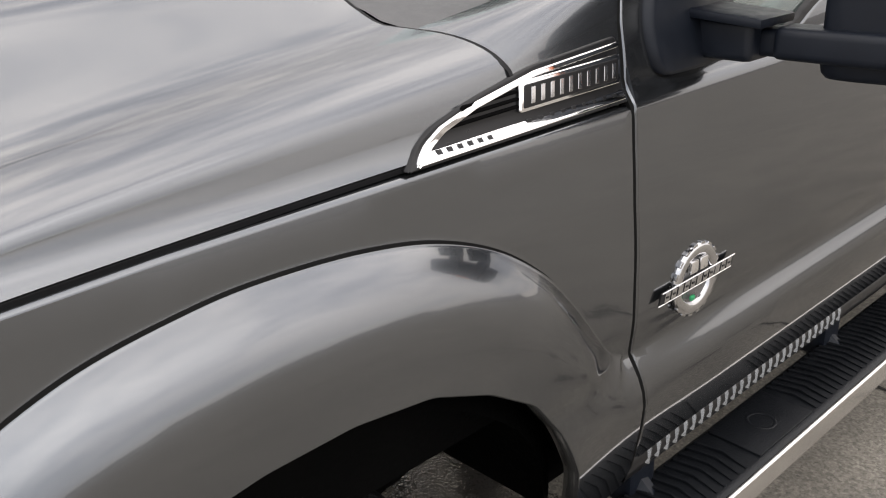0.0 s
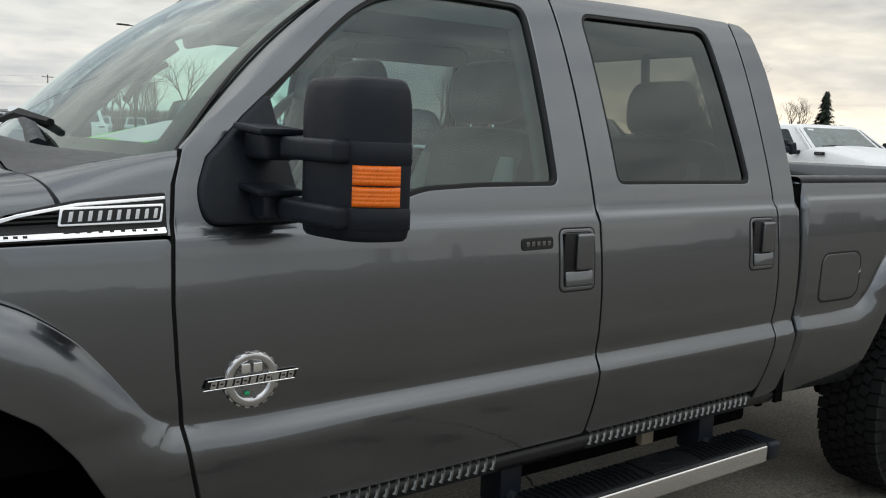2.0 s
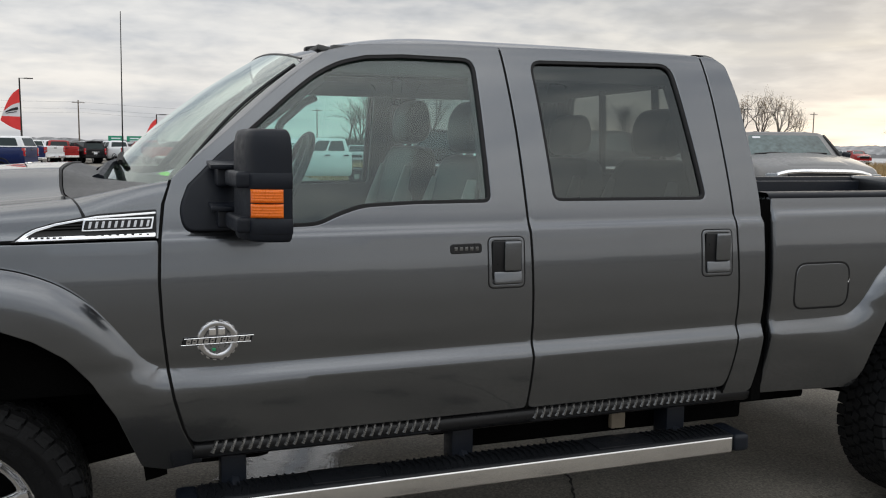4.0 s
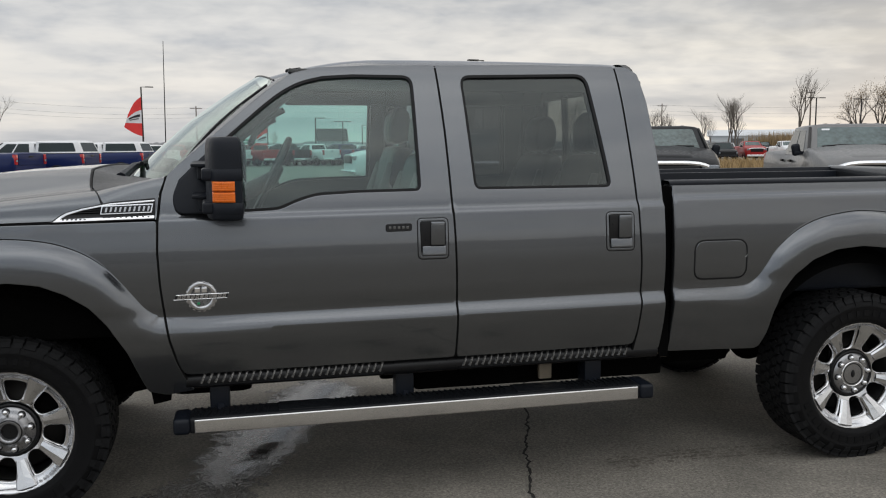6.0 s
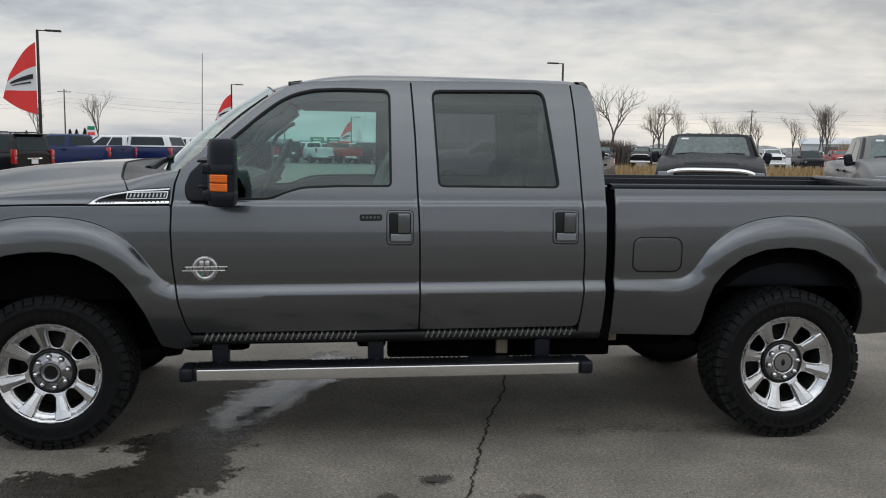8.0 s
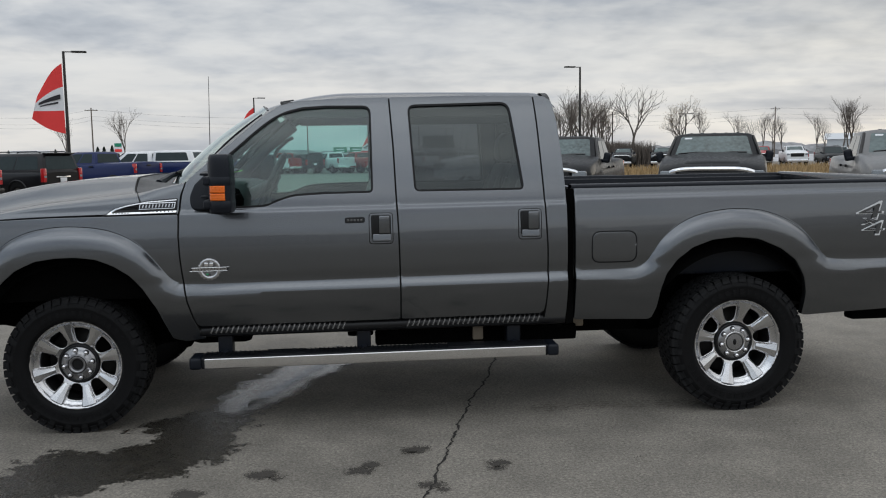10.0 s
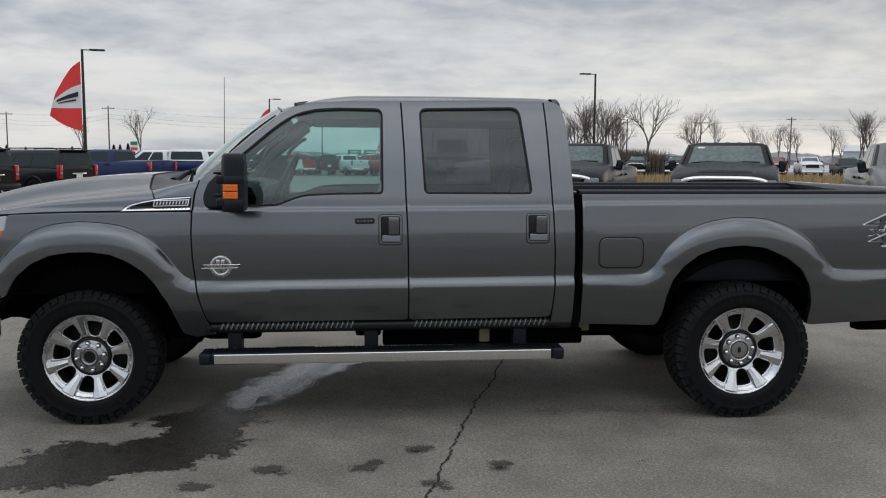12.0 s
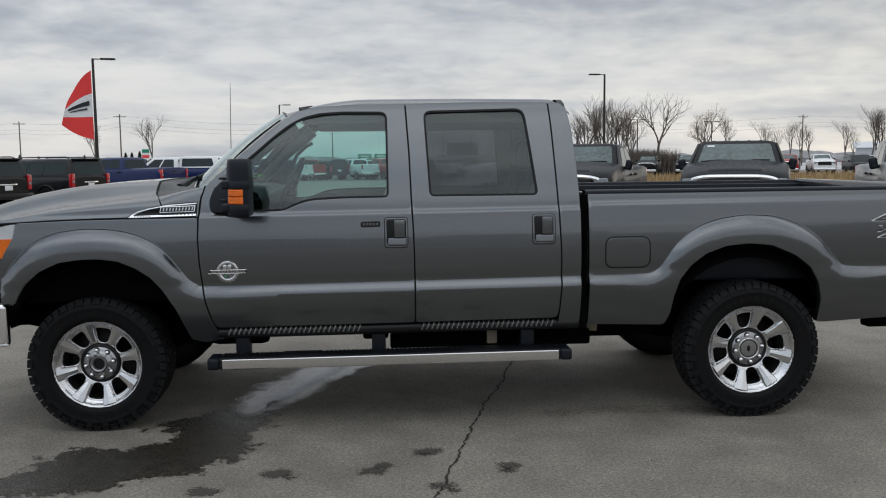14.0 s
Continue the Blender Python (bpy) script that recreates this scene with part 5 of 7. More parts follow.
# ---- rocker, step pads and side step ----
for sgn in (-1, 1):
    prof = [(0.80, 0.548), (0.893, 0.550), (0.916, 0.562), (0.925, 0.588), (0.919, 0.608), (0.89, 0.622), (0.80, 0.625)]
    rows = [[(x, sgn * y, z + dz) for y, z in prof] for x, dz in ((0.70, 0.0), (1.2, 0.003), (2.0, 0.008), (2.89, 0.012))]
    v, f = loft(rows)
    rocker = part_mesh("rocker_panel", v, f, SATIN_BLACK, truck, "dark rocker panel below the doors")
    if sgn < 0:
        for a, b, n in ((0.752, 1.555, 27), (1.912, 2.735, 27)):
            v, f = loft([[(x, -(y - 0.012), z - 0.007 + 0.008 * (x - 0.7) / 1.5) for y, z in ((0.912, 0.622), (0.925, 0.617), (0.932, 0.607), (0.934, 0.594), (0.930, 0.572))] for x in np.linspace(a, b, 12)])
            pad = part_mesh("step_pad", v, f, PAD, truck, "black ribbed sill pad")
            for i in range(n):
                x = a + 0.015 + (b - a - 0.03) * i / (n - 1)
                dz = -0.011 + 0.008 * (x - 0.7) / 1.5
                pts = [(x + 0.020, -0.8950, 0.634 + dz), (x + 0.011, -0.9110, 0.625 + dz), (x + 0.004, -0.9205, 0.611 + dz), (x - 0.005, -0.9230, 0.588 + dz)]
                part("rib", tube(pts, 0.0066, 5), RIB, pad)
    bar = part("side_step", box((1.74, sgn * 0.925, 0.420), (2.06, 0.155, 0.070), 0.016, Matrix.Rotation(radians(-0.3), 4, "Y"), 3), PAD, truck, "black running board with a polished edge")
    if sgn < 0:
        part("step_trim", box((1.742, -1.002, 0.418), (2.02, 0.016, 0.062), 0.0075, Matrix.Rotation(radians(-0.3), 4, "Y") @ Matrix.Rotation(radians(1), 4, "X"), 4), STEEL, bar, "polished stainless edge strip")
        for x in (0.680, 2.797):
            part("end_cap", box((x, -0.93, 0.420 + 0.0052 * (x - 1.74)), (0.07, 0.164, 0.070), 0.018, seg=3), BLACK_PLASTIC, bar, "black end cap")
        for a, b in ((0.73, 1.06), (1.34, 2.14), (2.42, 2.76)):
            k = int((b - a) / 0.026)
            for i in range(k):
                x = a + (b - a) * i / k
                part("tread_rib", tube([(x, -0.862, 0.458 + 0.0052 * (x - 1.74)), (x + 0.012, -0.925, 0.459 + 0.0052 * (x - 1.74)), (x, -0.985, 0.455 + 0.0052 * (x - 1.74))], 0.0042, 4), PAD, bar)
        for xc in (1.20, 2.28):
            part("tread_plate", box((xc, -0.925, 0.4575 + 0.0052 * (xc - 1.74)), (0.23, 0.125, 0.006), 0.002), PAD, bar)
            v, f = revolve([(0.026, 0.461 + 0.0052 * (xc - 1.74)), (0.030, 0.463 + 0.0052 * (xc - 1.74)), (0.034, 0.461 + 0.0052 * (xc - 1.74))], (xc, -0.925, 0.0), 24, "z")
            put("tread_ring", mesh("tread_ring", v, f), PAD, bar)
        for x in (0.835, 1.66, 2.58):
            part("step_bracket", box((x, -0.82, 0.50), (0.085, 0.10, 0.16), 0.012), BLACK_PLASTIC, bar)
            part("bracket_arm", tube([(x, -0.60, 0.60), (x, -0.78, 0.52), (x, -0.90, 0.42)], 0.024, 6), BLACK_PLASTIC, bar)

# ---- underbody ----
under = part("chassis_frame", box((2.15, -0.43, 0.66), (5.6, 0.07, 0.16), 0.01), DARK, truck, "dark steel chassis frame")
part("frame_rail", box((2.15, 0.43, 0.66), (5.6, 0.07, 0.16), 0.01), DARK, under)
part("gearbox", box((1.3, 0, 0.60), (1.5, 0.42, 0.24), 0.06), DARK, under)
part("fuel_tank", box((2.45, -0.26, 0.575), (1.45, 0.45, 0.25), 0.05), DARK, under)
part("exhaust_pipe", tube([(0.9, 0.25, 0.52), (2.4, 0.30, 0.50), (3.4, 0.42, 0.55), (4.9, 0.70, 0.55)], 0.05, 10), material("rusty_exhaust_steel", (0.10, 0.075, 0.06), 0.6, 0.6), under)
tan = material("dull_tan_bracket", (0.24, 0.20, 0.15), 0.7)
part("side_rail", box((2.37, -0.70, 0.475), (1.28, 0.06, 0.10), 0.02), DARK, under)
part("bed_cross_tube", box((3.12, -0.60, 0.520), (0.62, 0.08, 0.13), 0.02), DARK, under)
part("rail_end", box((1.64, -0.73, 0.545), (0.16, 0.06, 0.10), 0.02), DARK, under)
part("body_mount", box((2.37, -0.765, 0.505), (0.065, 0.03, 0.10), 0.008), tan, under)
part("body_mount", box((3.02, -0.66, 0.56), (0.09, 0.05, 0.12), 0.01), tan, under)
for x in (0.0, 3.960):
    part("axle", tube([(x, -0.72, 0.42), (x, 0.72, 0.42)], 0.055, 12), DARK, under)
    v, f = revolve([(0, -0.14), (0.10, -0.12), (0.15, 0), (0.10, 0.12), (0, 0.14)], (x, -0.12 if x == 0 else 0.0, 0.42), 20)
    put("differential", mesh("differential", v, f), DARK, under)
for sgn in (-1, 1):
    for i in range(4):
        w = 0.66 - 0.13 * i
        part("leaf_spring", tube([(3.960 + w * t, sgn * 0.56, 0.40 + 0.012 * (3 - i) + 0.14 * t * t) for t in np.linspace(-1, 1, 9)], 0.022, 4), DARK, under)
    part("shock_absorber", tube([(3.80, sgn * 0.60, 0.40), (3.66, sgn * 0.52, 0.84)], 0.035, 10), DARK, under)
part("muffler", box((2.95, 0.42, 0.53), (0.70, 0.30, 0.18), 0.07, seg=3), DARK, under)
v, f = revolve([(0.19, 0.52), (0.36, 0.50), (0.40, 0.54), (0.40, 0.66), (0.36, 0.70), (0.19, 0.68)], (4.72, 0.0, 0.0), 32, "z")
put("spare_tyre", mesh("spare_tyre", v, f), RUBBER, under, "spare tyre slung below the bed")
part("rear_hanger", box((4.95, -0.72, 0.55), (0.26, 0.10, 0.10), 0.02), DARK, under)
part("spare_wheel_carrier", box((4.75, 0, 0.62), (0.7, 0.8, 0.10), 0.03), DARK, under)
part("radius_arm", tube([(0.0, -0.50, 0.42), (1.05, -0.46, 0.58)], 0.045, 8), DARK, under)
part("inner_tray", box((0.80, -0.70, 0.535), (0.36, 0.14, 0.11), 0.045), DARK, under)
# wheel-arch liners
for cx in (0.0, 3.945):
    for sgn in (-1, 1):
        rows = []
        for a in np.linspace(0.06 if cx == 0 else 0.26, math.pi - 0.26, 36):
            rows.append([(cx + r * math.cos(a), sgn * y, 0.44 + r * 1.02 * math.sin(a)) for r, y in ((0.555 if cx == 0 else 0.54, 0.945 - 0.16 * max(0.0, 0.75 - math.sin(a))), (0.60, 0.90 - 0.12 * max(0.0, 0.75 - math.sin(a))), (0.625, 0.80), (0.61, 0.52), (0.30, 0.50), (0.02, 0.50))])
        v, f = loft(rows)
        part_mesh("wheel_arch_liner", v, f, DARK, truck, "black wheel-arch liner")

# ---- front end ----
for sgn in (-1, 1):
    pts = [(-0.60, 1.235), (-0.47, 1.258), (-0.432, 1.262), (-0.448, 1.18), (-0.508, 1.078), (-0.60, 1.05)]
    v, f, n = sheet(rounded(pts, 0.012, 3), [], lambda a, b: 0.955 - 0.25 * np.clip(-0.46 - a, 0, 1), on_side(sgn), 0.02, 0.006, 0.05)
    lamp = put("headlight", mesh("headlight", v, f, True, n), CLEAR_LENS, truck, "clear headlight with an amber corner")
    pts = [(-0.560, 1.172), (-0.446, 1.176), (-0.462, 1.13), (-0.512, 1.066), (-0.575, 1.05)]
    v, f, n = sheet(rounded(pts, 0.008, 3), [], lambda a, b: 0.962 - 0.25 * np.clip(-0.46 - a, 0, 1), on_side(sgn), 0.02, 0.003, 0.02)
    put("corner_lens", mesh("corner_lens", v, f, True, n), AMBER, lamp, "amber corner lens")
part("front_clip", box((-0.70, 0, 1.02), (0.50, 1.72, 0.46), 0.10, seg=4), PAINT, truck)
grille = part("grille", box((-0.96, 0, 1.02), (0.06, 1.25, 0.40), 0.03, seg=3), CHROME, truck, "chrome front grille")
for z in (0.92, 1.02, 1.12):
    part("grille_bar", box((-0.985, 0, z), (0.04, 1.1, 0.05), 0.012), CHROME, grille)
bumper = []
for y in np.linspace(-0.99, 0.99, 25):
    bx = -1.02 + 0.42 * (abs(y) / 0.99) ** 6
    bumper.append([(bx + a, y, z) for a, z in ((0.06, 0.80), (0.0, 0.78), (-0.03, 0.70), (-0.02, 0.60), (0.05, 0.55), (0.12, 0.56))])
v, f = loft(bumper)
part_mesh("front_bumper", v, f, CHROME, truck, "chrome front bumper")
for sgn in (-1, 1):
    part("bumper_end", box((-0.612, sgn * 0.945, 0.67), (0.22, 0.07, 0.26), 0.03, seg=3), CHROME, truck)

# ---- wheels ----


BARREL, DISC = material("dull_rim_barrel", (0.10, 0.10, 0.10), 0.4, 0.8), material("dull_brake_steel", (0.035, 0.033, 0.031), 0.6, 0.6)
HUB_METAL = material("machined_hub_steel", (0.36, 0.36, 0.37), 0.30, 1.0, spread=0.06, scale=30, rough_spread=0.05)
TREAD = material("dusty_tread_rubber", (0.0088, 0.0090, 0.0098), 0.75, spread=0.4, scale=16, bump=0.3, bump_scale=150, spec=0.2)


def wheel(x, sgn, front):
    c = (x, 0.0, 0.42)
    hub = thing_part("wheel", truck)
    if front:
        hub.location, hub.scale = (-0.026, -sgn * 0.055, 0), (0.965, 0.965, 0.965)
    prof = [(0.262, 0.74), (0.280, 0.735), (0.33, 0.726), (0.385, 0.730), (0.406, 0.748), (0.4125, 0.79), (0.4135, 0.865), (0.4125, 0.94), (0.406, 0.978), (0.392, 0.994), (0.368, 1.003),
            (0.362, 1.006), (0.356, 1.006), (0.350, 1.003), (0.325, 1.005), (0.298, 0.999), (0.290, 0.998), (0.284, 0.990), (0.272, 0.982), (0.262, 0.95)]
    v, f = revolve([(r, sgn * y) for r, y in prof], c, 96)
    tyre = put("tyre", mesh("tyre", v, f), RUBBER, hub, "black all-terrain tyre")
    # tread: staggered middle blocks, shoulder blocks and lugs that run down onto the sidewall
    bm = bmesh.new()
    n = 48
    for k in range(n):
        for row, (y, w, r, ph) in enumerate(((0.756, 0.046, 0.4135, 0.0), (0.802, 0.040, 0.4155, 0.5), (0.8425, 0.034, 0.416, 0.1), (0.8825, 0.034, 0.416, 0.6), (0.923, 0.040, 0.4155, 0.2), (0.969, 0.046, 0.4135, 0.7))):
            a = 2 * math.pi * (k + ph) / n
            inner = 0 < row < 5
            m = Matrix.Translation((x + r * math.cos(a), sgn * y, 0.42 + r * math.sin(a))) @ Matrix.Rotation(-a + math.pi / 2, 4, "Y") @ Matrix.Rotation((0.38 if inner else 0.10) * (1 if row % 2 else -1), 4, "Z")
            add_box(bm, (0, 0, 0), (0.039 if inner else 0.043 + 0.004 * (k % 2), w, 0.015), 0.0, m)
        for j, (r, y, hgt, thick) in enumerate(((0.396, 0.990, 0.030, 0.012), (0.374, 1.000, 0.022, 0.009))):
            if j == 1 and k % 2:
                continue
            a = 2 * math.pi * (k + 0.7 + 0.06 * j) / n
            m = Matrix.Translation((x + r * math.cos(a), sgn * y, 0.42 + r * math.sin(a))) @ Matrix.Rotation(-a + math.pi / 2, 4, "Y") @ Matrix.Rotation(sgn * (0.5 if j == 0 else 0.2), 4, "X")
            add_box(bm, (0, 0, 0), ((0.040 + 0.004 * (k % 2)) if j == 0 else 0.032, thick, hgt), 0.0, m)
    part("tread", bm, TREAD, hub, "dusty tread blocks", smooth=False)
    # raised marks round the sidewall
    for k in range(44):
        if k % 22 > 13:
            continue
        a = 2 * math.pi * k / 44 + 0.4
        m = Matrix.Translation((x + 0.325 * math.cos(a), sgn * 1.0055, 0.42 + 0.325 * math.sin(a))) @ Matrix.Rotation(-a + math.pi / 2, 4, "Y")
        part("sidewall_mark", add_box(bmesh.new(), (0, 0, 0), ((0.026, 0.018)[k % 2], 0.0025, 0.030), 0.0, m), RUBBER, hub, smooth=False)
    # rim face: eight windows between broad spokes whose outer ends stand proud like wedges
    ph = 0.24 if front else 0.57
    holes = []
    for k in range(8):
        a0 = 2 * math.pi * (k + 0.5) / 8 + ph
        pts = []
        for r, da in ((0.129, 0.05), (0.134, 0.14), (0.148, 0.205), (0.172, 0.225), (0.205, 0.225), (0.224, 0.205), (0.229, 0.10), (0.229, -0.10), (0.224, -0.205), (0.205, -0.225), (0.172, -0.225), (0.148, -0.205), (0.134, -0.14), (0.129, -0.05)):
            pts.append((x + r * math.cos(a0 + da), 0.42 + r * math.sin(a0 + da)))
        holes.append([tuple(q) for q in smooth_line(pts, 3, True)])

    def face(u, w):
        return np.interp(np.hypot(u - x, w - 0.42), [0, 0.07, 0.112, 0.125, 0.15, 0.20, 0.238, 0.252, 0.262, 0.272, 0.282], [0.925, 0.925, 0.914, 0.922, 0.930, 0.942, 0.950, 0.962, 0.976, 0.984, 0.978])

    circle = [(x + 0.281 * math.cos(a), 0.42 + 0.281 * math.sin(a)) for a in np.linspace(0, 2 * math.pi, 97)[:-1]]
    v, f, nn = sheet(circle, holes, face, on_side(sgn), 0.009, 0.004, 0.035)
    rim = put("rim", mesh("rim", v, f, True, nn), ALLOY, hub, "polished eight-spoke alloy rim")
    # the wedges: flat-topped, chamfered, rising towards the lip
    for k in range(8):
        a = 2 * math.pi * k / 8 + ph
        ca, sa = math.cos(a), math.sin(a)
        rings = []
        for r, half, y in ((0.140, 0.0235, 0.938), (0.205, 0.0325, 0.962), (0.228, 0.0405, 0.970), (0.256, 0.0440, 0.980)):
            rings.append([(x + r * ca - q * sa, sgn * h, 0.42 + r * sa + q * ca) for q, h in ((-half, y - 0.05), (-half, y - 0.008), (-half + 0.007, y), (0.0, y + 0.0045), (half - 0.007, y), (half, y - 0.008), (half, y - 0.05))])
        v, f = loft(rings)
        m = len(rings[0])
        f += [tuple(range(m))[::-1], tuple(range(3 * m, 4 * m))]
        bm = bmesh.new()
        vs = [bm.verts.new(q) for q in v]
        for q in f:
            bm.faces.new([vs[i] for i in q])
        bmesh.ops.recalc_face_normals(bm, faces=bm.faces[:])
        part("spoke", bm, ALLOY, rim, smooth=False)
    v, f = revolve([(0.268, sgn * 0.968), (0.245, sgn * 0.94), (0.235, sgn * 0.87), (0.235, sgn * 0.75)], c, 48)
    put("rim_barrel", mesh("rim_barrel", v, f), BARREL, hub)
    v, f = revolve([(0.0, sgn * 0.83), (0.20, sgn * 0.83), (0.215, sgn * 0.80)], c, 40)
    put("brake_disc", mesh("brake_disc", v, f), DISC, hub)
    v, f = revolve([(0.0, sgn * 0.745), (0.20, sgn * 0.745), (0.262, sgn * 0.742)], c, 40)
    put("backing_plate", mesh("backing_plate", v, f), DARK, hub)
    part("brake_caliper", box((x + (0.14 if front else -0.14), sgn * 0.84, 0.50), (0.10, 0.07, 0.18), 0.02), DARK, hub)
    cap = [(0.0, 0.940), (0.06, 0.940), (0.085, 0.936), (0.103, 0.930), (0.108, 0.915)]
    if front:
        cap = [(0.034, 0.90), (0.036, 0.958), (0.046, 0.965), (0.058, 0.960), (0.062, 0.940), (0.085, 0.936), (0.103, 0.930), (0.108, 0.915)]
    v, f = revolve([(r, sgn * y) for r, y in cap], c, 40)
    hc = put("hub_cap", mesh("hub_cap", v, f), HUB_METAL, hub, "grey machined hub face")
    if front:
        v, f = revolve([(0.0, sgn * 0.944), (0.0352, sgn * 0.944)], c, 24)
        put("hub_socket", mesh("hub_socket", v, f), SATIN_BLACK, hub, "dark locking hub centre")
    else:
        v, f = revolve([(0.0, sgn * 0.944), (0.017, sgn * 0.944), (0.020, sgn * 0.941)], (x, 0, 0.42), 24)
        v = [(x + (a - x) * 0.55, b, 0.42 + (cc - 0.42) * 1.0) for a, b, cc in v]
        put("hub_oval", mesh("hub_oval", v, f), SATIN_BLACK, hub, "dark oval mark")
        v, f = revolve([(0.060, sgn * 0.941), (0.063, sgn * 0.947), (0.066, sgn * 0.941)], c, 32)
        put("hub_ring", mesh("hub_ring", v, f), CHROME, hub)
    for r0, r1, y0 in ((0.049, 0.056, 0.9635 if front else 0.9405), (0.104, 0.119, 0.930)):
        v, f = revolve([(r0, sgn * (y0 - 0.004)), (r0 + 0.001, sgn * y0), (r1 - 0.001, sgn * y0), (r1, sgn * (y0 - 0.006))], c, 40)
        put("hub_gap", mesh("hub_gap", v, f), SATIN_BLACK, hub, "dark ring round the hub")
    for k in range(8):
        a = 2 * math.pi * (k + 0.2) / 8
        v, f = revolve([(0.0, sgn * 0.9375), (0.0165, sgn * 0.9375), (0.0175, sgn * 0.934)], (x + 0.085 * math.cos(a), 0, 0.42 + 0.085 * math.sin(a)), 14)
        put("nut_seat", mesh("nut_seat", v, f), SATIN_BLACK, hub)
        v, f = revolve([(0.0, sgn * 0.955), (0.009, sgn * 0.954), (0.0130, sgn * 0.946), (0.0135, sgn * 0.930)], (x + 0.085 * math.cos(a), 0, 0.42 + 0.085 * math.sin(a)), 10)
        put("lug_nut", mesh("lug_nut", v, f), CHROME, hub)


def thing_part(name, parent):
    ob = new(name)
    ob.parent = parent
    return ob


for x in (0.0, 3.960):
    for sgn in (-1, 1):
        wheel(x, sgn, x == 0.0)

# ---- drive badge on the bed side ----


def text_mesh(body, size, name):
    cu = bpy.data.curves.new(name, "FONT")
    cu.body, cu.size, cu.extrude, cu.align_x, cu.align_y = body, size, 0.0015, "CENTER", "CENTER"
    tmp = new(name + "_tmp", cu)
    dg = bpy.context.evaluated_depsgraph_get()
    me = bpy.data.meshes.new_from_object(tmp.evaluated_get(dg))
    bpy.data.objects.remove(tmp)
    bpy.data.curves.remove(cu)
    return me


decal = None
for ch, x, z, size, wide in (("4", 4.797, 1.218, 0.170, 2.3), ("x", 4.792, 1.166, 0.095, 2.2), ("4", 4.818, 1.112, 0.135, 2.4)):
    for k, (grow, mat, lift) in enumerate(((1.0, WHITE_MARK, 0.003), (0.74, PAINT, 0.0055))):
        me = text_mesh(ch, size, "drive_badge")
        s = float(side(np.array(x), np.array(z)))
        for q in me.vertices:
            u, w = q.co.x * wide * (grow if k == 0 else 0.82), q.co.y * grow
            q.co = (x + u + 0.25 * w, -(s + lift + q.co.z), z + w)
        ob = put("drive_badge" if decal is None else "badge_letter", me, mat, truck if decal is None else decal, "white outlined 4x4 lettering" if decal is None else "")
        decal = decal or ob

# ---- marks on the concrete ----


def blotch(name, pts, mat, z, seed, label, category, wobble=0.05, fine=0.04, fade=0.14):
    """A thin film with an uneven edge lying on the ground."""
    p = resample([np.array(q) for q in smooth_line(pts, 6, True)], 0.03)
    if area(p) < 0:
        p = p[::-1]
    n = outward(p)
    off = np.array([wobble * (noise.noise(Vector((q[0] * 5 + seed, q[1] * 5, 0))) + 0.6 * noise.noise(Vector((q[0] * 17 + seed, q[1] * 17, 3)))) for q in p])
    p = p + n * off[:, None]
    v, f, nn = sheet(p, [], lambda a, b: 0 * a + z, lambda u, w, h: (u, w, h), fine, 0.0001, 0.0)
    me = mesh(name, v, f, True, nn)
    soft = me.attributes.new("edge", "FLOAT", "POINT")
    soft.data.foreach_set("value", np.clip(distance(np.array(v)[:, :2], np.vstack([p, p[:1]])) / fade, 0, 1).astype(np.float32))
    return tagged(put(name, me, mat), label, category, kind="structure")


blotch("wet_patch", [(1.62, 0.75), (1.29, -0.04), (1.14, -0.49), (1.02, -0.94), (0.98, -1.44), (0.86, -1.60), (0.73, -1.69), (0.51, -1.83), (0.28, -1.96), (-0.09, -2.02), (-0.55, -2.12),
                     (-0.65, -1.85), (-0.28, -1.58), (-0.25, -1.37), (-0.07, -1.19), (0.40, -1.14), (0.36, -0.98), (0.20, -0.84), (0.35, -0.66), (0.59, -0.50), (0.65, -0.23), (0.75, 0.11), (0.88, 0.39), (1.05, 0.9), (1.4, 1.3)],
       WET, 0.004, 3, "dark wet patch on the concrete beside the front wheel", "wet patch", 0.10, 0.04, 0.16)
blotch("puddle", [(1.72, 0.85), (1.36, 0.10), (1.20, -0.30), (1.06, -0.52), (0.92, -0.72), (0.80, -0.78), (0.66, -0.52), (0.70, -0.16), (0.86, 0.25), (1.06, 0.75), (1.35, 1.15)],
       WATER, 0.007, 9, "thin film of water under the truck catching the sky", "puddle", 0.03, 0.04, 0.16)
blotch("puddle", [(1.58, 0.95), (1.25, 0.16), (1.12, -0.18), (1.02, -0.40), (0.93, -0.58), (0.85, -0.62), (0.84, -0.44), (0.90, -0.22), (1.05, 0.10), (1.30, 0.75), (1.45, 1.05)], POOL, 0.010, 12, "narrow bright trickle of standing water", "puddle", 0.03, 0.02, 0.12)
for i, (x, y, r) in enumerate(((1.14, -1.73, 0.085), (1.21, -1.77, 0.06), (1.62, -1.74, 0.07), (1.68, -1.67, 0.06), (1.94, -1.46, 0.075), (1.90, -1.51, 0.05), (2.34, -1.72, 0.07), (2.32, -1.80, 0.05), (3.10, -1.72, 0.045), (1.98, -1.98, 0.07), (2.03, -2.03, 0.04), (0.80, -1.95, 0.08))):
    blotch("damp_spot", [(x + r * 1.35 * math.cos(a), y + r * 1.05 * math.sin(a)) for a in np.linspace(0, 2 * math.pi, 9)[:-1]], DAMP, 0.002, 20 + i, "small damp spot on the concrete", "damp spot", 0.035, 0.015, 0.07)


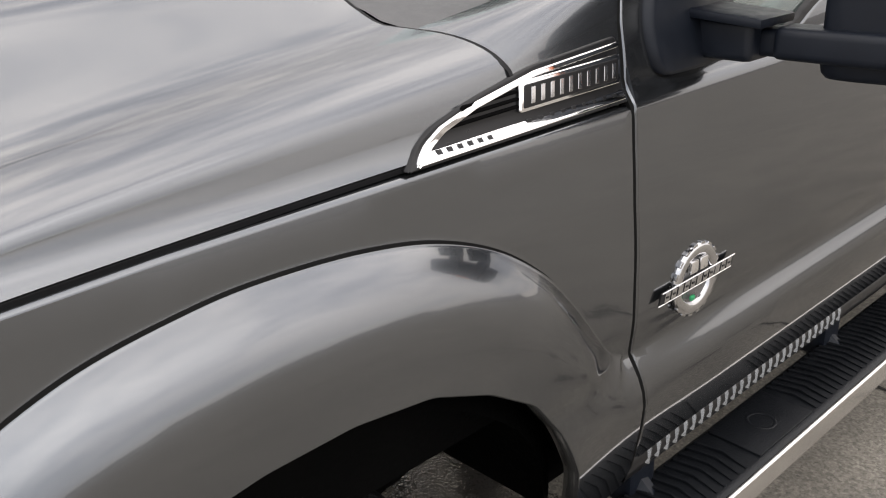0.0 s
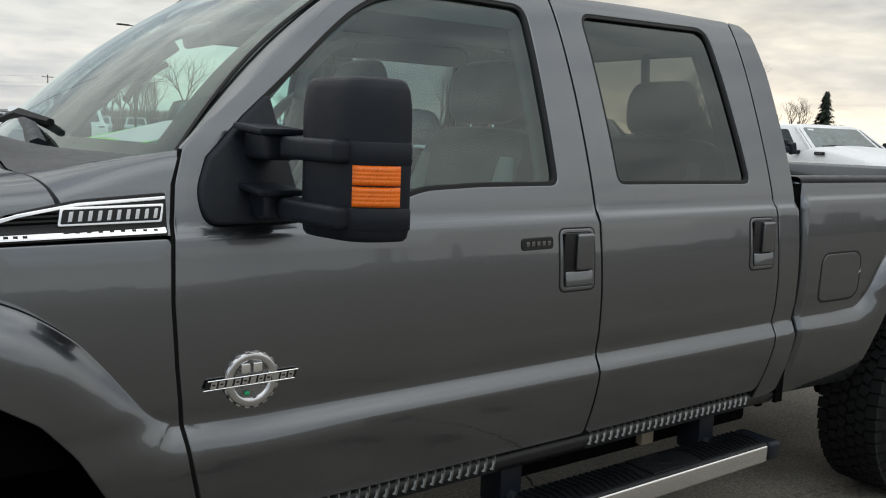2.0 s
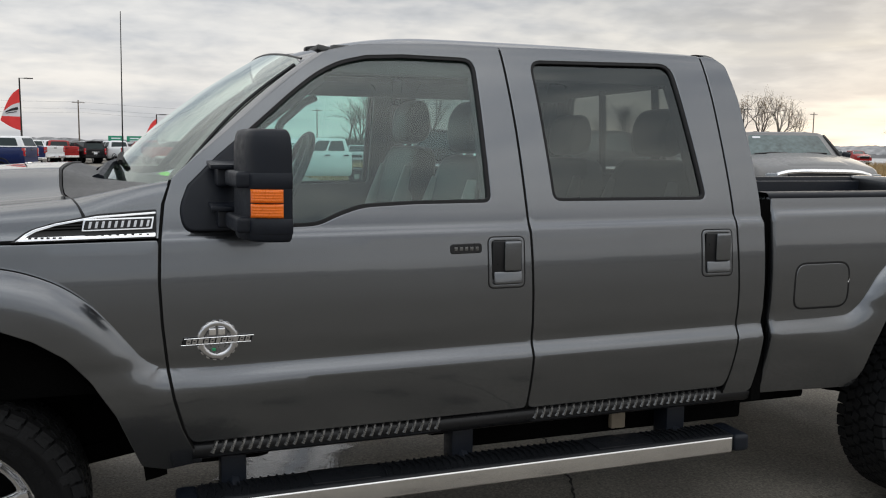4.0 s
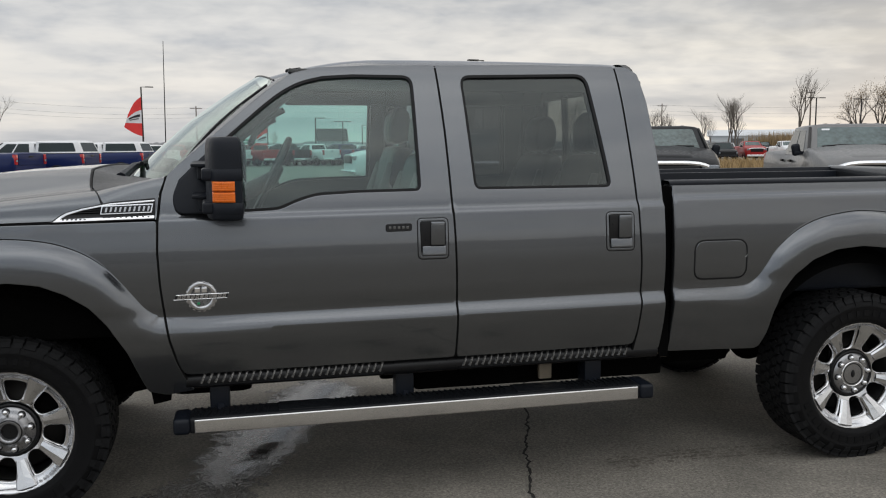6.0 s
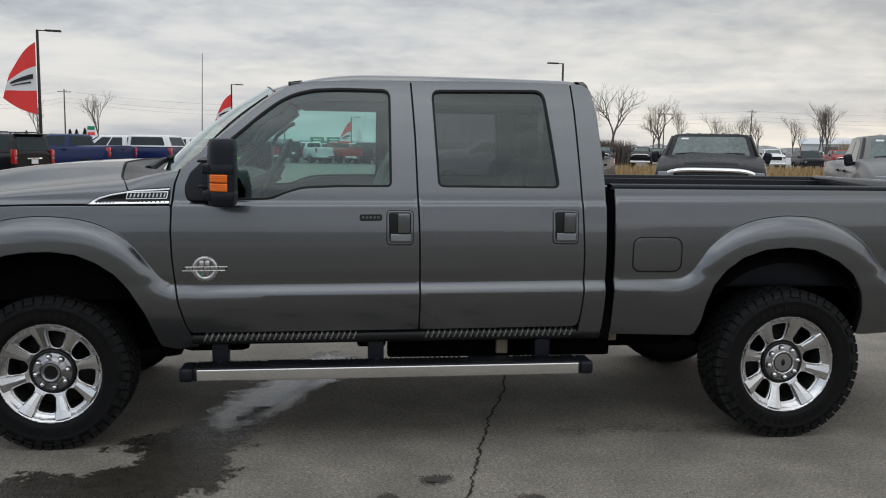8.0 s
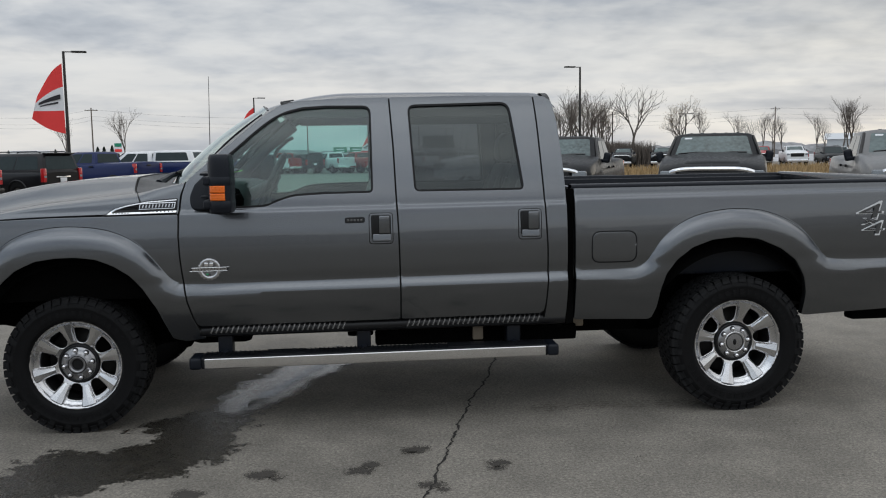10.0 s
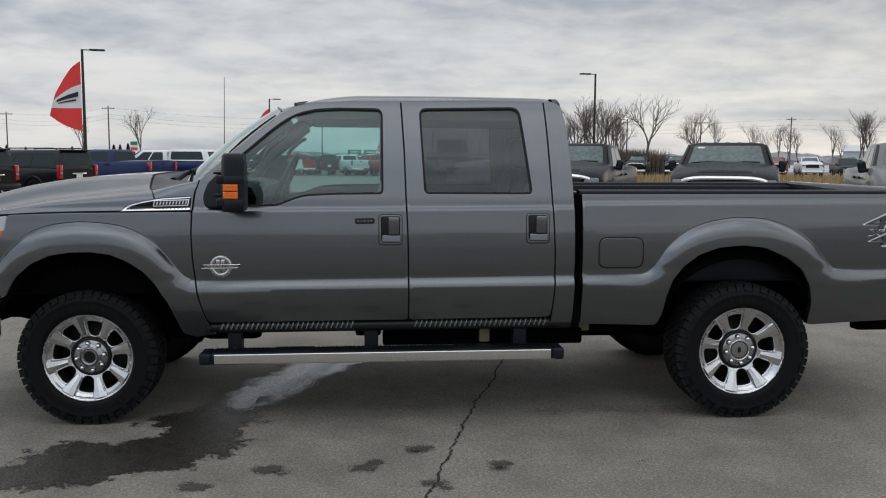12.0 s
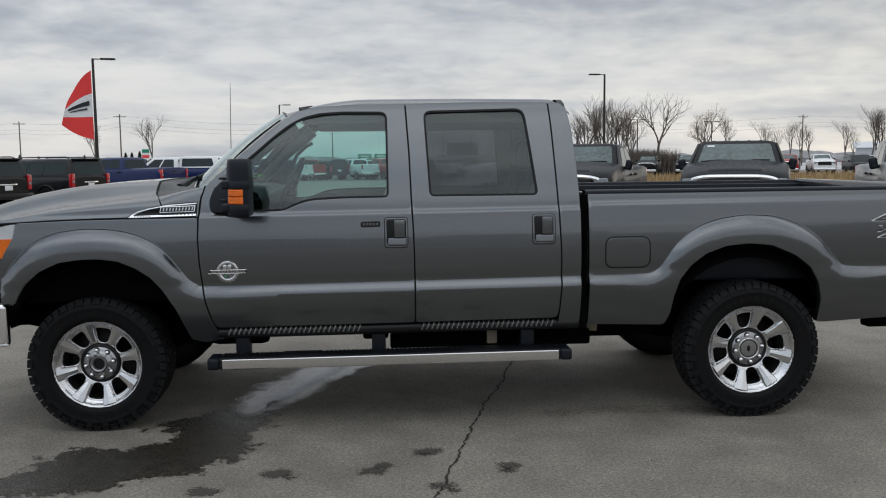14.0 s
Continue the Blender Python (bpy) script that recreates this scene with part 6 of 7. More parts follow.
def tyre_print():
    """Rows of small damp lug prints left by a rolling tyre."""
    r = random.Random(7)
    verts, faces = [], []
    for i in range(46):
        for row in range(4):
            if r.random() < 0.25 + 0.25 * abs(math.sin(i * 0.21)):
                continue
            x, y = 2.72 + i * 0.027 + r.gauss(0, 0.004), -0.86 + 0.0 * i + row * 0.040 + r.gauss(0, 0.004) + 0.03 * math.sin(i * 0.1)
            a, w, h = (0.5 if row % 2 else -0.5) + r.gauss(0, 0.1), r.uniform(0.009, 0.020), r.uniform(0.005, 0.011)
            c, q = math.cos(a), math.sin(a)
            b = len(verts)
            verts += [(x + c * u - q * k, y + q * u + c * k, 0.003) for u, k in ((-w, -h), (w * 0.8, -h * 1.1), (w, h), (-w * 0.7, h * 0.9))]
            faces.append((b, b + 1, b + 2, b + 3))
    me = mesh("tyre_print", verts, faces, False)
    tagged(put("tyre_print", me, TRACK), "damp tyre tread print on the concrete", "tyre print", kind="structure")


tyre_print()


def crack(path, width, seed):
    rnd = random.Random(seed)
    pts = resample([np.array(p) for p in path], 0.025, False)
    rows, drift = [], 0.0
    for i, p in enumerate(pts):
        drift = drift * 0.72 + rnd.uniform(-0.012, 0.012)
        w = width * rnd.uniform(0.45, 1.3)
        rows.append([(p[0] + drift - w, p[1] + rnd.uniform(-0.004, 0.004), 0.0035), (p[0] + drift, p[1], 0.0042), (p[0] + drift + w, p[1], 0.0035)])
    v, f = loft(rows)
    tagged(put("crack", mesh("crack", v, f, False), CRACK), "thin jagged crack across the concrete", "crack", kind="structure")


crack([(3.3, 2.6), (2.95, 1.4), (2.66, 0.47), (2.52, 0.01), (2.33, -0.63), (2.19, -1.17), (2.06, -1.68), (1.93, -2.13), (1.72, -2.7)], 0.0075, 5)

# ---- other vehicles ----


LAMP_GLASS = material("dull_headlamp_glass", (0.22, 0.24, 0.26), 0.25, spread=0.2)


def facet(corners, u0, u1, v0, v1, lift):
    """A slab on a four-cornered face; corners run low-left, low-right, high-right, high-left."""
    a, b, c, d = (np.array(q, float) for q in corners)
    at = lambda u, w: (a * (1 - u) + b * u) * (1 - w) + (d * (1 - u) + c * u) * w  # noqa: E731
    n = np.cross(b - a, d - a)
    n = n / np.linalg.norm(n)
    ring = rounded([(u0, v0), (u1, v0), (u1, v1), (u0, v1)], 0.05 * min(1, (u1 - u0) * 3), 3)
    top = [at(*q) + n * lift for q in ring]
    low = [at(*q) - n * 0.01 for q in ring]
    m = len(ring)
    faces = [tuple(range(m))] + [(i, i + m, (i + 1) % m + m, (i + 1) % m) for i in range(m)]
    return [tuple(q) for q in top + low], faces


def vehicle(name, kind, paint, label, category, group):
    """A parked vehicle with its front at x = 0 and its length along +x."""
    root = thing(name, label, category, group)
    length = {"pickup": 5.95, "cap": 5.95, "chassis": 5.95, "suv": 5.25}[kind]
    pick = kind != "suv"
    hood1, belt, top = (1.52, 1.41, 1.95) if pick else (1.20, 1.22, 1.86)
    stations = ([(0.0, 0.80, 0.62, 1.12), (0.06, 0.92, 0.50, 1.24), (0.35, 0.98, 0.45, 1.36), (0.95, 1.0, 0.45, 1.46), (1.45, 1.0, 0.45, hood1), (1.62, 1.0, 0.45, hood1 + 0.005), (1.90, 1.0, 0.45, belt), (3.72, 1.0, 0.45, belt), (3.76, 1.0, 0.47, belt + 0.02), (5.6, 1.0, 0.55, belt + 0.04), (5.86, 0.98, 0.58, belt + 0.04), (5.90, 0.93, 0.62, belt)]
                if pick else
                [(0.0, 0.75, 0.55, 0.98), (0.06, 0.88, 0.45, 1.06), (0.35, 0.96, 0.40, 1.12), (0.95, 0.99, 0.40, 1.17), (1.35, 0.99, 0.40, hood1), (1.55, 0.99, 0.40, belt), (4.7, 0.99, 0.45, belt), (5.05, 0.97, 0.5, belt), (5.18, 0.90, 0.55, belt - 0.02), (5.20, 0.84, 0.6, belt - 0.08)])
    if kind == "chassis":
        stations = stations[:8] + [(3.78, 0.97, 0.5, belt)]
        part("rear_frame", box((4.85, 0, 0.62), (2.2, 0.95, 0.2), 0.03), SATIN_BLACK, root)
        part("lamp_bar", box((5.86, 0, 0.86), (0.12, 1.9, 0.5), 0.03), SATIN_BLACK, root)
    rows = []
    for x, w, lo, hi in stations:
        half = [(w * 0.88, lo), (w * 0.98, lo + 0.08), (w, lo + (hi - lo) * 0.45), (w * 0.985, lo + (hi - lo) * 0.72), (w * 0.955, hi - 0.05), (w * 0.90, hi - 0.01), (w * 0.60, hi + 0.025), (0.0, hi + 0.035)]
        rows.append([(x, y, z) for y, z in half] + [(x, -y, z) for y, z in half[-2::-1]])
    v, f = loft(rows, False)
    m = len(rows[0])
    f = f + [tuple(range(m)), tuple(range((len(rows) - 1) * m, len(rows) * m))[::-1]]
    body = part_mesh("body", v, f, paint, root)
    # greenhouse
    spans = [(1.52, 3.72, 2.30, 3.58, 0.92, 0.74, belt - 0.02, top)] if pick else [(1.38, 5.18, 2.15, 5.02, 0.94, 0.78, belt - 0.02, top)]
    if kind == "cap":
        spans.append((3.74, 5.90, 3.76, 5.66, 0.95, 0.80, belt + 0.03, top + 0.03))
    for k, (x0, x1, r0, r1, wb, wr, zb, zt) in enumerate(spans):
        rows = []
        for t, bow in ((0.0, 0), (0.5, 0.0), (0.92, 0.0)):
            a, b, w, z = x0 + (r0 - x0) * t, x1 + (r1 - x1) * t, wb + (wr - wb) * t + bow, zb + (zt - zb) * t
            rows.append([(a, -w * 0.92, z), (a + 0.06, -w, z), (b - 0.06, -w, z), (b, -w * 0.92, z), (b, w * 0.92, z), (b - 0.06, w, z), (a + 0.06, w, z), (a, w * 0.92, z)])
        for t, z in ((0.10, zt - 0.01), (0.35, zt + 0.012)):
            rows.append([(p[0] + ((r0 + r1) / 2 - p[0]) * t * 0.5, p[1] * (1 - t), z) for p in rows[2]])
        v, f = loft(rows, True)
        f.append(tuple(range(4 * 8, 5 * 8)))
        part_mesh("cab" if k == 0 else "bed_cap", v, f, P_WHITE if kind == "cap" else paint, root)
        lo, hi = rows[0], rows[2]
        if k == 0:
            lo0, hi0 = lo, hi
        if k == 0:
            v, f = facet([lo[7], lo[0], hi[0], hi[7]], 0.05, 0.95, 0.05, 0.97, 0.008)
            put("windscreen", mesh("windscreen", v, f, False), FAR_SCREEN if pick else CAR_GLASS, root)
        v, f = facet([lo[3], lo[4], hi[4], hi[3]], 0.06, 0.94, 0.12, 0.90, 0.008)
        put("rear_window", mesh("rear_window", v, f, False), CAR_GLASS, root)
        cuts = ((0.16, 0.52), (0.56, 0.93)) if (k == 0 and pick) else (((0.14, 0.37), (0.385, 0.63), (0.645, 0.955)) if k == 0 else ((0.06, 0.90),))
        for u0, u1 in cuts:
            v, f = facet([lo[1], lo[2], hi[2], hi[1]], u0, u1, 0.12, 0.90, 0.006)
            put("side_window", mesh("side_window", v, f, False), CAR_GLASS, root)
            v, f = facet([lo[5], lo[6], hi[6], hi[5]], 1 - u1, 1 - u0, 0.12, 0.90, 0.006)
            put("side_window", mesh("side_window", v, f, False), CAR_GLASS, root)
    for sgn in (-1, 1):
        lamp_z = 0.88 if kind == "chassis" else belt - (0.22 if pick else 0.16)
        tail = part("tail_lamp", box((length - 0.09, sgn * 0.885, lamp_z), (0.16, 0.15, 0.42 if pick else 0.50), 0.03), RED_LENS, root)
        part("reverse_lamp", box((length - 0.012, sgn * 0.88, lamp_z - 0.05), (0.02, 0.10, 0.08), 0.004), LAMP_GLASS, tail)
        part("headlight", box((0.07, sgn * 0.76, hood1 - 0.36), (0.14, 0.28, 0.18), 0.04), LAMP_GLASS, root)
        mir = part("wing_mirror", box((1.95, sgn * 1.04, belt + 0.08), (0.11, 0.15, 0.22 if pick else 0.15), 0.05, Matrix.Rotation(sgn * radians(-12), 4, "X"), 3), BLACK_PLASTIC, root)
        part("mirror_arm", box((1.93, sgn * 0.98, belt + 0.02), (0.08, 0.18, 0.07), 0.02), BLACK_PLASTIC, mir)
        for x in ((1.0, 4.75) if pick and kind != "chassis" else () if pick else (0.95, 4.0)):
            arch = [(x + 0.46 * math.cos(a), sgn * 0.992, 0.42 + 0.46 * math.sin(a)) for a in np.linspace(0.0, math.pi, 13)]
            part("wheel_arch", tube(arch, 0.035, 6), SATIN_BLACK, root)
        if not pick:
            part("roof_bar", tube([(2.4, sgn * 0.66, top + 0.02), (2.5, sgn * 0.66, top + 0.06), (4.7, sgn * 0.66, top + 0.06), (4.85, sgn * 0.66, top + 0.01)], 0.022, 6), SATIN_BLACK, root)
        for x in ((1.0, 4.75) if pick else (0.95, 4.0)):
            v, f = revolve([(0.22, 0.72), (0.34, 0.73), (0.385, 0.76), (0.39, 0.86), (0.385, 0.96), (0.34, 0.99), (0.24, 0.985), (0.22, 0.95), (0.08, 0.96), (0.0, 0.965)], (x, 0, 0.39), 24)
            put("wheel", mesh("wheel", [(a, sgn * b, c) for a, b, c in v], f), RUBBER, root)
            part("rim", tube([(x, sgn * 0.955, 0.39), (x, sgn * 0.975, 0.39)], 0.22, 20), ALLOY, root)
    grille_z = hood1 - 0.42
    part("grille", box((-0.005, 0, grille_z), (0.08, 1.15, 0.30), 0.04, seg=3), SATIN_BLACK, root)
    arc = [(-0.03 + 0.08 * abs(t) ** 4, 0.76 * t, hood1 - 0.235 - 0.085 * abs(t) ** 5) for t in np.linspace(-1, 1, 17)]
    part("grille_arch", tube(arc, 0.038, 8), CHROME if pick else paint, root)
    part("bumper", box((-0.04, 0, 0.58), (0.20, 1.84, 0.22), 0.05, seg=3), CHROME if pick else paint, root)
    part("rear_bumper", box((length + 0.02, 0, 0.60), (0.16, 1.84, 0.20), 0.04), CHROME if pick else paint, root)
    part("number_plate", box((length + (0.105 if pick else -0.02), 0, 0.62 if pick else 0.88), (0.02, 0.31, 0.16), 0.005), FLAG_WHITE, root)
    if pick and kind != "chassis":
        part("tailgate", box((length - 0.06, 0, belt - 0.24), (0.07, 1.52, 0.44), 0.02, seg=3), paint, root)
        part("tailgate_handle", box((length - 0.02, 0, belt - 0.10), (0.02, 0.26, 0.07), 0.008), SATIN_BLACK, root)
    elif not pick:
        part("plate_trim", box((length - 0.03, 0, 0.99), (0.04, 0.70, 0.05), 0.01), CHROME, root)
        part("roof_spoiler", box((5.06, 0, top - 0.01), (0.20, 1.40, 0.05), 0.02), paint, root)
    if pick:
        hx = np.array([st[0] for st in stations])
        hz = np.array([st[3] for st in stations])
        dome = []
        for x in np.linspace(0.22, 1.50, 14):
            z = float(np.interp(x, hx, hz)) + 0.028
            end = min(1.0, (x - 0.22) / 0.12)
            dome.append([(x, y, z - 0.04 + end * (0.068 * (1 - abs(y / 0.62) ** 4) + 0.008 * math.exp(-((abs(y) - 0.44) / 0.07) ** 2))) for y in np.linspace(-0.62, 0.62, 29)])
        v, f = loft(dome)
        part_mesh("hood_dome", v, f, paint, root)
        put("window_sticker", mesh("window_sticker", *facet([lo0[7], lo0[0], hi0[0], hi0[7]], 0.10, 0.20, 0.86, 0.92, 0.012), False), FLAG_WHITE, root)
        for y in (-0.45, -0.23, 0.0, 0.23, 0.45):
            part("clearance_lamp", box((2.42, y, top + 0.005), (0.09, 0.06, 0.03), 0.01), SATIN_BLACK, root)
        for y0, y1 in ((0.66, 0.06), (-0.04, -0.62)):
            part("wiper", tube([(1.60, y0, hood1 + 0.03), (1.66, (y0 + y1) / 2, hood1 + 0.055), (1.69, y1, hood1 + 0.05)], 0.016, 5), SATIN_BLACK, root)
        for sgn in (-1, 1):
            for x in (2.72, 3.52):
                part("door_handle", box((x, sgn * 1.0, belt - 0.13), (0.22, 0.04, 0.05), 0.012), SATIN_BLACK, root)
            part("pillar_trim", tube([(1.56, sgn * 0.905, belt + 0.02), (2.26, sgn * 0.745, top - 0.06)], 0.030, 6), paint if kind == "chassis" else SATIN_BLACK, root)
            if kind == "chassis":
                part("window_edge", tube([(1.60, sgn * 0.86, belt + 0.04), (2.27, sgn * 0.705, top - 0.055)], 0.018, 6), SATIN_BLACK, root)
                vent = part("hood_badge", box((1.30, sgn * 0.985, hood1 - 0.10), (0.24, 0.03, 0.06), 0.008), SATIN_BLACK, root, "dark badge plate")
                for k in range(4):
                    part("badge_stroke", box((1.23 + 0.046 * k, sgn * 1.002, hood1 - 0.10), (0.026, 0.004, 0.028), 0.0), ALLOY, vent)
                head = part("tow_mirror", box((1.98, sgn * 1.20, belt + 0.06), (0.13, 0.36, 0.13), 0.045, seg=3), BLACK_PLASTIC, root, "black towing mirror")
                part("mirror_head", box((2.00, sgn * 1.24, belt + 0.17), (0.09, 0.24, 0.16), 0.035, seg=3), BLACK_PLASTIC, head)
    return root


def park(x, y, way, rear=False, length=5.95):
    """The pose of a vehicle whose rearward axis points along the heading way (degrees from +x), by its front or its rear."""
    c, s = math.cos(radians(way)), math.sin(radians(way))
    if rear:
        x, y = x - c * length, y - s * length
    return pose(x, y, 0, 0, 0, way)


FACING = 66.5
near_row = "pickups parked behind the truck"
dark_pickup = vehicle("parked_pickup", "pickup", P_DARK, "charcoal pickup truck parked facing the camera", "pickup truck", near_row)
dark_pickup.matrix_basis = park(7.9, 9.0, FACING)
copy_thing(dark_pickup, park(5.15, 10.75, FACING))
pale_pickup = vehicle("parked_pickup", "pickup", P_PALE, "mid grey pickup truck parked facing the camera", "pickup truck", near_row)
pale_pickup.matrix_basis = park(10.95, 7.33, FACING)
white_pickup = vehicle("parked_pickup", "chassis", P_WHITE, "white crew cab chassis truck parked in a row", "pickup truck", near_row)
white_pickup.matrix_basis = park(15.12, 4.44, 72)
left_row = "vehicles parked in the far row"
AWAY, ROW_WAY = -45, -25
black_suv = vehicle("parked_suv", "suv", P_BLACK, "black full-size suv parked with its rear turned outward", "suv", left_row)
black_suv.matrix_basis = park(-9.3, 27.2, ROW_WAY, True, 5.25)
copy_thing(black_suv, park(-10.8, 23.6, ROW_WAY, True, 5.25))
copy_thing(black_suv, park(-12.3, 20.0, ROW_WAY, True, 5.25))
blue_pickup = vehicle("parked_pickup", "pickup", P_BLUE, "blue pickup truck parked with its tailgate turned outward", "pickup truck", left_row)
blue_pickup.matrix_basis = park(-8.0, 34.7, ROW_WAY, True)
cap_pickup = vehicle("parked_pickup", "cap", P_BLUE, "blue pickup truck with a white bed cap", "pickup truck", left_row)
cap_pickup.matrix_basis = park(-6.0, 37.2, -14, True)
copy_thing(cap_pickup, park(-4.4, 45.0, -14, True))
silver_suv = vehicle("parked_suv", "suv", P_SILVER, "silver suv parked with its rear turned outward", "suv", left_row)
silver_suv.matrix_basis = park(26.0, 84.0, AWAY, True, 5.25)
white_far = vehicle("parked_pickup", "pickup", P_WHITE, "white pickup truck parked with its tailgate turned outward", "pickup truck", left_row)
white_far.matrix_basis = park(-5.6, 74.0, AWAY, True)
red_pickup = vehicle("parked_pickup", "pickup", P_RED, "dark red pickup truck parked with its tailgate turned outward", "pickup truck", left_row)
red_pickup.matrix_basis = park(-4.4, 87.0, AWAY, True)
copy_thing(white_far, park(-6.6, 84.0, AWAY, True))
copy_thing(blue_pickup, park(-6.0, 62.0, AWAY, True))
rnd = random.Random(4)
for i in range(9):
    src = (white_far, red_pickup, dark_pickup, white_far, silver_suv, blue_pickup, black_suv, white_far, red_pickup)[i]
    copy_thing(src, park(-1.8 + i * 2.5, 90.0 + i * 1.2, AWAY, True))
for i in range(8):
    src = (white_far, black_suv, white_far, red_pickup, dark_pickup, white_far, blue_pickup, silver_suv)[i]
    copy_thing(src, park(-4.9 + i * 2.6, 75.5 - i * 0.4, -62, True))
for i in range(12):
    src = (white_far, dark_pickup, silver_suv, white_far, red_pickup, black_suv)[rnd.randrange(6)]
    copy_thing(src, park(-24 + i * 3.2, 68 + i * 1.2 + rnd.uniform(-0.3, 0.3), -70, True))
# far lot to the right of the dry grass
for i in range(16):
    src = (white_far, red_pickup, silver_suv, white_far, dark_pickup, black_suv)[rnd.randrange(6)]
    copy_thing(src, park(20 + i * 3.1 + rnd.uniform(-0.3, 0.3), 76 - i * 0.8 + rnd.uniform(-0.5, 0.5), 70 + rnd.uniform(-4, 4)))
for i in range(14):
    src = (white_far, red_pickup, silver_suv, dark_pickup, black_suv)[rnd.randrange(5)]
    copy_thing(src, park(30 + i * 4.4, 95 - i * 1.0, 70 + rnd.uniform(-6, 6)))
# one white pickup seen through the cab's windows
copy_thing(white_pickup, park(4.9, 31.0, 8))

# ---- poles, flags, wires ----


def street_light(x, y, height, arm_way, double=False, flag=False, group="lot lights"):
    ob = thing("street_lamp", "dark bronze parking lot light on a square pole" + (" with a flag" if flag else ""), "street lamp", group)
    part("pole", tube([(x, y, 0.0), (x, y, height)], [0.11, 0.075], 8), POLE, ob)
    part("base", tube([(x, y, 0.0), (x, y, 0.7)], 0.26, 12), SHED_WALL, ob)
    c, s = math.cos(radians(arm_way)), math.sin(radians(arm_way))
    for k in (1, -1) if double else (1,):
        part("arm", box((x + k * c * 0.35, y + k * s * 0.35, height - 0.03), (0.7, 0.06, 0.06), 0.01, Matrix.Rotation(radians(arm_way), 4, "Z")), POLE, ob)
        part("lamp_head", box((x + k * c * 0.85, y + k * s * 0.85, height - 0.02), (0.85, 0.34, 0.10), 0.03, Matrix.Rotation(radians(arm_way), 4, "Z"), 3), POLE, ob)
    return ob


def flag(x, y, top, way, size=(1.6, 3.6), droop=0.55, seed=1):
    """A hanging banner in three bands: red, white, red; the middle one carries plain dark bars."""
    ob = thing("flag", "red and white banner hanging from the lot light", "flag", "banners on the lot lights")
    c, s = math.cos(radians(way)), math.sin(radians(way))
    w, h = size

    def at(u, t):
        fold = 0.16 * math.sin(u * 6 + t * 3 + seed) * u
        z = top - droop * h * 0.75 * u - t * h * (1 - 0.68 * u) + math.sin(math.pi * u) * (0.30 * (1 - t) - 0.16 * t)
        q = w * u * (0.80 + 0.22 * t)
        return (x + c * q - s * fold, y + s * q + c * fold, z)
    for nm, mat, t0, t1 in (("red_band", FLAG_RED, 0.0, 0.33), ("white_band", FLAG_WHITE, 0.33, 0.67), ("red_band", FLAG_RED, 0.67, 1.0)):
        v, f = loft([[at(u, t) for u in np.linspace(0, 1, 13)] for t in np.linspace(t0, t1, 9)])
        put(nm, mesh(nm, v, f), mat, ob)
    for t0, t1, u0, u1 in ((0.43, 0.50, 0.10, 0.85), (0.535, 0.56, 0.18, 0.78)):
        v, f = loft([[(p[0], p[1] - 0.05, p[2]) for p in (at(u, t) for u in np.linspace(u0, u1, 9))] for t in (t0, t1)])
        put("print_bar", mesh("print_bar", v, f), FLAG_INK, ob)


street_light(-15.65, 47.6, 7.95, 10)
flag(-15.75, 47.5, 7.25, 192, (1.75, 4.1), 0.62, 1)
street_light(-10.4, 95.0, 8.3, 10)
flag(-10.45, 94.9, 7.2, 200, (1.8, 4.2), 0.6, 2)
street_light(3.3, 118.0, 5.7, 10)
flag(3.25, 117.9, 5.1, 200, (1.8, 4.2), 0.6, 3)
street_light(18.78, 61.3, 8.25, 188)
street_light(38.0, 118.0, 7.4, 5, True)
street_light(52.0, 126.0, 7.4, 5, True)
street_light(9.3, 110.0, 5.5, 12)
street_light(14.4, 125.0, 5.5, 12, True)
street_light(20.4, 150.0, 5.6, 12)
street_light(70.0, 92.0, 7.4, 5, True)
street_light(78.0, 94.0, 7.4, 5, True)


def utility_pole(x, y, h, way=0):
    ob = thing("utility_pole", "weathered wooden utility pole with a crossarm", "utility pole", "utility poles")
    part("pole", tube([(x, y, 0), (x, y, h)], [0.16, 0.11], 8), WOOD_POLE, ob)
    part("crossarm", box((x, y, h - 0.5), (2.4, 0.12, 0.12), 0.01, Matrix.Rotation(radians(way), 4, "Z")), WOOD_POLE, ob)
    for d in (-1.0, -0.4, 0.4, 1.0):
        part("insulator", box((x + d * math.cos(radians(way)), y + d * math.sin(radians(way)), h - 0.36), (0.09, 0.09, 0.16), 0.02), SHED_WALL, ob)


line = [(-118, 175, 10.5), (-74, 180, 10.8), (-50, 168, 11.5), (-10, 186, 10.5), (40, 195, 10.5), (92, 178, 11.0), (150, 160, 11.0)]
for x, y, h in line:
    utility_pole(x, y, h, 8)
for k, dz in enumerate((-0.3, -1.6, -2.4)):
    bm = bmesh.new()
    for (x0, y0, h0), (x1, y1, h1) in zip(line, line[1:]):
        add_tube(bm, [(x0 + (x1 - x0) * t, y0 + (y1 - y0) * t, h0 + (h1 - h0) * t + dz - 1.4 * 4 * t * (1 - t) * 0.6) for t in np.linspace(0, 1, 9)], 0.015, 3, False)
    tagged(part("overhead_wire", bm, POLE), "sagging overhead wire between the poles", "overhead wire", "overhead wires")
utility_pole(96.0, 130.0, 11.0, 20)

# ---- trees ----


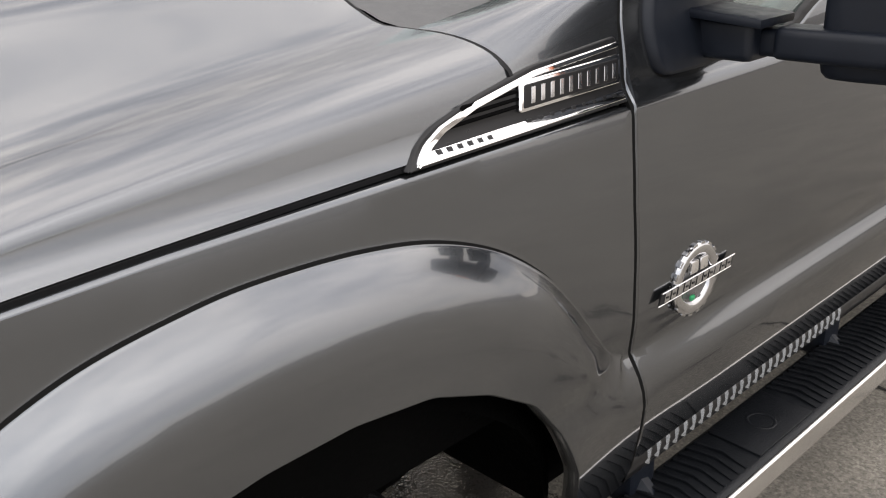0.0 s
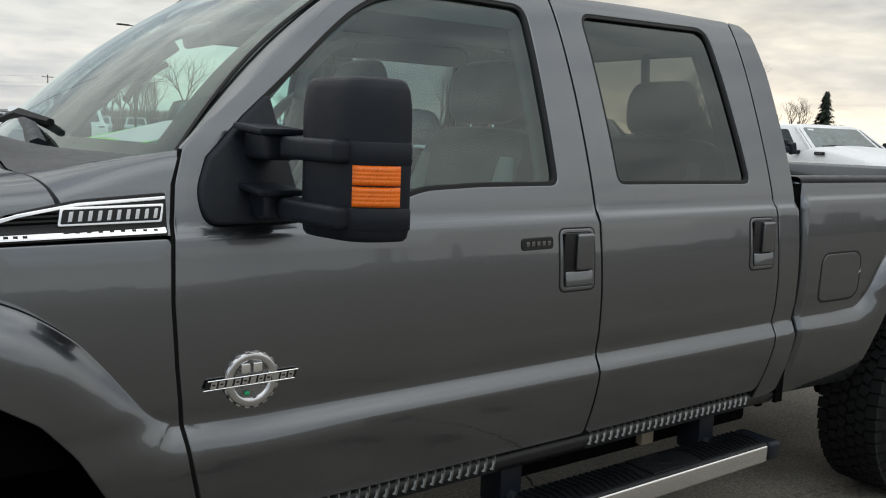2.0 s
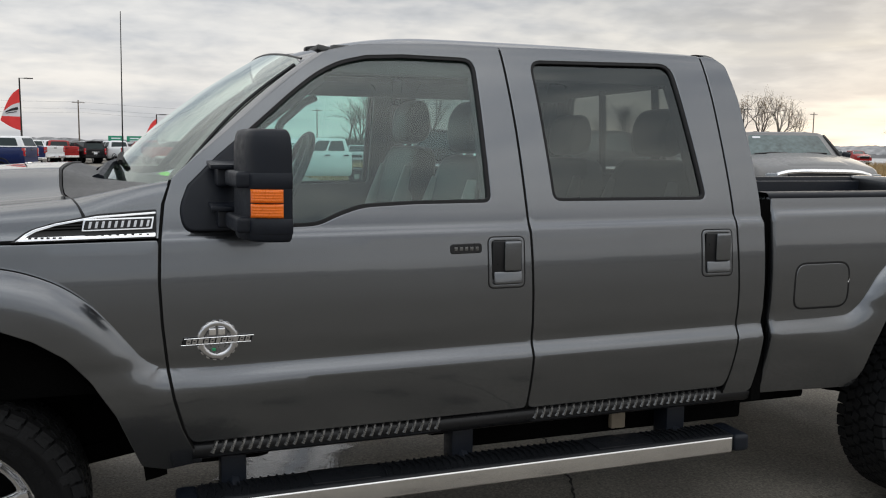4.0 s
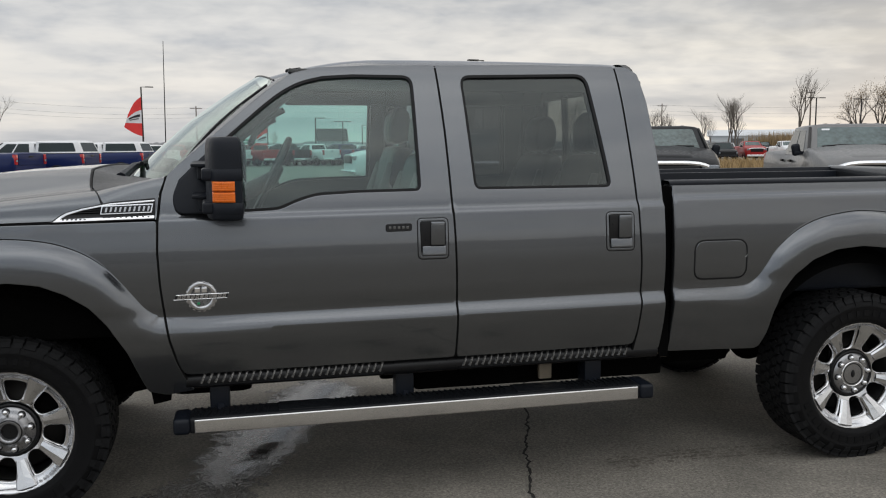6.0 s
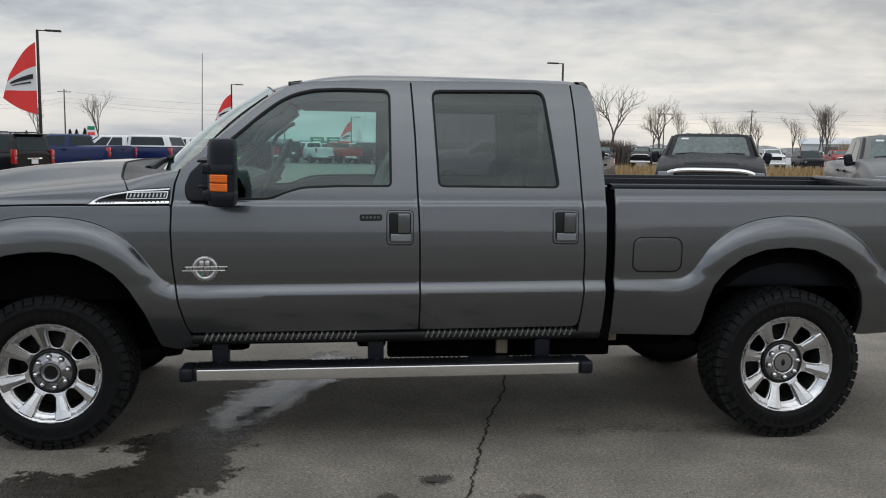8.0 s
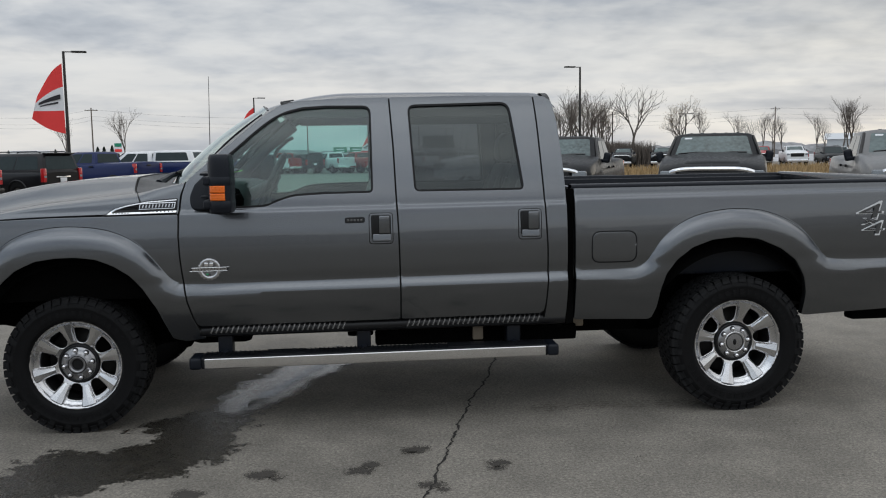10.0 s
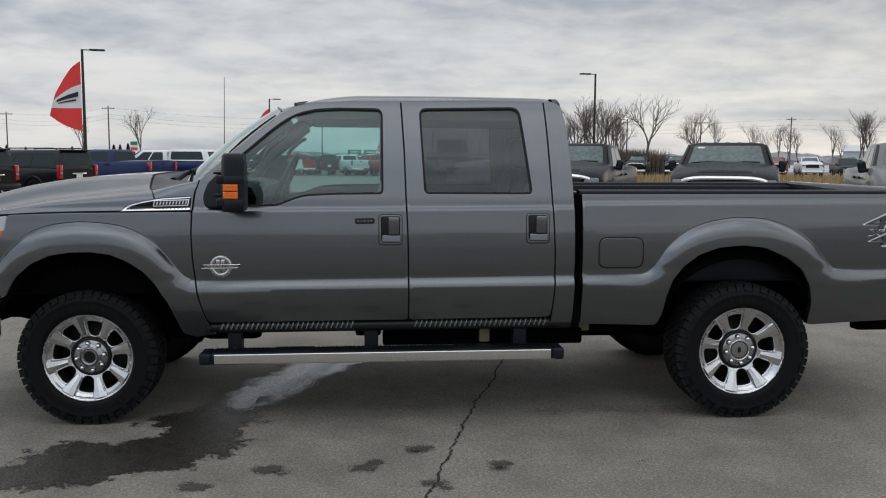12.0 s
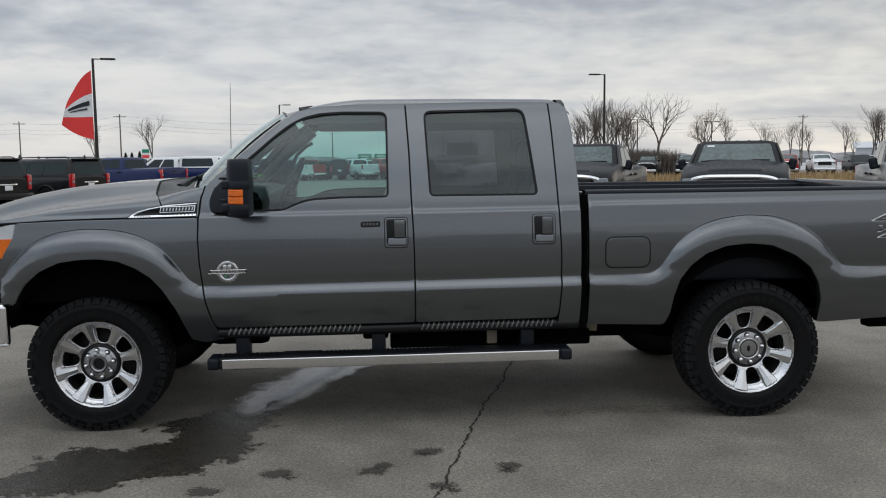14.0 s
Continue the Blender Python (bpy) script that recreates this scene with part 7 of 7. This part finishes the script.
def bare_tree(seed, height, spread=0.5, trunk=0.16, levels=5, leaves=0, fork=0.28, label="leafless grey tree with fine bare twigs"):
    r = random.Random(seed)
    root = thing("tree", label, "tree", "bare trees")
    limbs, twigs, tips = bmesh.new(), bmesh.new(), []

    def grow(p, way, length, rad, level):
        pts, q, d = [Vector(p)], Vector(p), Vector(way)
        for _ in range(3):
            d = (d + Vector((r.uniform(-1, 1), r.uniform(-1, 1), r.uniform(-0.3, 0.6))) * 0.16).normalized()
            q = q + d * length / 3
            pts.append(q.copy())
        add_tube(limbs if level < 2 else twigs, pts, [rad, rad * 0.86, rad * 0.74, rad * 0.60], 6 if level < 2 else 3, False)
        if level >= levels:
            tips.append(pts[-1])
            return
        n = r.choice((2, 3, 3)) + (1 if level in (1, 2) else 0)
        for k in range(n):
            a = 2 * math.pi * (k + r.random() * 0.6) / n
            side_v = d.orthogonal().normalized()
            side_v.rotate(Matrix.Rotation(a, 3, d))
            lean = spread * r.uniform(0.6, 1.25)
            w = (d + side_v * lean + Vector((0, 0, 0.10))).normalized()
            start = pts[-1] if k < 2 or level == 0 else pts[r.choice((1, 2))]
            grow(start, w, length * r.uniform(0.58, 0.80), max(0.006, rad * r.uniform(0.46, 0.62)), level + 1)

    grow((0, 0, 0), (0, 0, 1), height * fork, trunk, 0)
    part("trunk", limbs, BARK, root)
    part("crown", twigs, BARK, root, smooth=False)
    if leaves:
        bm = bmesh.new()
        for p in tips:
            for _ in range(leaves):
                c = p + Vector((r.gauss(0, 0.16), r.gauss(0, 0.16), r.gauss(0, 0.16)))
                u, w = Vector((r.gauss(0, 1), r.gauss(0, 1), r.gauss(0, 1))).normalized() * 0.042, Vector((r.gauss(0, 1), r.gauss(0, 1), r.gauss(0, 1))).normalized() * 0.030
                bm.faces.new([bm.verts.new(c + u), bm.verts.new(c + w), bm.verts.new(c - u), bm.verts.new(c - w)])
        part("leaves", bm, DEAD_LEAF, root, "sparse brown dead leaves", smooth=False)
    return root


def plant(src, x, y, scale=1.0, turn=0.0):
    return copy_thing(src, Matrix.Translation((x, y, 0)) @ Matrix.Rotation(radians(turn), 4, "Z") @ Matrix.Diagonal((scale, scale, scale, 1)))


t_a = bare_tree(11, 9.0, 0.55, 0.15)
t_b = bare_tree(12, 8.0, 0.42, 0.11)
t_c = bare_tree(13, 9.5, 0.62, 0.19)
t_l = bare_tree(14, 8.0, 0.55, 0.18, 5, 4, label="tree holding sparse brown dead leaves")
SPOTS = [(t_a, 23.3, 92, 0.97, 0), (t_c, 23.4, 88, 1.01, 67), (t_b, 25.9, 95, 1.35, 134), (t_a, 25.5, 90, 1.2, 201), (t_c, 25.7, 86, 1.12, 268), (t_b, 28.3, 92, 1.33, 335),
         (t_a, 27.9, 88, 1.0, 42), (t_l, 30.3, 94, 0.98, 109), (t_a, 22.5, 86, 0.83, 176), (t_c, 27.6, 96, 0.99, 243), (t_b, 25.6, 84, 1.02, 310), (t_b, 22.8, 84, 1.02, 17),
         (t_a, 29.9, 97, 1.16, 84), (t_c, 31.5, 88, 1.22, 151), (t_l, 45.9, 112, 1.35, 218), (t_a, 46.7, 116, 1.0, 285), (t_b, 50.1, 114, 1.2, 352), (t_b, 56.6, 118, 1.09, 59),
         (t_a, 58.9, 118, 0.9, 126), (t_b, 59.7, 116, 1.12, 193), (t_a, 62.3, 118, 0.95, 260), (t_b, 64.9, 120, 1.02, 327), (t_b, 69.2, 118, 1.09, 34), (t_a, 71.5, 120, 0.82, 101),
         (t_b, 69.7, 112, 1.33, 168), (t_a, 69.7, 110, 1.26, 235), (t_b, -26.6, 102, 1.17, 302), (t_b, 69.4, 110, 1.33, 9), (t_a, 71.4, 112, 0.9, 76), (t_b, 68.4, 93.6, 1.62, 143),
         (t_l, 82.2, 100, 1.46, 210), (t_l, 85.8, 100, 1.59, 277), (t_l, 87.4, 98, 1.54, 344), (t_a, 95.9, 104, 1.26, 51), (t_a, 82.0, 62.5, 1.42, 118), (t_c, 83.6, 59.5, 1.62, 185),
         (t_a, 90.1, 63, 1.66, 252), (t_c, 86.3, 60, 1.6, 319), (t_a, 89.5, 66, 1.42, 26), (t_l, 84.6, 60.6, 1.55, 93), (t_l, 86.0, 64.0, 1.5, 140), (t_c, 82.6, 61.0, 1.45, 222), (t_b, 78.2, 62.4, 1.10, 160), (t_b, 95.5, 61, 0.85, 227), (t_l, 77.0, 66.5, 0.78, 30), (t_b, 97.5, 59.5, 0.75, 80),
         (t_a, 128.8, 80, 1.37, 294), (t_a, 135.0, 82, 1.5, 1), (t_b, 66.5, 56.2, 0.75, 68),
         (t_b, 32.1, 104, 1.3, 200), (t_b, -34.5, 106.0, 1.1, 0), (t_a, -60.0, 128, 0.8, 50), (t_a, 5.0, 150.0, 0.7, 90)]
first = {}
for src, x, y, k, a in SPOTS:
    if src not in first:
        first[src] = True
        src.matrix_basis = Matrix.Translation((x, y, 0)) @ Matrix.Rotation(radians(a), 4, "Z")
        src.scale = (k, k, k)
    else:
        c = copy_thing(src, Matrix.Translation((x, y, 0)) @ Matrix.Rotation(radians(a), 4, "Z"))
        c.scale = (k, k, k)


def conifer(seed, height):
    r = random.Random(seed)
    root = thing("tree", "dark green conifer with drooping boughs", "tree", "conifers")
    part("trunk", tube([(0, 0, 0), (0, 0, height)], [0.14, 0.02], 6), BARK, root)
    bm = bmesh.new()
    for i in range(900):
        t = r.random() ** 0.7
        rad = height * 0.31 * (1 - t) * r.uniform(0.25, 1.0) + 0.05
        a = r.uniform(0, 2 * math.pi)
        c = Vector((rad * math.cos(a), rad * math.sin(a), 0.3 + t * (height - 0.3) - rad * 0.25))
        u = Vector((math.cos(a), math.sin(a), -0.5)) * r.uniform(0.15, 0.35)
        w = Vector((-math.sin(a), math.cos(a), 0.2)) * r.uniform(0.08, 0.2)
        bm.faces.new([bm.verts.new(c - u), bm.verts.new(c + w), bm.verts.new(c + u), bm.verts.new(c - w)])
    part("crown", bm, CONIFER, root, smooth=False)
    return root


fir = conifer(3, 5.5)
fir.matrix_basis = Matrix.Translation((82, 54, 0))
for x, y, k, *wide in ((78.7, 58.9, 1.0, 1.65), (74.8, 63.4, 0.85, 1.45), (77.3, 64.0, 0.9, 1.3), (80.7, 52, 0.75, 1.2), (90.7, 58, 0.7), (75.9, 62.5, 1.12, 0.8), (108.7, 62, 1.6), (-41, 140, 0.66), (-40, 140, 0.66), (-39, 141, 0.70), (-62, 150, 0.65), (-58.8, 150, 0.6), (-51, 150, 0.62)):
    c = copy_thing(fir, Matrix.Translation((x, y, 0)))
    g = wide[0] if wide else 1.0
    c.scale = (k * g, k * g, k)

# ---- dry grass, brush, snow and far ground ----


def grass_bed(name, x0, x1, y0, y1, count, seed, height, label, mat=GRASS):
    r = random.Random(seed)
    verts, faces = [], []
    for _ in range(count):
        x, y = r.uniform(x0, x1), r.uniform(y0, y1)
        h, w, a = height * r.uniform(0.5, 1.15), r.uniform(0.02, 0.05), r.uniform(0, math.pi)
        dx, dy = math.cos(a) * w, math.sin(a) * w
        lx, ly = r.gauss(0, 0.12), r.gauss(0, 0.12)
        b = len(verts)
        verts += [(x - dx, y - dy, 0), (x + dx, y + dy, 0), (x + dx * 0.6 + lx * 0.5, y + dy * 0.6 + ly * 0.5, h * 0.6), (x - dx * 0.6 + lx * 0.5, y - dy * 0.6 + ly * 0.5, h * 0.6), (x + lx, y + ly, h)]
        faces += [(b, b + 1, b + 2, b + 3), (b + 3, b + 2, b + 4)]
    tagged(put(name, mesh(name, verts, faces, False), mat), label, "grass", kind="stuff")


grass_bed("dry_grass", 9, 60, 34, 52, 30000, 5, 0.75, "tall dry tan grass in a strip")
grass_bed("brush", 20, 33, 84, 94, 16000, 6, 2.6, "dense brown leafless brush", BARK)
grass_bed("dry_grass", 60, 110, 30, 60, 16000, 8, 0.9, "tall dry tan grass behind the lot")
grass_bed("brush", 78, 90, 58, 67, 9000, 17, 3.8, "dense brown leafless brush", BARK)
grass_bed("brush", 62, 74, 84, 96, 9000, 7, 3.0, "dry brown brush by the road", DEAD_LEAF)
rows = [[(x, y, 0.012) for x in np.linspace(-300, 500, 12)] for y in (110, 200, 330, 520)]
setting("snow_field", mesh("snow_field", *loft(rows), smooth=False), SNOW, "field thinly covered in patchy snow", "field")


def ridge(name, dist, base, amp, seed, mat, label, lo=-75, hi=95):
    rows = [[], [], []]
    for i in range(801):
        a = radians(lo + (hi - lo) * i / 800)
        u = i * 0.2
        h = base + amp * (noise.noise(Vector((u * 0.06 + seed, seed, 0))) + 0.5 * noise.noise(Vector((u * 0.31, seed, 1))) + 0.30 * noise.noise(Vector((u * 1.3, seed, 2))) + 0.22 * noise.noise(Vector((u * 4.1, seed, 3))))
        for k, (d, z) in enumerate(((dist, 0.0), (dist + 12, max(0.5, h)), (dist + 60, 0.0))):
            rows[k].append((math.sin(a) * d, math.cos(a) * d, z))
    v, f = loft(rows)
    tagged(put(name, mesh(name, v, f, False), mat), label, "hills", kind="structure")


ridge("far_hills", 620, 5.5, 4.0, 3.0, SNOW_HILL, "low wooded hills on the horizon")
ridge("near_treeline", 330, 1.5, 2.0, 8.0, HILL, "low dark tree line beyond the fields", 10)
# added out of view, only to give the paint a dark horizon to reflect
ridge("rear_reflection_band", 90, 4.9, 2.6, 14.0, REAR_BAND, "unseen low brown band behind the camera, added for the paint's reflections", 110, 250)


def shed(x, y, w, d, h, way, name="warehouse"):
    ob = thing(name, "low pale metal warehouse far beyond the lot", "warehouse", "far buildings")
    m = Matrix.Rotation(radians(way), 4, "Z")
    part("wall", box((x, y, h / 2), (w, d, h), 0.0, m), SHED_WALL, ob)
    bm = bmesh.new()
    for sx in (-1, 1):
        for q in ((-d / 2 - 0.6, h - 0.1), (0, h + d * 0.10), (d / 2 + 0.6, h - 0.1)):
            bm.verts.new(Vector((x, y, 0)) + m @ Vector((sx * (w / 2 + 0.6), q[0], q[1])))
    bm.verts.ensure_lookup_table()
    for f in ((0, 1, 4, 3), (1, 2, 5, 4), (0, 2, 1), (3, 4, 5)):
        bm.faces.new([bm.verts[i] for i in f])
    part("roof", bm, METAL_ROOF, ob, smooth=False)
    for k in range(3):
        part("loading_door", box(Vector((x, y, 1.6)) + m @ Vector(((k - 1) * w * 0.28, -d / 2 - 0.03, 0)), (3.0, 0.08, 3.2), 0.0, m), HILL, ob)


shed(128, 190, 30, 14, 4.0, -30)
shed(-73.5, 200, 7, 6, 3.2, 20)
shed(-62, 215, 10, 6, 2.2, 8)
shed(62, 280, 30, 16, 3.0, -10)
shed(92.5, 73.6, 3.4, 3.0, 2.6, -42)
sign = thing("road_sign", "green highway sign with plain white bars on two posts", "road sign")
for x in (-1.6, 2.4):
    part("panel", box((x - 2, 210, 2.9), (3.3, 0.10, 1.7), 0.02), SIGN_GREEN, sign)
    for d in (-1.2, 1.2):
        part("post", tube([(x - 2 + d, 210.1, 0), (x - 2 + d, 210.1, 2.9)], 0.09, 6), POLE, sign)
    for z in (2.6, 3.2):
        part("sign_bar", box((x - 2, 209.93, z), (2.0, 0.03, 0.25), 0.0), FLAG_WHITE, sign)
board = thing("pylon_sign", "small pylon sign with green and red bands", "sign")
part("post", tube([(-33.65, 125, 0), (-33.65, 125, 2.4)], 0.10, 8), POLE, board)
part("panel", box((-33.65, 124.9, 3.2), (1.1, 0.25, 1.5), 0.04), FLAG_WHITE, board)
part("band", box((-33.65, 124.75, 3.65), (1.0, 0.06, 0.5), 0.01), SIGN_GREEN, board)
part("band", box((-33.65, 124.75, 2.85), (1.0, 0.06, 0.4), 0.01), FLAG_RED, board)
house = thing("house", "dark-roofed gabled house far beyond the lot", "house")
part("wall", box((25.0, 260, 1.9), (8.0, 7.0, 3.8), 0.0), SHED_WALL, house)
bm = bmesh.new()
for sx in (-1, 1):
    for q in ((-4.2, 3.6), (0.0, 7.4), (4.2, 3.6)):
        bm.verts.new((25.0 + sx * 4.6, 260 + q[0], q[1]))
bm.verts.ensure_lookup_table()
for fc in ((0, 1, 4, 3), (1, 2, 5, 4), (0, 2, 1), (3, 4, 5)):
    bm.faces.new([bm.verts[i] for i in fc])
part("roof", bm, ROOF_DARK, house, smooth=False)
